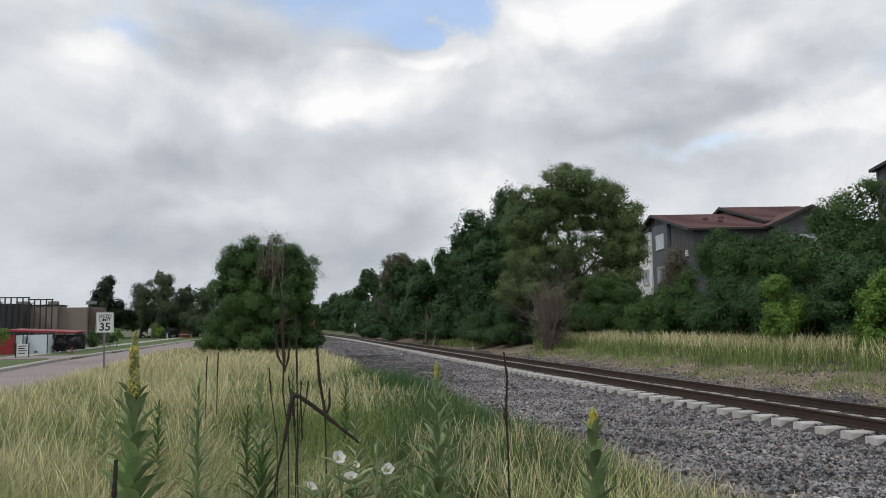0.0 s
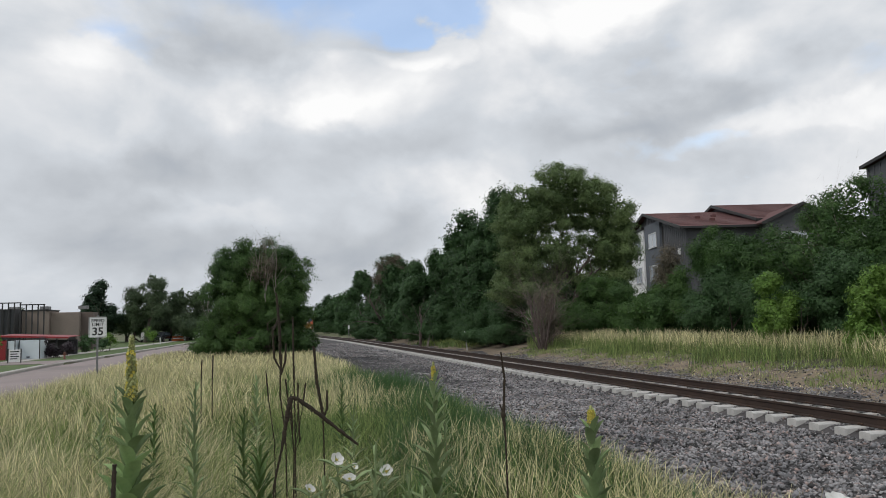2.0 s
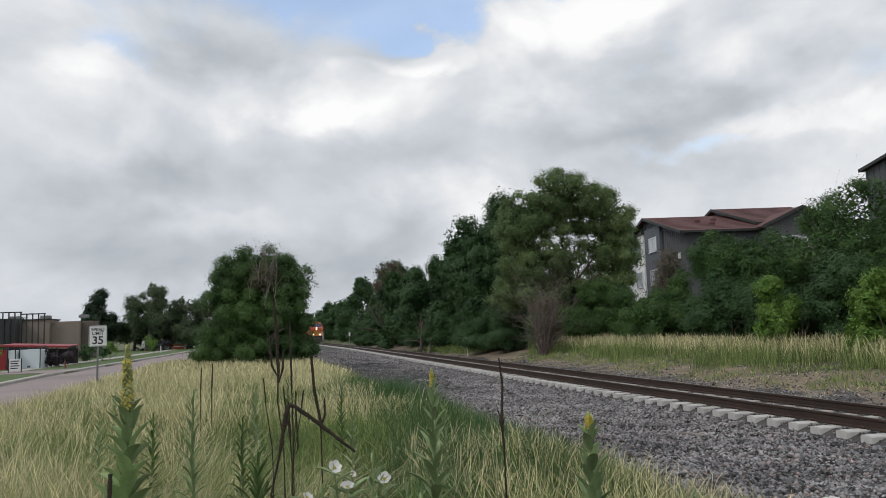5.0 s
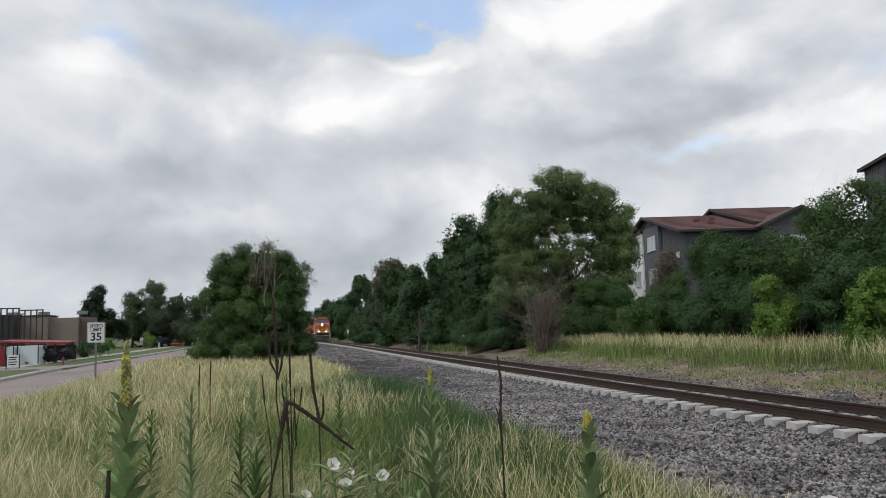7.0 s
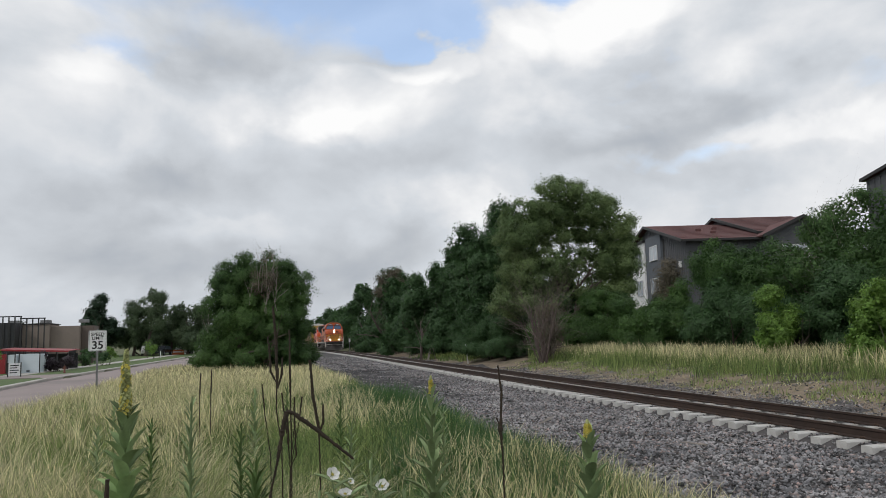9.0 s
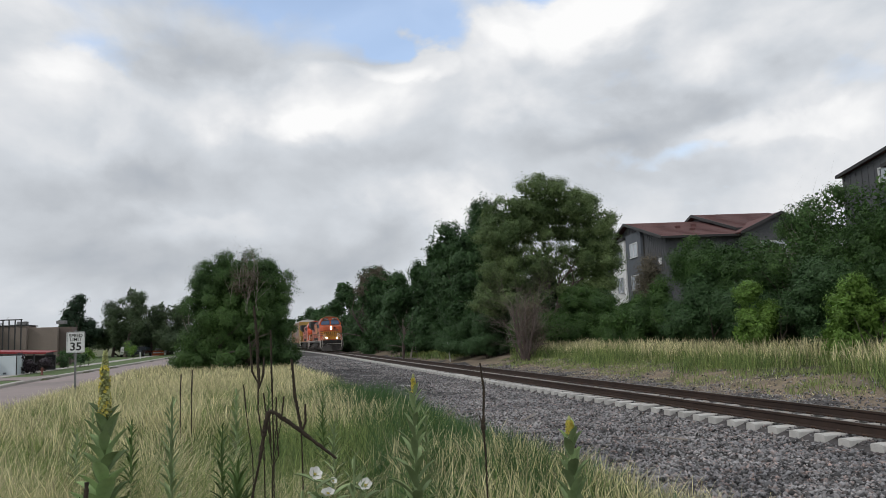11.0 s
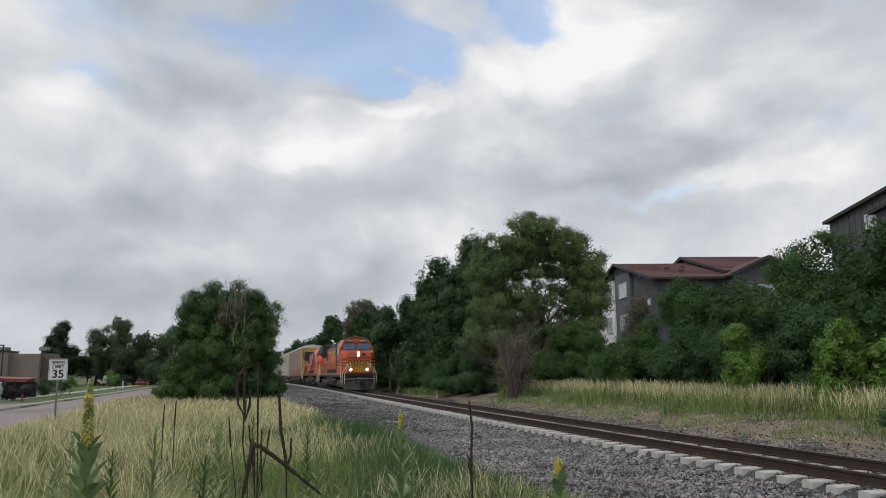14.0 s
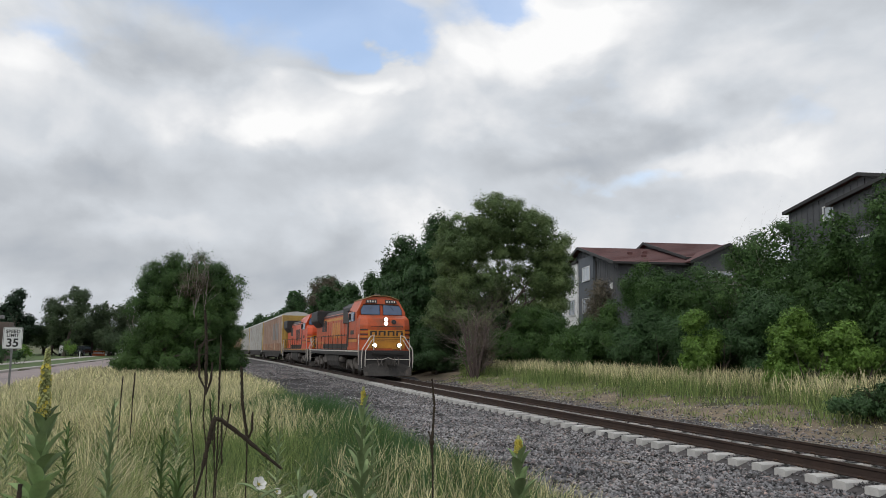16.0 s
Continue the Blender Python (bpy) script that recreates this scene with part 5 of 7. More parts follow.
    part("post", Mesh().box(-0.06, 0.06, -0.06, 0.06, -0.2, 1.45), "frame_white", p, bevel=0.01)
    part("panel", Mesh().box(-0.42, -0.07, -0.02, 0.02, 0.85, 1.35), "siding_blue", p)
    hy = thing("fire_hydrant", pose(-12.9, 58, -0.32) @ Matrix.Scale(0.72, 4), "small dull red fire hydrant at the kerb", "hydrant")
    part("barrel", Mesh().tube([(0, 0, -0.1), (0, 0, 0.05), (0, 0, 0.06), (0, 0, 0.5), (0, 0, 0.62), (0, 0, 0.68)], [0.14, 0.14, 0.10, 0.10, 0.11, 0.03], 10), "hydrant", hy, smooth=True)
    part("nozzle", Mesh().disc((0, 0, 0.42), (1, 0, 0), 0.06, 0.36, 8), "hydrant", hy)
    # plantings
    for x, y, h, w, leaf, sd in ((-15.2, 61.6, 1.3, 0.5, "leaf_plum", 201), (-14.5, 61.8, 1.2, 0.45, "leaf_plum", 202), (-13.8, 62.4, 1.0, 0.5, "leaf_plum", 203), (-14.6, 73, 1.3, 0.8, "leaf_dark", 204), (-13.6, 74, 1.2, 0.8, "leaf_dark", 205), (-15.4, 78, 1.5, 0.9, "leaf_dark", 206)):
        tree("shrub", pose(x, y, -0.36), "dark purple-leaved shrub before the canopy" if leaf == "leaf_plum" else "clipped dark green shrub before the hall", "shrub", lumps(sd, 7, w, w, 0.25, h, 0.55), 900, 0.08, leaf, h * 0.5, 0.03, sd, "street shrubs", clump=0.14, stems=3, limbs=1)
    for x, y, h, w, sd in ((-17.6, 58.0, 1.75, 0.5, 211), (-12.9, 75, 1.8, 0.55, 212), (-12.7, 100, 1.7, 0.6, 213), (-11.6, 96, 1.4, 0.5, 214)):
        tree("sapling", pose(x, y, -0.36), "slender young street tree with light green leaves", "tree", lumps(sd, 7, w, w, 0.8, h + 0.2, 0.5), 500, 0.08, "leaf_lime", h * 0.8, 0.03, sd, "street saplings", clump=0.16, shell=0.3, limbs=1)
    # parked cars and a barrier at the end of the street
    for x, y, mt, sd in ((-13.0, 117, "car_dark", 0), (-10.4, 121, "car_white", 1), (-15.2, 119, "car_white", 2), (-8.2, 122, "car_white", 3)):
        car(pose(x, y, gz(x, y), 0, 0, 75 + 10 * sd), mt)
    b = thing("road_barrier", pose(-10.9, 118.5, gz(-10.9, 118.5)), "low orange road barrier at the roadside", "barrier")
    part("panel", Mesh().prism([(-0.9, 0), (0.9, 0), (0.8, 0.25), (0.75, 0.75), (-0.75, 0.75), (-0.8, 0.25)], "y", -0.12, 0.12), "barrier", b, bevel=0.02)
    part("stripe", Mesh().box(-0.7, 0.7, -0.135, -0.122, 0.35, 0.5), "sign_white", b)
    w = thing("marker_post", pose(-11.3, 100, -0.36), "short white marker post beside the street", "post")
    part("post", Mesh().box(-0.06, 0.06, -0.06, 0.06, -0.1, 0.85), "frame_white", w, bevel=0.01)
    part("cap", Mesh().box(-0.07, 0.07, -0.07, 0.07, 0.85, 0.9), "zinc", w)


def car(m, paint):
    c = thing("parked_car", m, "parked white car by the street" if paint == "car_white" else "parked dark car by the street", "car", "parked cars")
    side = [(-2.2, 0.35), (2.2, 0.35), (2.25, 0.75), (1.5, 0.88), (0.9, 1.4), (-0.9, 1.45), (-1.7, 0.95), (-2.25, 0.85)]
    part("body", Mesh().prism(side, "y", -0.85, 0.85), paint, c, bevel=0.06)
    part("side_window", Mesh().prism([(1.15, 0.95), (0.75, 1.33), (-0.8, 1.37), (-1.3, 0.98)], "y", -0.875, -0.855), "window", c)
    part("side_window", Mesh().prism([(1.15, 0.95), (0.75, 1.33), (-0.8, 1.37), (-1.3, 0.98)], "y", 0.855, 0.875), "window", c)
    for x in (-1.35, 1.35):
        for y in (-0.78, 0.78):
            wh = part("wheel", Mesh().disc((x, y, 0.32), (0, 1, 0), 0.32, 0.2, 14), "tyre", c)
            part("rim", Mesh().disc((x, y * 1.14, 0.32), (0, 1, 0), 0.19, 0.04, 12), "zinc", wh)


street_side()


def track_markers():
    x, y = 15.4, 53.6
    p = thing("marker_post", pose(x, y, gz(x, y), 0, -6, 0), "leaning slim white marker post beside the track", "post", "track markers")
    part("post", Mesh().prism([(-0.045, -0.02), (0.045, -0.02), (0.05, 0.02), (-0.05, 0.02)], "z", -0.2, 1.42), "frame_white", p, bevel=0.008)
    part("band", Mesh().box(-0.052, 0.052, -0.026, -0.0215, 1.15, 1.3), "zinc", p)
    x, y = 16.6, 134.0
    q = thing("marker_post", pose(x, y, gz(x, y)), "small white milepost beside the track", "post", "track markers")
    part("post", Mesh().box(-0.05, 0.05, -0.05, 0.05, -0.2, 2.3), "zinc", q)
    part("plate", Mesh().box(-0.15, 0.15, -0.07, -0.055, 1.7, 2.35), "frame_white", q)
    x, y = 15.6, 66.0
    s = thing("rail_stand", pose(x, y, gz(x, y)), "small grey wooden trestle beside the track", "trestle")
    for a, b in (((-0.35, 0, -0.1), (0, 0, 1.5)), ((0.35, 0, -0.1), (0, 0, 1.5)), ((-0.3, 0.6, -0.1), (0, 0.3, 1.45))):
        part("leg", Mesh().tube([a, b], 0.05, 5), "grey_twig", s)
    part("rung", Mesh().tube([(-0.2, 0, 0.6), (0.2, 0, 0.6)], 0.04, 5), "grey_twig", s)


track_markers()


# ---------------------------------------------------------------- plants in the foreground
def leaf_blade(b, p, d, length, width, droop, r, n=5, fold=0.30, up=None):
    """One pointed leaf with a folded midrib, bending down along its length."""
    p, d = Vector(p), Vector(d).normalized()
    side = d.cross(Vector((0, 0, 1)))
    side = side.normalized() if side.length > 1e-3 else Vector((1, 0, 0))
    vs, fs = [], []
    q = p.copy()
    for i in range(n + 1):
        u = i / n
        w = width * (sin(pi * min(1, u * 0.86 + 0.12)) ** 0.9) * (1 if i < n else 0.05)
        nrm = side.cross(d).normalized()
        vs += [q - side * w / 2 + nrm * w * fold, q, q + side * w / 2 + nrm * w * fold]
        d = (d + Vector((0, 0, -droop / n))).normalized()
        q = q + d * length / n
    for i in range(n):
        a = i * 3
        fs += [(a, a + 1, a + 4, a + 3), (a + 1, a + 2, a + 5, a + 4)]
    b.add(vs, fs)


def mullein(x, y, top, leaf_top, spike_r, seed, label, flowers=True, leaf_len=0.26, leaves=46, leaf="mullein", wide=0.36, rise=0.0):
    z = gz(x, y)
    r = np.random.default_rng(seed)
    t = thing("mullein", pose(x, y, z), label, "plant", "mulleins")
    h = top - z
    lt = leaf_top - z
    part("stem", Mesh().tube([(0, 0, -0.1), (0.01, 0, h * 0.4), (0, 0.01, h * 0.7), (0.01, 0, h * 0.96)], [0.012, 0.011, 0.009, 0.005], 7), leaf, t)
    ga = 0.0
    for i in range(leaves):
        u = i / leaves
        zz = 0.05 + (lt - 0.05) * u
        ga += 2.399963
        ln = leaf_len * (1.15 - 0.72 * u ** 1.3) * r.uniform(0.85, 1.15)
        b = Mesh()
        up = 0.55 + rise + 1.1 * u + r.normal(0, 0.22)
        leaf_blade(b, (0.012 * cos(ga), 0.012 * sin(ga), zz), (cos(ga), sin(ga), up), ln, ln * wide * r.uniform(0.9, 1.1), (0.7 + r.uniform(0, 1.0) * (1 - 0.6 * u)) * (0.65 if rise else 1.0), r)
        part("leaf", b, leaf, t, smooth=True)
    if flowers:
        b, fl = Mesh(), Mesh()
        n = 150
        for i in range(n):
            u = i / n
            zz = lt + (h - lt) * u
            a = i * 2.39996
            rad = spike_r * (1 - 0.75 * u ** 2.2)
            c = Vector((rad * cos(a) * r.uniform(0.8, 1.1), rad * sin(a) * r.uniform(0.8, 1.1), zz))
            s = 0.011 * r.uniform(0.8, 1.3) * (1 - 0.4 * u)
            b.add([c + Vector(v) * s for v in ((1, 0, 0), (0, 1, 0), (-1, 0, 0), (0, -1, 0), (0, 0, 1.4), (0, 0, -1))], [(0, 1, 4), (1, 2, 4), (2, 3, 4), (3, 0, 4), (1, 0, 5), (2, 1, 5), (3, 2, 5), (0, 3, 5)])
            if u < 0.75 and r.uniform() < 0.42:
                o = Vector((cos(a), sin(a), 0.25)).normalized()
                e1 = o.orthogonal().normalized()
                e2 = o.cross(e1)
                k = 0.011 * r.uniform(0.7, 1.2)
                ring = [c + o * (0.008 + 0.004 * (j % 2)) + (e1 * cos(2 * pi * j / 10) + e2 * sin(2 * pi * j / 10)) * k * (1.0 if j % 2 else 0.72) for j in range(10)]
                fl.add(ring + [c + o * 0.006], [(j, (j + 1) % 10, 10) for j in range(10)])
        tagged(part("flower_spike", b, "bud", t, "dense greenish flower spike"), kind="stuff")
        tagged(part("blossoms", fl, "yellow", t, "small yellow blossoms"), kind="stuff")
    return t


def stalk(name, pts, radii, label, group="dead mullein stalks", heads=(), seed=0):
    """A dead stalk: a thin stem with thick, rough seed spikes."""
    p0 = Vector(pts[0])
    t = thing(name, Matrix.Translation(p0), label, "plant", group)
    r = np.random.default_rng(seed)

    def rough_tube(points, rad, n=8):
        out, rr = [], []
        for i in range(len(points) - 1):
            a, b = Vector(points[i]) - p0, Vector(points[i + 1]) - p0
            k = max(2, int((b - a).length / 0.008))
            for j in range(k):
                u = j / k
                out.append(a.lerp(b, u) + Vector(r.normal(0, 0.0010, 3)))
                rr.append((rad[i] * (1 - u) + rad[i + 1] * u) * 0.52 * r.uniform(0.78, 1.22))
        out.append(Vector(points[-1]) - p0)
        rr.append(rad[-1] * 0.6)
        return Mesh().tube(out, rr, n)

    part("stem", rough_tube(pts, radii), "dead_stalk", t, smooth=False)
    for hp, hr in heads:
        part("seed_spike", rough_tube(hp, hr), "dead_stalk", t)
    return t


def foreground():
    mullein(-0.60, 3.98, 1.615, 1.30, 0.021, 301, "tall mullein with woolly leaves and a yellow flower spike", leaf_len=0.27, leaves=64, wide=0.44, rise=0.65)
    mullein(1.53, 3.30, 1.225, 1.15, 0.009, 302, "mullein with woolly leaves and a short budding spike", leaf_len=0.20, leaves=58, wide=0.42, rise=0.85)
    mullein(1.27, 5.40, 1.345, 1.22, 0.009, 303, "slender mullein with narrow leaves and a budding tip", leaf_len=0.26, leaves=44, leaf="weed", wide=0.26, rise=0.8)
    mullein(-0.42, 5.60, 1.32, 1.24, 0.010, 304, "slender grey-green weed with narrow pointed leaves", flowers=False, leaf_len=0.17, leaves=60, leaf="weed", wide=0.20, rise=0.8)
    mullein(0.02, 5.0, 0.9, 0.87, 0.010, 307, "bushy dark green weed in the grass", flowers=False, leaf_len=0.26, leaves=60, leaf="weed_green", wide=0.16, rise=0.8)
    mullein(0.02, 9.5, 1.1, 1.02, 0.010, 308, "slender grey-green weed with narrow pointed leaves", flowers=False, leaf_len=0.2, leaves=40, leaf="weed", wide=0.22, rise=0.8)
    rw = np.random.default_rng(91)
    for i, (x, y) in enumerate(((-1.5, 8.2), (-2.9, 9.4), (-0.9, 7.4), (0.9, 7.2), (-0.1, 6.6), (1.0, 9.0), (-1.9, 11.5), (0.5, 11.8), (-3.6, 8.0), (1.9, 7.6))):
        top = float(rw.uniform(0.78, 1.0))
        mullein(x, y, top, top - 0.03, 0.008, 420 + i, "bushy green weed among the dry grass", flowers=False, leaf_len=0.17, leaves=44, leaf="weed_green" if i % 3 else "weed", wide=0.20, rise=0.5)
    # broken stalk: up to the bend, then down to the tip
    stalk("broken_stalk", [(0.06, 4.16, 0.0), (0.09, 4.2, 0.80), (0.135, 4.2, 1.0)], [0.011, 0.011, 0.012], "bent and broken dark dead mullein stalk",
          heads=[([(0.135, 4.2, 1.0), (0.165, 4.2, 1.18), (0.185, 4.2, 1.255)], [0.017, 0.024, 0.022]), ([(0.185, 4.2, 1.255), (0.22, 4.2, 1.245), (0.33, 4.19, 1.16), (0.45, 4.18, 1.06), (0.54, 4.17, 0.985)], [0.02, 0.021, 0.021, 0.017, 0.012])], seed=1)
    # candelabra cluster
    stalk("dead_stalk", [(0.20, 5.0, 0.0), (0.185, 5.0, 0.95), (0.15, 5.0, 1.2), (0.155, 5.0, 1.40)], [0.009, 0.008, 0.008, 0.012], "tall dark dead mullein stalk with several seed spikes",
          heads=[([(0.155, 5.0, 1.40), (0.150, 5.0, 1.62), (0.13, 5.0, 1.86)], [0.017, 0.019, 0.012]), ([(0.155, 5.0, 1.36), (0.115, 5.01, 1.44), (0.105, 5.0, 1.62)], [0.007, 0.014, 0.012]),
                 ([(0.16, 5.0, 1.33), (0.185, 4.98, 1.42), (0.19, 5.0, 1.53)], [0.008, 0.014, 0.01]), ([(0.158, 4.97, 1.33), (0.16, 4.96, 1.46)], [0.012, 0.012])], seed=2)
    stalk("dead_stalk", [(0.25, 5.0, 0.0), (0.245, 5.0, 0.95), (0.24, 5.0, 1.28)], [0.008, 0.008, 0.008], "tall thin dark dead mullein stalk",
          heads=[([(0.24, 5.0, 1.28), (0.238, 5.0, 1.45), (0.235, 5.0, 1.70)], [0.011, 0.013, 0.011])], seed=3)
    for i, (x, z0, z1, lean) in enumerate(((0.215, 1.05, 1.30, -0.03), (0.265, 1.1, 1.27, 0.0), (0.295, 1.12, 1.27, 0.02), (0.228, 0.98, 1.2, -0.01), (0.275, 0.9, 1.13, -0.01))):
        stalk("dead_stalk", [(0.23, 5.02 + 0.02 * i, 0.0), (0.24, 5.02 + 0.02 * i, 0.8), (x, 5.0, z0)], [0.005, 0.005, 0.005], "short dark dead mullein spike", heads=[([(x, 5.0, z0), (x + lean, 5.0, z1)], [0.011, 0.009])], seed=10 + i)
    stalk("dead_stalk", [(0.39, 4.5, 0.0), (0.385, 4.5, 0.9), (0.38, 4.5, 1.12)], [0.009, 0.008, 0.009], "dark dead mullein stalk with a curved seed spike",
          heads=[([(0.38, 4.5, 1.12), (0.345, 4.5, 1.32), (0.33, 4.49, 1.52)], [0.016, 0.018, 0.014]), ([(0.385, 4.5, 1.10), (0.405, 4.49, 1.16), (0.405, 4.49, 1.26)], [0.012, 0.013, 0.01])], seed=4)
    stalk("dead_stalk", [(0.13, 5.0, 0.0), (0.115, 5.0, 0.9), (0.075, 5.0, 1.2)], [0.006, 0.006, 0.006], "thin dark dead mullein stalk", heads=[([(0.075, 5.0, 1.2), (0.062, 5.0, 1.36)], [0.010, 0.008])], seed=5)
    stalk("dead_stalk", [(1.435, 4.27, 0.0), (1.43, 4.27, 0.9), (1.425, 4.27, 1.04)], [0.012, 0.010, 0.013], "dark dead mullein stalk with a knobbed seed spike",
          heads=[([(1.425, 4.27, 1.02), (1.42, 4.27, 1.10), (1.425, 4.27, 1.14)], [0.018, 0.028, 0.014]), ([(1.425, 4.27, 1.12), (1.435, 4.27, 1.30), (1.418, 4.27, 1.455)], [0.015, 0.014, 0.009]), ([(1.42, 4.27, 1.10), (1.398, 4.27, 1.15)], [0.011, 0.008])], seed=6)
    stalk("dead_stalk", [(-0.60, 3.50, 0.0), (-0.60, 3.52, 0.85)], [0.014, 0.014], "stub of a dark dead mullein stalk beside a green mullein", heads=[([(-0.60, 3.52, 0.85), (-0.598, 3.54, 1.07)], [0.020, 0.017])], seed=7)
    for i, (x, y, z) in enumerate(((-0.78, 12.0, 1.16), (-0.62, 12.0, 1.21))):
        stalk("dead_stalk", [(x, y, -0.1), (x, y, 0.85)], [0.014, 0.014], "dark dead mullein stalk in the dry grass", heads=[([(x, y, 0.85), (x + 0.01, y, z)], [0.022, 0.016])], seed=20 + i)

    # white prickly poppies
    r = np.random.default_rng(77)

    def poppy(stem_pts, tilt, az, size, seed):
        base = Vector(stem_pts[0])
        t = thing("prickly_poppy", Matrix.Translation(base), "white prickly poppy with crinkled petals on a grey-green stem", "flower", "white poppies")
        part("stem", Mesh().tube([Vector(p) - base for p in stem_pts], [0.006, 0.005, 0.004], 6), "weed", t)
        rr = np.random.default_rng(seed)
        top = Vector(stem_pts[-1]) - base
        face = pose(0, 0, 0, 0, 0, az) @ pose(0, 0, 0, tilt, 0, 0)
        for k in range(6):
            b = Mesh()
            a0 = k * pi / 3 + rr.normal(0, 0.1)
            vs, fs = [], []
            for i in range(5):
                for j in range(5):
                    u, v = i / 4, j / 4 - 0.5
                    rad = size * (0.12 + 0.95 * u) * (1 - 0.25 * (2 * v) ** 2 * u)
                    ang = a0 + v * 1.35 * (0.4 + 0.6 * u)
                    zz = size * (0.62 * u ** 1.6 + 0.05 * rr.normal() * u + 0.03 * (k % 2))
                    vs.append(top + face @ Vector((rad * cos(ang), rad * sin(ang), zz)))
            for i in range(4):
                for j in range(4):
                    q = i * 5 + j
                    fs.append((q, q + 1, q + 6, q + 5))
            part("petal", b.add(vs, fs), "petal", t, smooth=True)
        c = Mesh()
        for i in range(40):
            d = face @ Vector((rr.normal(0, 0.35), rr.normal(0, 0.35), 1)).normalized()
            q = top + d * size * rr.uniform(0.2, 0.36)
            c.add([q + Vector(v) * 0.0035 for v in ((1, 0, 0), (-0.5, 0.9, 0), (-0.5, -0.9, 0), (0, 0, 1.4))], [(0, 1, 3), (1, 2, 3), (2, 0, 3), (0, 2, 1)])
        tagged(part("stamens", c, "yellow", t, "yellow stamens"), kind="stuff")
        for i in range(10):
            u = i / 10
            q = (Vector(stem_pts[0]) * (1 - u) + Vector(stem_pts[1]) * u - base) if u < 0.5 else (Vector(stem_pts[1]) * (1 - u) + Vector(stem_pts[2]) * u - base)
            a = i * 2.4
            b = Mesh()
            leaf_blade(b, q, (cos(a), sin(a), 0.7), 0.13 * rr.uniform(0.7, 1.2), 0.04, 0.5, rr)
            part("leaf", b, "weed", t, smooth=True)

    poppy([(0.52, 4.25, 0.0), (0.47, 4.22, 0.5), (0.42, 4.18, 0.905)], 55, 20, 0.037, 1)
    poppy([(0.62, 4.22, 0.0), (0.68, 4.18, 0.45), (0.69, 4.14, 0.83)], 45, -10, 0.036, 2)
    poppy([(0.55, 4.25, 0.0), (0.52, 4.22, 0.45), (0.49, 4.17, 0.795)], 20, 0, 0.037, 3)
    poppy([(0.55, 4.32, 0.0), (0.55, 4.30, 0.45), (0.53, 4.27, 0.845)], 50, 25, 0.020, 4)
    poppy([(0.30, 4.35, 0.0), (0.29, 4.32, 0.4), (0.28, 4.29, 0.735)], 40, 40, 0.03, 5)
    poppy([(1.90, 2.32, 0.0), (1.95, 2.30, 0.6), (1.965, 2.265, 0.965)], 25, 0, 0.046, 6)
    for sd, (x, y, z) in enumerate(((0.61, 4.05, 1.05), (0.66, 4.15, 0.93), (0.80, 4.1, 0.85), (0.35, 4.2, 0.86), (0.86, 4.0, 0.8), (0.22, 4.0, 0.8))):
        mullein(x, y, z, z - 0.02, 0.01, 400 + sd, "spiny grey-green poppy plant in bud", flowers=False, leaf_len=0.13, leaves=34, leaf="weed", wide=0.22, rise=0.8)


foreground()


# ---------------------------------------------------------------- the train
def loft(rings):
    """A closed solid through rings of equal count."""
    b, n = Mesh(), len(rings[0])
    vs = [p for r in rings for p in r]
    fs = [tuple(range(n))[::-1], tuple(range((len(rings) - 1) * n, len(rings) * n))]
    for i in range(len(rings) - 1):
        fs += [(i * n + k, i * n + (k + 1) % n, (i + 1) * n + (k + 1) % n, (i + 1) * n + k) for k in range(n)]
    return b.add(vs, fs)


SPINNING = []                         # wheelsets, with their place on the car and their radius


def wheelset(parent, y, r, seed=0):
    b = Mesh()
    for x in (-0.80, 0.80):
        s = 1 if x > 0 else -1
        b.tube([(x - s * 0.07, 0, 0), (x - s * 0.065, 0, 0), (x - s * 0.03, 0, 0), (x - s * 0.03, 0, 0), (x + s * 0.07, 0, 0), (x + s * 0.07, 0, 0), (x + s * 0.03, 0, 0), (x + s * 0.05, 0, 0)],
               [r + 0.02, r + 0.025, r + 0.022, r, r - 0.01, r * 0.8, r * 0.72, r * 0.22], 20)
        for k in range(3):
            a = 2 * pi * k / 3
            b.disc((x + s * 0.045, r * 0.5 * cos(a), r * 0.5 * sin(a)), (1, 0, 0), r * 0.10, 0.03, 6)
    b.tube([(-0.75, 0, 0), (0.75, 0, 0)], 0.09, 8)
    w = part("wheelset", b, "wheel", parent, "steel wheels on their axle", m=pose(0, y, r))
    SPINNING.append((w, y, r))
    return w


def handrail(parent, pts, radius, material, name="handrail"):
    return part(name, Mesh().tube(pts, radius, 5), material, parent, "white handrail" if material == "white_rail" else "")


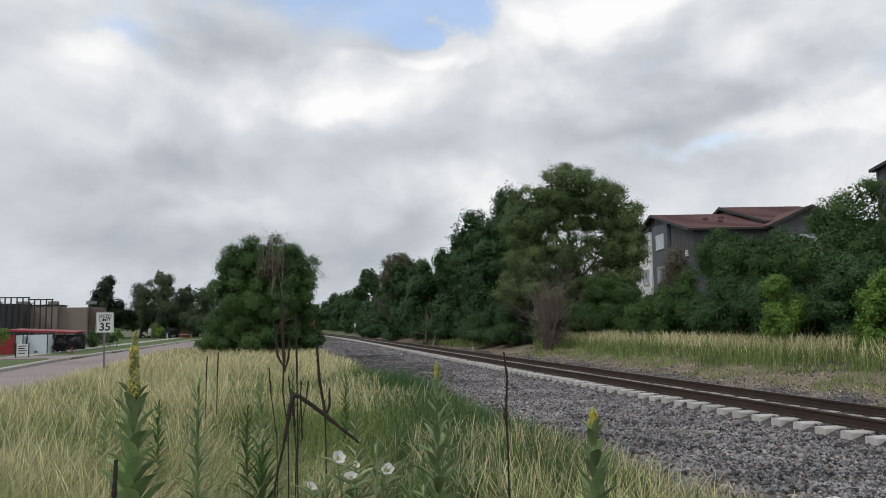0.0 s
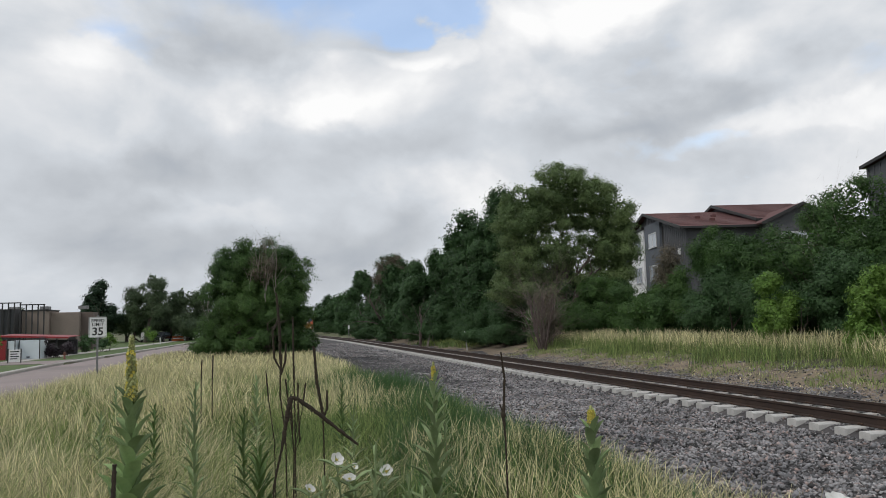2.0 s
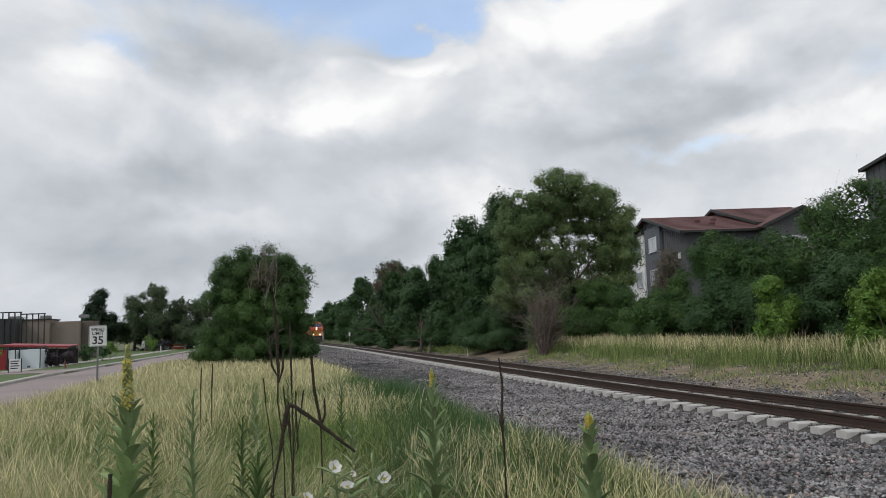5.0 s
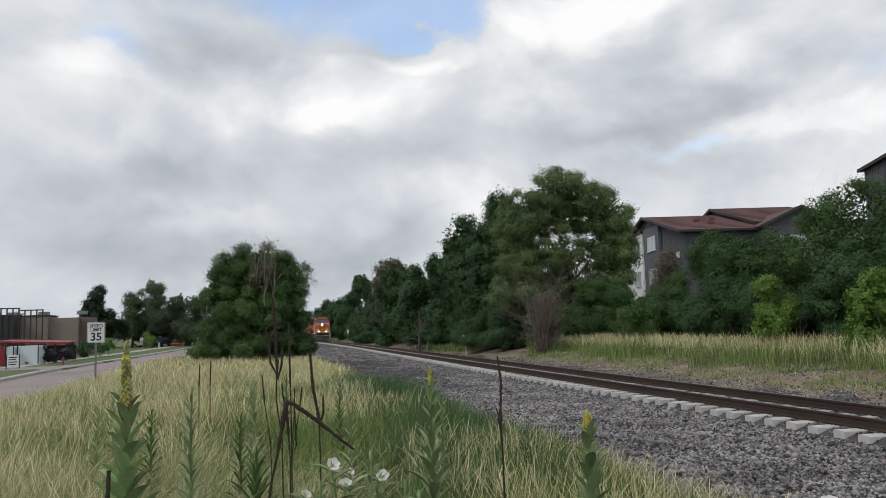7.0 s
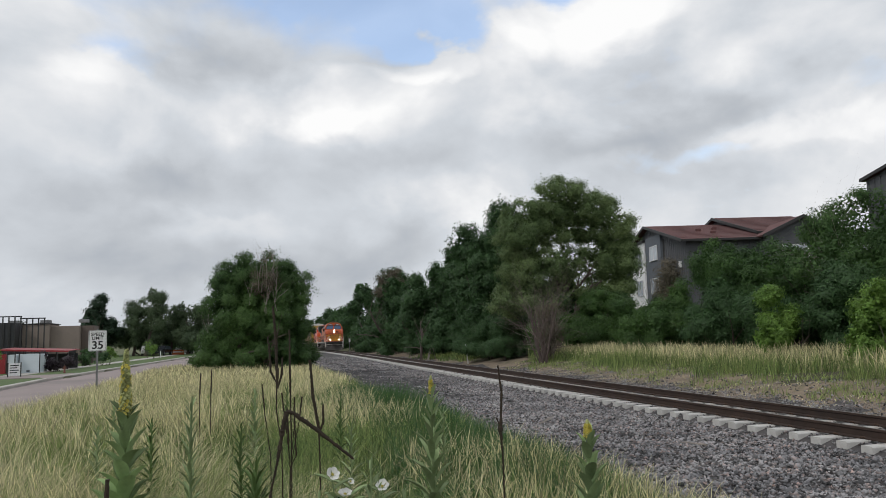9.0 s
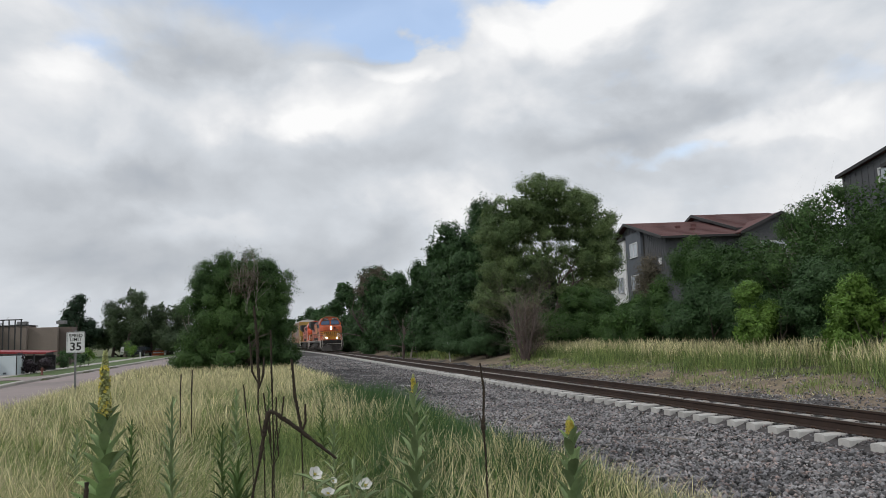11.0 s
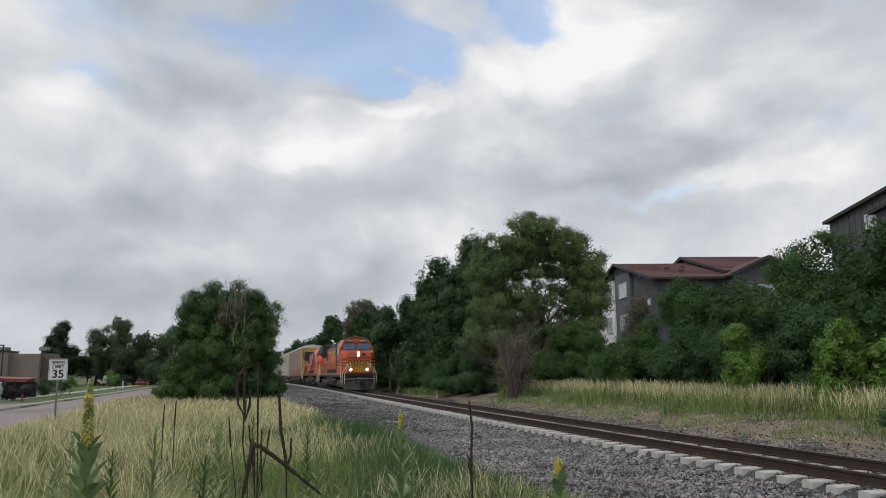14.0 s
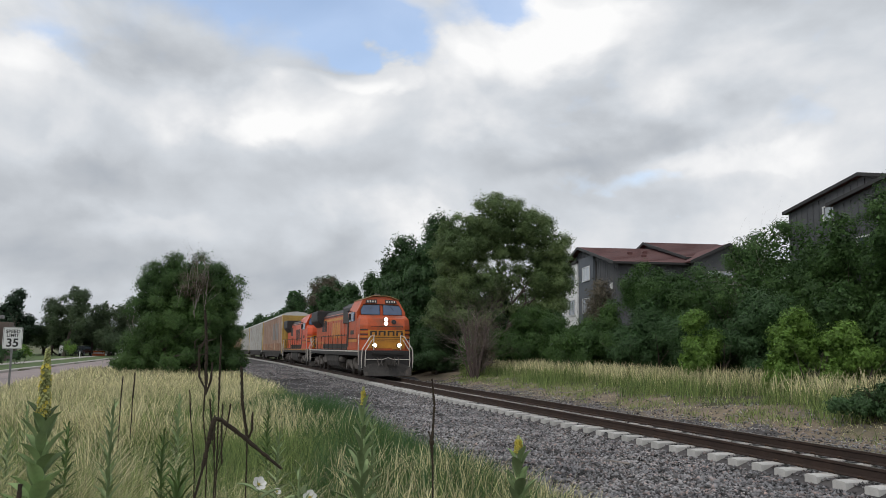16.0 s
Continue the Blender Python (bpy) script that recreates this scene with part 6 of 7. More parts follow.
def locomotive(m, label, fresh=False):
    o = "orange_new" if fresh else "orange"
    t = thing("locomotive", m, label, "locomotive", "train")
    # frame, pilot, plough, coupler
    part("underframe", Mesh().prism([(0.55, 1.22), (21.6, 1.22), (21.6, 1.55), (0.55, 1.55)], "x", -1.5, 1.5), "black", t, bevel=0.02)
    part("sill_stripe", Mesh().box(-1.512, -1.502, 1.2, 21.4, 1.46, 1.53), "white_rail" if not fresh else "loco_yellow", t)
    pilot = part("pilot", Mesh().prism([(-1.5, 0.55), (1.5, 0.55), (1.5, 1.55), (-1.5, 1.55)], "y", 0.42, 0.62), "black", t, "black pilot plate", bevel=0.03)
    part("anticlimber", Mesh().box(-0.95, 0.95, 0.22, 0.42, 1.32, 1.56).box(-0.95, 0.95, 0.2, 0.42, 1.38, 1.42), "black", pilot, bevel=0.01)
    part("plough", loft([[(-1.42, 0.55, 0.9), (0, 0.32, 0.9), (1.42, 0.55, 0.9), (1.42, 0.62, 0.9), (-1.42, 0.62, 0.9)],
                         [(-1.40, 0.20, 0.12), (0, -0.12, 0.12), (1.40, 0.20, 0.12), (1.40, 0.30, 0.12), (-1.40, 0.30, 0.12)]]), "grime", pilot, "grimy snow plough")
    part("coupler", Mesh().box(-0.14, 0.14, 0.0, 0.5, 0.78, 1.02).box(-0.2, 0.2, -0.28, 0.02, 0.74, 1.06).box(0.06, 0.22, -0.38, -0.2, 0.76, 1.04), "grime", pilot, "steel knuckle coupler", bevel=0.02)
    for x in (-0.62, -0.4, 0.4, 0.62):
        part("air_hose", Mesh().tube([(x, 0.4, 1.15), (x, 0.2, 0.95), (x * 0.9, 0.15, 0.7), (x * 0.75, 0.2, 0.85)], 0.028, 5), "gear", pilot, "grey air hose")
    part("cut_lever", Mesh().tube([(-1.35, 0.36, 1.05), (-0.3, 0.3, 1.05), (0, 0.25, 1.15), (0.3, 0.3, 1.05), (1.35, 0.36, 1.05)], 0.022, 5), "white_rail", pilot)
    for s in (-1, 1):
        steps = part("steps", Mesh().box(s * 1.5 - 0.02, s * 1.5 + 0.02, 0.55, 1.25, 0.4, 1.5), "black", t, "black corner steps")
        for k in range(3):
            part("tread", Mesh().box(min(s * 1.12, s * 1.5), max(s * 1.12, s * 1.5), 0.56, 0.92, 0.45 + 0.35 * k, 0.48 + 0.35 * k), "white_rail", steps)
        handrail(t, [(s * 1.5, 0.5, 0.55), (s * 1.53, 0.42, 1.0), (s * 1.5, 0.42, 1.6), (s * 1.02, 0.5, 2.35), (s * 0.80, 0.55, 2.45), (s * 0.80, 0.55, 1.6)], 0.032, "white_rail")
        handrail(t, [(s * 1.53, 1.25, 0.7), (s * 1.55, 1.25, 1.4), (s * 1.54, 1.3, 2.3), (s * 1.5, 1.5, 2.45)], 0.028, "white_rail")
        handrail(t, [(s * 1.3, 0.45, 0.5), (s * 1.33, 0.36, 1.0), (s * 1.3, 0.38, 1.55), (s * 0.9, 0.45, 2.2)], 0.026, "white_rail")
        lamp = part("ditch_light", Mesh().disc((s * 0.74, 0.66, 1.86), (0, 1, 0), 0.15, 0.16, 14), "black", t, "unlit ditch light" if fresh else "lit ditch light")
        part("lens", Mesh().disc((s * 0.74, 0.565, 1.86), (0, 1, 0), 0.115, 0.03, 14), "lamp_warm" if not fresh else "lamp_off", lamp)
    # broad nose with chamfered corners
    def ring(z, y0, yc, hw=1.5, fw=1.12):
        return [(-hw, 2.7, z), (-hw, yc, z), (-fw, y0, z), (fw, y0, z), (hw, yc, z), (hw, 2.7, z)]
    nose = part("nose", loft([ring(1.55, 0.78, 1.15), ring(3.0, 0.80, 1.17), ring(3.40, 0.93, 1.3, 1.48, 1.1), ring(3.62, 1.55, 1.7, 1.4, 1.05)]), o, t, "orange short hood", bevel=0.02)
    part("nose_panel", Mesh().box(-1.1, 1.1, 0.762, 0.778, 1.68, 2.74), "loco_yellow", nose, "yellow painted nose panel")
    for z, mt in ((2.72, "black"), (2.58, "loco_yellow"), (2.45, "black"), (2.3, "loco_yellow"), (2.18, "black")):
        for s in (-1, 1):
            part("stripe", Mesh().add([(s * 1.125, 0.775, z), (s * 1.505, 1.15, z), (s * 1.505, 1.15, z + 0.07), (s * 1.125, 0.775, z + 0.07), (s * 1.12, 0.785, z), (s * 1.5, 1.165, z), (s * 1.5, 1.165, z + 0.07), (s * 1.12, 0.785, z + 0.07)],
                                  [(0, 1, 2, 3), (7, 6, 5, 4), (3, 2, 6, 7), (0, 4, 5, 1), (1, 5, 6, 2), (0, 3, 7, 4)]), mt, nose)
    # emblem: dark bars in place of lettering
    for x, w in ((-0.78, 0.40), (-0.27, 0.42), (0.27, 0.42), (0.78, 0.40)):
        part("emblem_bar", Mesh().box(x - w / 2, x + w / 2, 0.748, 0.758, 2.62, 2.69).box(x - w / 2, x - w / 2 + 0.11, 0.748, 0.758, 2.42, 2.615).box(x + w / 2 - 0.11, x + w / 2, 0.748, 0.758, 2.42, 2.615), "letters", nose)
    part("emblem_swoosh", Mesh().box(-1.0, 1.0, 0.75, 0.760, 2.30, 2.33).box(-0.9, 0.9, 0.75, 0.760, 2.2, 2.22).box(-0.7, 0.7, 0.75, 0.760, 2.1, 2.12), "letters", nose)
    part("nose_door", Mesh().box(0.35, 0.95, 0.74, 0.76, 1.62, 1.98), "loco_yellow", nose, bevel=0.01)
    for x, z, lit in ((-0.04, 3.36, not fresh), (-0.04, 3.12, not fresh), (0.44, 3.22, False)):
        hl = part("headlight", Mesh().disc((x, 0.90, z), (0, 1, 0), 0.14, 0.26, 16), "black", nose, "lit twin headlight" if lit else "dark lamp housing")
        part("lens", Mesh().disc((x, 0.765, z), (0, 1, 0), 0.10, 0.03, 16), "lamp" if lit else "lamp_off", hl, "glowing lens" if lit else "")
    # cab
    sec = [(-1.52, 1.55), (1.52, 1.55), (1.50, 3.85), (1.12, 4.58), (0.5, 4.80), (-0.5, 4.80), (-1.12, 4.58), (-1.50, 3.85)]
    front = [(x, 2.05 + 0.35 * max(0, (z - 3.3)) / 1.4, z) for x, z in sec]
    cab = part("cab", loft([front, [(x, 4.9, z) for x, z in sec]]), o, t, "orange cab", bevel=0.02)
    part("cab_roof", Mesh().prism([(-1.14, 4.60), (-0.5, 4.825), (0.5, 4.825), (1.14, 4.60), (1.14, 4.63), (0.5, 4.86), (-0.5, 4.86), (-1.14, 4.63)][::-1], "y", 2.3, 4.95), "roof_highlight" if not fresh else o, cab, "cab roof with top light painted in pale cream" if not fresh else "")
    def on_front(x, z, d=0.012):
        return (x, 2.05 + 0.35 * (z - 3.3) / 1.4 - d, z)
    for s in (-1, 1):
        shape = [(0.12, 3.70), (1.24, 3.70), (1.26, 3.95), (1.10, 4.24), (0.12, 4.28)]
        grow = [(0.09, 3.67), (1.27, 3.67), (1.29, 3.97), (1.12, 4.27), (0.09, 4.31)]
        gasket = part("windscreen_frame", loft([[on_front(s * x, z, 0.01) for x, z in grow], [on_front(s * x, z, 0.025) for x, z in grow]]), "black", cab, "black windscreen rubber")
        part("windscreen", loft([[on_front(s * x, z, 0.026) for x, z in shape], [on_front(s * x, z, 0.034) for x, z in shape]]), "sky_tinted_glass", gasket, "windscreen with reflected sky painted in blue-grey")
        part("wiper", Mesh().tube([on_front(s * 0.5, 4.28, 0.05), on_front(s * 0.75, 3.95, 0.05)], 0.012, 4), "black", gasket)
        nb = part("number_board", loft([[on_front(s * x, z, 0.0) for x, z in ((0.26, 4.38), (0.98, 4.38), (0.92, 4.58), (0.26, 4.62))], [on_front(s * x, z, 0.08) for x, z in ((0.26, 4.38), (0.98, 4.38), (0.92, 4.58), (0.26, 4.62))]]), "black", cab, "black number board")
        for k in range(4):
            part("digit_bar", loft([[on_front(s * (0.36 + 0.155 * k) + dx, z, 0.081) for dx, z in ((-0.035, 4.43), (0.035, 4.43), (0.035, 4.55), (-0.035, 4.55))], [on_front(s * (0.36 + 0.155 * k) + dx, z, 0.088) for dx, z in ((-0.035, 4.43), (0.035, 4.43), (0.035, 4.55), (-0.035, 4.55))]]), "white_rail", nb)
        for y0, y1 in ((2.75, 3.35), (3.45, 4.4)):
            part("side_window", Mesh().box(min(s * 1.522, s * 1.545), max(s * 1.522, s * 1.545), y0, y1, 3.3, 3.85), "sky_tinted_glass", cab, "dark side window")
        part("awning", Mesh().box(min(s * 1.53, s * 1.8), max(s * 1.53, s * 1.8), 3.4, 4.45, 3.92, 3.95), "black", cab)
        part("mirror", Mesh().box(min(s * 1.62, s * 1.78), max(s * 1.62, s * 1.78), 3.3, 3.34, 3.35, 3.75), "black", cab)
        part("cab_number", Mesh().box(min(s * 1.522, s * 1.53), max(s * 1.522, s * 1.53), 2.9, 3.9, 2.5, 2.75), "letters", cab)
    part("horn", Mesh().tube([(0, 3.6, 4.77), (0, 3.6, 4.95)], 0.03, 6).tube([(-0.1, 3.3, 4.97), (-0.1, 3.7, 4.97)], [0.09, 0.03], 8).tube([(0.1, 3.3, 4.97), (0.1, 3.75, 4.97)], [0.08, 0.03], 8), "gear", cab)
    # long hood
    hood = part("long_hood", Mesh().prism([(-1.0, 1.55), (1.0, 1.55), (1.0, 4.05), (0.7, 4.3), (-0.7, 4.3), (-1.0, 4.05)], "y", 4.92, 21.2), o, t, "orange long hood", bevel=0.02)
    part("hood_roof", Mesh().prism([(-1.06, 3.95), (1.06, 3.95), (0.76, 4.36), (-0.76, 4.36)], "y", 5.0, 21.0), "black", hood, "black hood roof")
    part("air_box", Mesh().prism([(-1.2, 3.3), (1.2, 3.3), (1.2, 4.3), (0.85, 4.6), (-0.85, 4.6), (-1.2, 4.3)], "y", 5.0, 8.2), "black" if not fresh else o, hood, "dark blower housing", bevel=0.02)
    part("radiator", Mesh().prism([(-1.1, 3.3), (1.1, 3.3), (1.5, 3.75), (1.5, 4.55), (-1.5, 4.55), (-1.5, 3.75)], "y", 17.4, 21.0), "black", hood, "overhanging dark radiator", bevel=0.03)
    for s in (-1, 1):
        part("radiator_grille", Mesh().box(min(s * 1.505, s * 1.53), max(s * 1.505, s * 1.53), 17.6, 20.8, 3.85, 4.48), "grille", hood)
        if not fresh:
            part("top_stripe", Mesh().box(*sorted((s * 1.048, s * 1.058)), 8.3, 17.3, 3.62, 3.80), "loco_yellow", hood, "faded yellow upper stripe")
        part("side_stripe", Mesh().box(min(s * 1.002, s * 1.01), max(s * 1.002, s * 1.01), 8.4, 21.1, 2.0, 2.1), "loco_yellow", hood)
        for k in range(11):
            y = 5.2 + k * 1.1
            low = 1.7
            top = 3.0 if y < 8.2 else 3.85
            d = part("hood_door", Mesh().box(min(s * 1.003, s * 1.045), max(s * 1.003, s * 1.045), y, y + 1.0, low, top), o if k not in (0, 1) else "black", hood, bevel=0.012)
            part("latch", Mesh().box(min(s * 1.05, s * 1.075), max(s * 1.05, s * 1.075), y + 0.85, y + 0.93, 2.5, 2.62), "black", d)
        for k, (y, w) in enumerate(((10.2, 0.5), (11.0, 0.5), (11.8, 0.5), (12.6, 0.5))):
            part("lettering_bar", Mesh().box(min(s * 1.048, s * 1.056), max(s * 1.048, s * 1.056), y, y + w, 2.35, 3.45), "loco_yellow" if not fresh else "black", hood)
        # walkway rails
        for k in range(10):
            y = 5.3 + k * 1.72
            part("stanchion", Mesh().tube([(s * 1.47, y, 1.5), (s * 1.47, y, 2.5)], 0.022, 5), "black", t)
        part("walkway_rail", Mesh().tube([(s * 1.47, 5.0, 2.5), (s * 1.47, 20.9, 2.5)], 0.024, 5), "black", t)
        part("walkway", Mesh().box(min(s * 1.0, s * 1.5), max(s * 1.0, s * 1.5), 4.95, 21.2, 1.555, 1.585), "grime", t)
        rear = part("steps", Mesh().box(s * 1.5 - 0.02, s * 1.5 + 0.02, 20.6, 21.4, 0.45, 1.5), "black", t, "black corner steps")
        for k in range(3):
            part("tread", Mesh().box(min(s * 1.12, s * 1.5), max(s * 1.12, s * 1.5), 21.0, 21.4, 0.5 + 0.33 * k, 0.53 + 0.33 * k), "white_rail", rear)
        handrail(t, [(s * 1.53, 21.35, 0.7), (s * 1.53, 21.4, 1.6), (s * 1.45, 21.4, 2.5)], 0.026, "white_rail")
        handrail(t, [(s * 1.53, 20.5, 0.7), (s * 1.53, 20.5, 1.6), (s * 1.47, 20.6, 2.5)], 0.026, "white_rail")
    for s in (-1, 1):
        part("hood_band", Mesh().box(*sorted((s * 1.046, s * 1.056)), 7.3, 17.2, 1.62, 1.95), "grime", hood, "dark lower hood band")
        for k in range(2, 4):
            part("vent_grille", Mesh().box(*sorted((s * 1.046, s * 1.07)), 13.6 + k * 1.1, 14.45 + k * 1.1, 2.9, 3.75), "grille", hood)
        part("cab_door", Mesh().box(*sorted((s * 1.522, s * 1.54)), 4.5, 4.88, 1.75, 3.6), "black", cab)
        part("cab_stripe", Mesh().box(*sorted((s * 1.522, s * 1.53)), 1.9, 4.45, 2.05, 2.2), "loco_yellow", cab)
        part("cab_pinstripe", Mesh().box(*sorted((s * 1.522, s * 1.531)), 1.9, 4.45, 2.24, 2.29), "black", cab)
    part("exhaust_stack", Mesh().box(-0.35, 0.35, 12.0, 12.7, 4.3, 4.62), "black", hood, bevel=0.02)
    part("dynamic_brake", Mesh().box(-0.8, 0.8, 8.4, 10.6, 4.3, 4.55), "grille", hood, bevel=0.03)
    part("nose_grab", Mesh().tube([(-0.95, 0.70, 2.9), (-0.95, 0.66, 2.95), (0.95, 0.66, 2.95), (0.95, 0.70, 2.9)], 0.018, 5), "black", nose)
    part("sunvisor", Mesh().box(-1.1, 1.1, 2.22, 2.34, 4.30, 4.33), "black", cab)
    for x in (-1.2, 1.2):
        part("marker_lamp", Mesh().disc((x * 0.95, 0.98, 3.12), (0, 1, 0), 0.07, 0.1, 10), "lamp_off", nose)
    part("rear_pilot", Mesh().box(-1.5, 1.5, 21.4, 21.6, 0.5, 1.5), "black", t)
    part("rear_coupler", Mesh().box(-0.14, 0.14, 21.6, 22.05, 0.78, 1.02), "grime", t, bevel=0.02)
    part("fuel_tank", Mesh().prism([(-1.25, 0.45), (-0.9, 0.28), (0.9, 0.28), (1.25, 0.45), (1.38, 0.8), (1.38, 1.2), (-1.38, 1.2), (-1.38, 0.8)], "y", 8.6, 13.4), "grime", t, "grimy fuel tank", bevel=0.02)
    for s in (-1, 1):
        part("air_tank", Mesh().tube([(s * 1.2, 7.35, 0.95), (s * 1.2, 7.45, 0.95), (s * 1.2, 8.4, 0.95), (s * 1.2, 8.5, 0.95)], [0.12, 0.2, 0.2, 0.12], 10), "gear", t, "pale dusty air tank")
        part("filter_box", Mesh().box(min(s * 1.0, s * 1.35), max(s * 1.0, s * 1.35), 13.6, 14.6, 0.6, 1.2), "gear", t, bevel=0.03)
    for yc in (4.1, 17.7):
        tr = part("truck_frame", Mesh().box(-0.5, 0.5, yc - 2.2, yc + 2.2, 0.55, 0.85), "gear", t, "dusty six-wheel truck frame", bevel=0.03)
        for s in (-1, 1):
            prof = [(yc - 2.5, 0.72), (yc - 2.4, 0.95), (yc + 2.4, 0.95), (yc + 2.5, 0.72), (yc + 2.2, 0.55), (yc + 1.4, 0.62), (yc + 1.0, 0.42), (yc - 1.0, 0.42), (yc - 1.4, 0.62), (yc - 2.2, 0.55)]
            part("side_frame", Mesh().prism(prof, "x", min(s * 1.05, s * 1.2), max(s * 1.05, s * 1.2)), "gear", tr, bevel=0.015)
            for k in (-1.85, 0, 1.85):
                part("axle_box", Mesh().disc((s * 1.24, yc + k, 0.53), (1, 0, 0), 0.19, 0.14, 10), "gear", tr)
                part("spring", Mesh().tube([(s * 1.15, yc + k + 0.42, 0.55), (s * 1.15, yc + k + 0.42, 0.95)], 0.11, 8), "grime", tr)
            part("brake_cylinder", Mesh().tube([(s * 1.25, yc - 1.15, 0.98), (s * 1.25, yc - 0.65, 0.98)], 0.13, 8), "gear", tr)
        for k in (-1.85, 0, 1.85):
            wheelset(t, yc + k, 0.53)
    return t


def autorack(m, label, panels, ends, seed):
    t = thing("autorack_car", m, label, "freight car", "train")
    L = 27.2
    part("underframe", Mesh().prism([(0.4, 0.95), (3.6, 0.95), (4.6, 0.55), (L - 4.6, 0.55), (L - 3.6, 0.95), (L - 0.4, 0.95), (L - 0.4, 1.25), (0.4, 1.25)], "x", -1.45, 1.45), "grime", t, "grimy depressed underframe")
    part("inner_wall", Mesh().box(-1.40, -1.36, 0.5, L - 0.5, 1.25, 5.35).box(1.36, 1.40, 0.5, L - 0.5, 1.25, 5.35), "grille", t)
    roof = [(-1.53, 5.3), (-1.5, 5.42), (-1.1, 5.62), (0, 5.78), (1.1, 5.62), (1.5, 5.42), (1.53, 5.3)]
    part("roof", Mesh().prism(roof, "y", 0.3, L - 0.3), "rack_roof", t, "pale galvanised roof")
    b = Mesh()
    for k in range(30):
        y = 0.8 + k * 0.9
        b.add([(x, y + d, z + 0.03) for d in (0, 0.08) for x, z in roof], [(i, i + 1, i + 8, i + 7) for i in range(6)])
    tagged(part("roof_rib", b, "rack_roof", t), kind="stuff")
    n, w = 14, (L - 2.4) / 14
    for s in (-1, 1):
        for i in range(n):
            y = 1.2 + i * w
            wave = [(s * 1.42, y + w - 0.07), (s * 1.42, y + 0.07)]
            for k in range(9):
                yy = y + 0.07 + (k + 0.5) * (w - 0.14) / 9
                wave += [(s * 1.455, yy - 0.07), (s * 1.49, yy - 0.04), (s * 1.49, yy + 0.04), (s * 1.455, yy + 0.07)]
            p = Mesh().prism(wave if s < 0 else wave[::-1], "z", 1.3, 5.25)
            lower = i in (2, 3, 4, 5)
            q = part("side_panel", p, panels, t)
            part("lower_sheet", Mesh().box(*sorted((s * 1.455, s * 1.50)), y + 0.09, y + w - 0.09, 1.32, 2.15), "rack_rust" if panels == "rack_tan" else panels, q, "rust-streaked lower sheet")
            post = part("side_post", Mesh().box(*sorted((s * 1.42, s * 1.53)), y - 0.07, y + 0.07, 1.0, 5.32), ends if i in (0,) else panels, t)
            if lower and seed == 1:
                part("screen", Mesh().box(*sorted((s * 1.487, s * 1.496)), y + 0.12, y + w - 0.12, 2.6, 4.6), "rack_screen", q, "grey perforated screen")
        part("end_post", Mesh().box(*sorted((s * 1.42, s * 1.54)), 0.3, 1.1, 1.0, 5.34), ends, t, "yellow end post")
        part("end_post", Mesh().box(*sorted((s * 1.42, s * 1.54)), L - 1.1, L - 0.3, 1.0, 5.34), ends, t)
        part("sill", Mesh().box(*sorted((s * 1.42, s * 1.55)), 0.35, L - 0.35, 1.0, 1.28), "grime", t)
        part("ladder", Mesh().box(*sorted((s * 1.55, s * 1.58)), 0.35, 0.39, 0.8, 4.6).box(*sorted((s * 1.55, s * 1.58)), 0.75, 0.79, 0.8, 4.6), "rack_grey", t)
    for y0, y1 in ((0.25, 0.35), (L - 0.35, L - 0.25)):
        d = part("end_door", Mesh().box(-1.40, 1.40, y0, y1, 1.2, 5.3), ends, t, "folded yellow end door")
        for k in range(6):
            part("door_fold", Mesh().box(-1.3 + k * 0.46, -1.08 + k * 0.46, y0 - 0.08, y0 - 0.003, 1.3, 5.2), ends, d)
    part("coupler", Mesh().box(-0.14, 0.14, -0.25, 0.4, 0.75, 1.0), "grime", t)
    part("rear_coupler", Mesh().box(-0.14, 0.14, L - 0.4, L + 0.2, 0.75, 1.0), "grime", t)
    for yc in (2.3, L - 2.3):
        tr = part("truck_frame", Mesh().box(-1.0, 1.0, yc - 0.25, yc + 0.25, 0.45, 0.85), "gear", t, "dusty four-wheel truck")
        for s in (-1, 1):
            part("side_frame", Mesh().prism([(yc - 1.15, 0.42), (yc - 1.1, 0.62), (yc - 0.4, 0.78), (yc + 0.4, 0.78), (yc + 1.1, 0.62), (yc + 1.15, 0.42), (yc + 0.5, 0.28), (yc - 0.5, 0.28)], "x", *sorted((s * 1.0, s * 1.12))), "gear", tr, bevel=0.015)
        for k in (-0.88, 0.88):
            wheelset(t, yc + k, 0.42)
    return t


TRAIN = []                            # vehicles and how far each one's front follows the first


def build_train():
    at = lambda d: pose(TRACK_X, 180 + d, RAIL_Z)
    TRAIN.append((locomotive(at(0), "orange wide-nosed diesel locomotive with yellow stripes, headlights lit"), 0.0))
    TRAIN.append((locomotive(at(22.3), "bright orange trailing diesel locomotive with black roof", True), 22.3))
    d = 44.7
    for i, (p, e) in enumerate((("rack_tan", "rack_yellow"), ("rack_grey", "rack_grey"), ("rack_grey", "rack_yellow"), ("rack_tan", "rack_yellow"))):
        lab = "tall autorack freight car with weathered tan panels and yellow ends" if p == "rack_tan" else "tall autorack freight car with galvanised grey panels"
        TRAIN.append((autorack(at(d), lab, p, e, i + 1), d))
        d += 27.6


build_train()


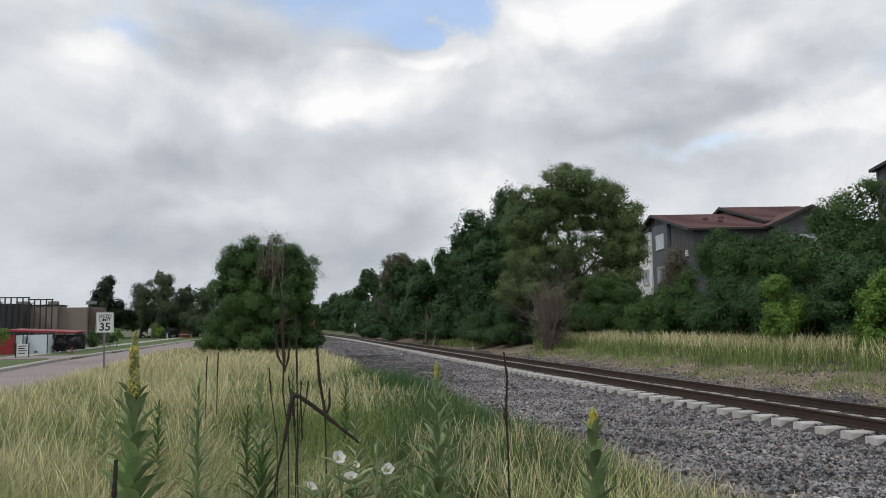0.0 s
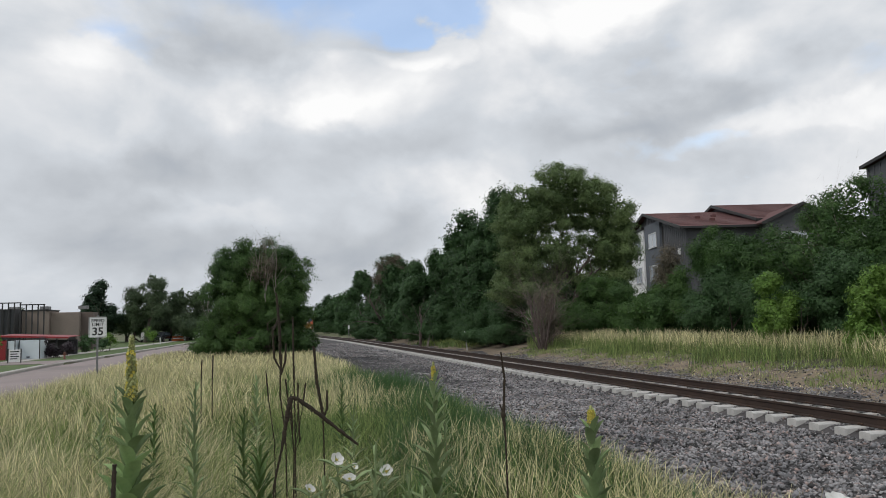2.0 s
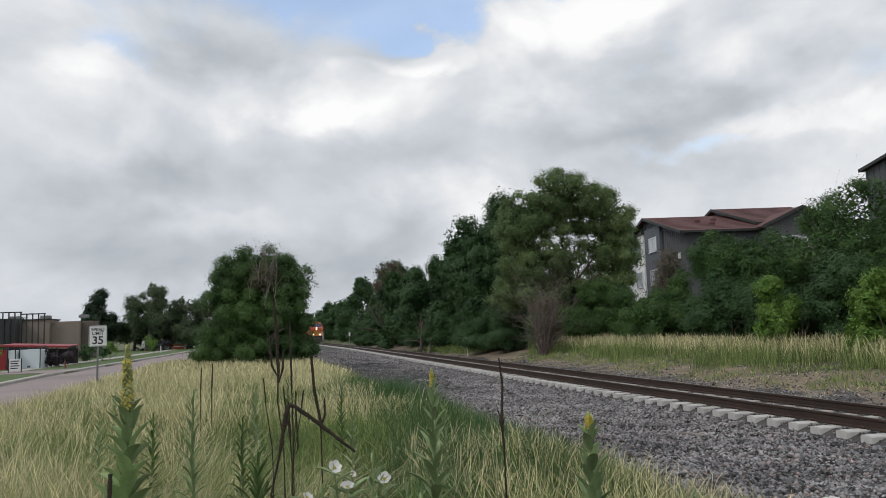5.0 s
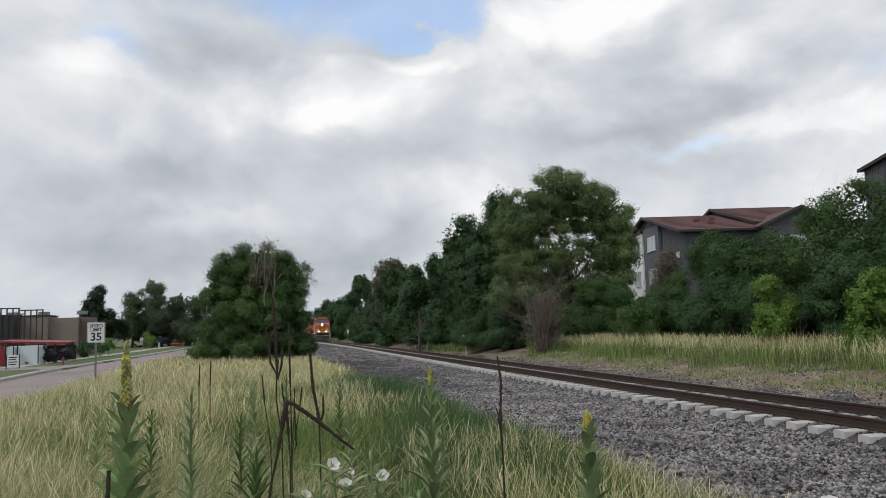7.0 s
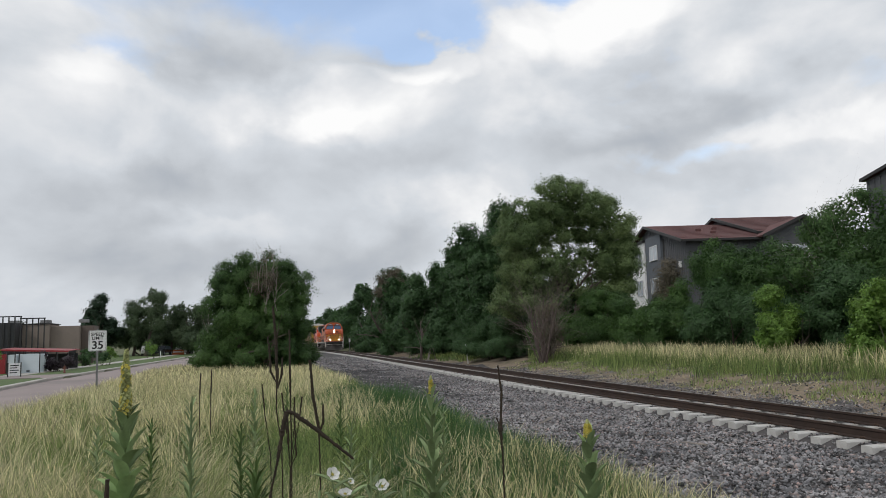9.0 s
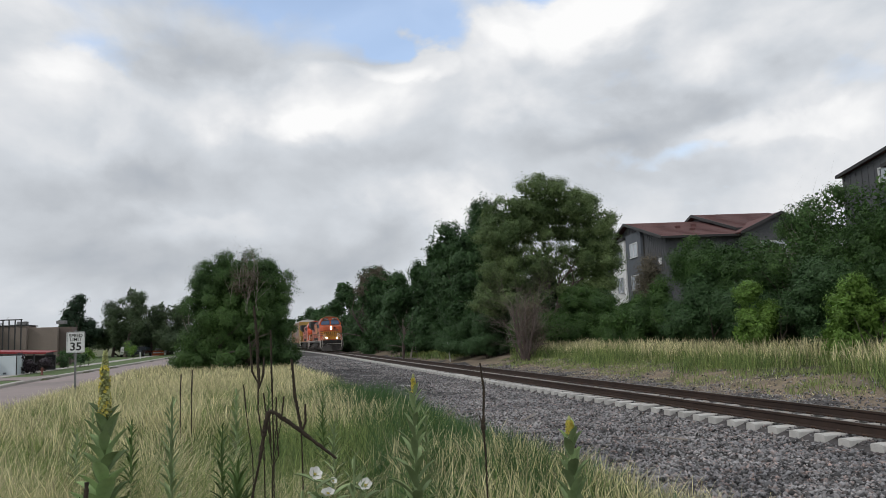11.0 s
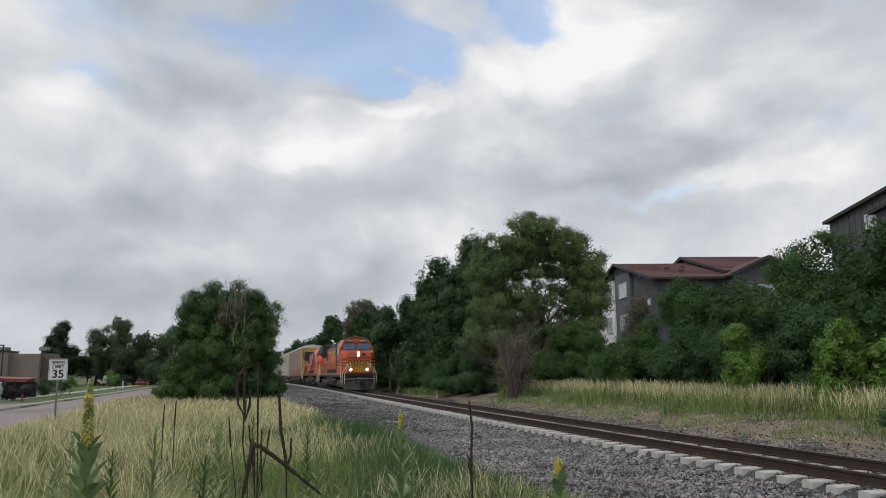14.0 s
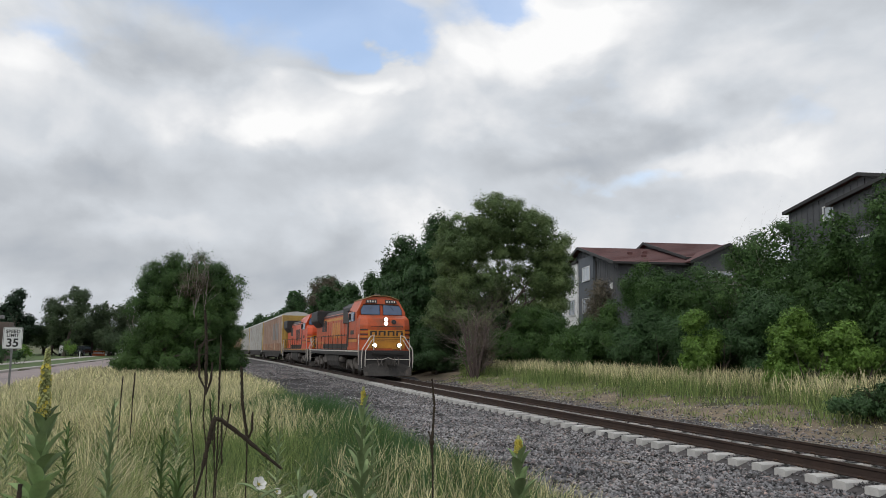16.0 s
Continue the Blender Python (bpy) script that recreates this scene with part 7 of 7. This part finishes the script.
# ---------------------------------------------------------------- ties and ballast
def build_ties():
    prof = [(-0.13, -0.20), (0.13, -0.20), (0.125, -0.02), (0.105, 0.0), (-0.105, 0.0), (-0.125, -0.02)]
    secs = [(-1.295, 0.0), (-0.45, 0.0), (-0.3, -0.025), (0.3, -0.025), (0.45, 0.0), (1.295, 0.0)]
    b = loft([[(x, u, v + dz * (v > -0.1)) for u, v in prof] for x, dz in secs])
    tie_me = data("tie", b, "concrete")
    clip_me = data("rail_clip", Mesh().tube([(0, -0.05, 0.0), (0.02, -0.05, 0.035), (0.05, 0.0, 0.045), (0.02, 0.05, 0.035), (0, 0.05, 0.0)], 0.012, 5), "clip")
    r = np.random.default_rng(4)
    rest = Mesh()
    for i in range(640):
        y = -18.0 + 0.61 * i
        m = pose(-TRACK_X, 0, 0) @ track_pose(y, 0, TIE_TOP) @ pose(r.normal(0, 0.012), r.normal(0, 0.012), r.normal(0, 0.004), 0, r.normal(0, 0.2), r.normal(0, 0.5))
        if i < 300:
            tie = part("tie", tie_me, None, track, m=m)
            if 20 < i < 95:
                for sx in (-0.753, 0.753):
                    for s in (-1, 1):
                        part("rail_clip", clip_me, None, tie, m=pose(sx + s * 0.075, 0, 0.002, 0, 0, 0 if s > 0 else 180))
        else:
            rest.add([m @ Vector(p) for p in b.v], b.f)
    tagged(part("ties_further_on", rest, "concrete", track, "concrete ties further along"), kind="stuff")


build_ties()


def stones(name, x, y, size, label, sink=0.25):
    """Angular broken stones on the ground: eight-faced, each one of its own shape."""
    r = np.random.default_rng(len(x))
    n = len(x)
    x = x + bend(y)
    z = ground_z(x, y) + rough(x, y)
    base = np.array([(1, 0, 0), (0, 1, 0), (-1, 0, 0), (0, -1, 0), (0, 0, 1), (0, 0, -1)], float)
    V = base[None] * r.uniform(0.55, 1.25, (n, 6, 1)) + r.normal(0, 0.18, (n, 6, 3))
    V *= np.stack([r.uniform(0.7, 1.3, n), r.uniform(0.7, 1.3, n), r.uniform(0.5, 0.9, n)], -1)[:, None]
    a = r.uniform(0, 2 * pi, n)
    c, s = np.cos(a)[:, None], np.sin(a)[:, None]
    V = np.stack([V[..., 0] * c - V[..., 1] * s, V[..., 0] * s + V[..., 1] * c, V[..., 2] + 0.3 * V[..., 0] * r.normal(0, 1, n)[:, None]], -1)
    V = V * size[:, None, None] + np.stack([x, y, z + size * sink], -1)[:, None]
    tri = np.array([(0, 1, 4), (1, 2, 4), (2, 3, 4), (3, 0, 4), (1, 0, 5), (2, 1, 5), (3, 2, 5), (0, 3, 5)])
    F = (tri[None] + (np.arange(n) * 6)[:, None, None]).reshape(-1)
    me = bpy.data.meshes.new(name)
    me.vertices.add(n * 6)
    me.vertices.foreach_set("co", V.astype(np.float32).ravel())
    me.loops.add(len(F))
    me.loops.foreach_set("vertex_index", F.astype(np.int32))
    me.polygons.add(len(F) // 3)
    me.polygons.foreach_set("loop_start", np.arange(0, len(F), 3, dtype=np.int32))
    me.polygons.foreach_set("loop_total", np.full(len(F) // 3, 3, np.int32))
    me.materials.append(MAT["stone"])
    me.update(calc_edges=True)
    return tagged(new(name, me), label, "gravel", kind="stuff")


def build_ballast():
    r = np.random.default_rng(12)

    def scatter(n, x0, x1, y0, y1, s0, s1, power=1.0):
        x, y = r.uniform(x0, x1, n), y0 + (y1 - y0) * r.uniform(0, 1, n) ** power
        return x, y, s0 + (s1 - s0) * r.beta(1.6, 3.2, n)

    x, y, s = scatter(62000, 3.7, 9.97, 5, 24, 0.020, 0.066)
    ok = x > edge(y) - 0.1 + 0.5 * r.normal(0, 1, len(x)) ** 2
    stones("ballast_stones", x[ok], y[ok], s[ok], "loose grey and reddish broken ballast stones")
    x, y, s = scatter(34000, 3.9, 9.97, 24, 55, 0.024, 0.06, 1.2)
    ok = (x > edge(y)) & ~(dark_patch(x, y) & (r.uniform(0, 1, len(x)) < 0.82))
    stones("ballast_stones", x[ok], y[ok], s[ok], "loose grey and reddish broken ballast stones")
    x, y, s = scatter(12000, 3.7, 9.97, -9, 5, 0.024, 0.07)
    ok = x > edge(y) - 0.3 + 0.4 * r.normal(0, 1, len(x)) ** 2
    stones("ballast_stones", x[ok], y[ok], s[ok], "loose ballast stones beside the standpoint")
    x, y, s = scatter(14000, 4.0, 10.1, 50, 95, 0.05, 0.10)
    ok = ~(dark_patch(x, y) & (r.uniform(0, 1, len(x)) < 0.82))
    stones("ballast_stones", x[ok], y[ok], s[ok], "ballast stones further along the track")
    x, y, s = scatter(22000, 10.1, 12.55, 4, 60, 0.018, 0.042, 1.4)
    ok = (np.abs(np.abs(x - TRACK_X) - 0.753) > 0.10) & ((np.abs(((y + 18.0 + 0.305) % 0.61) - 0.305) > 0.14) | ((np.abs(x - TRACK_X) < 0.56) & (r.uniform(0, 1, len(x)) < 0.5)))
    stones("ballast_stones", x[ok], y[ok], s[ok], "ballast stones between the ties", 0.9)
    x, y, s = scatter(15000, 12.7, 15.6, 5, 45, 0.016, 0.05)
    stones("ballast_stones", x, y, s, "ballast stones beyond the track")
    x, y, s = scatter(3500, 14.3, 17.8, 5, 45, 0.02, 0.07)
    stones("ballast_stones", x, y, s, "scattered stones on the dirt bank")
    x, y, s = scatter(800, 4.4, 9.7, 6, 32, 0.045, 0.10)
    stones("large_stones", x, y, s, "larger pale stones lying on the gravel", 0.2)


build_ballast()


# ---------------------------------------------------------------- movement
def train_front(t):
    """Distance of the train's front along the track."""
    return 236.9 - 12.2 * t


def motions():
    steps = [0.5 * i for i in range(33)]
    for car_ob, back in TRAIN:
        walk(car_ob, [(t, track_pose(train_front(t) + back + 11.0, 0, RAIL_Z) @ pose(0, -11.0, 0)) for t in steps])
    for wheel, y, r in SPINNING:
        times = [k / FPS for k in range(481)]
        walk(wheel, [(t, pose(0, y, r, math.degrees((236.9 - train_front(t)) / r), 0, 0)) for t in times])


motions()
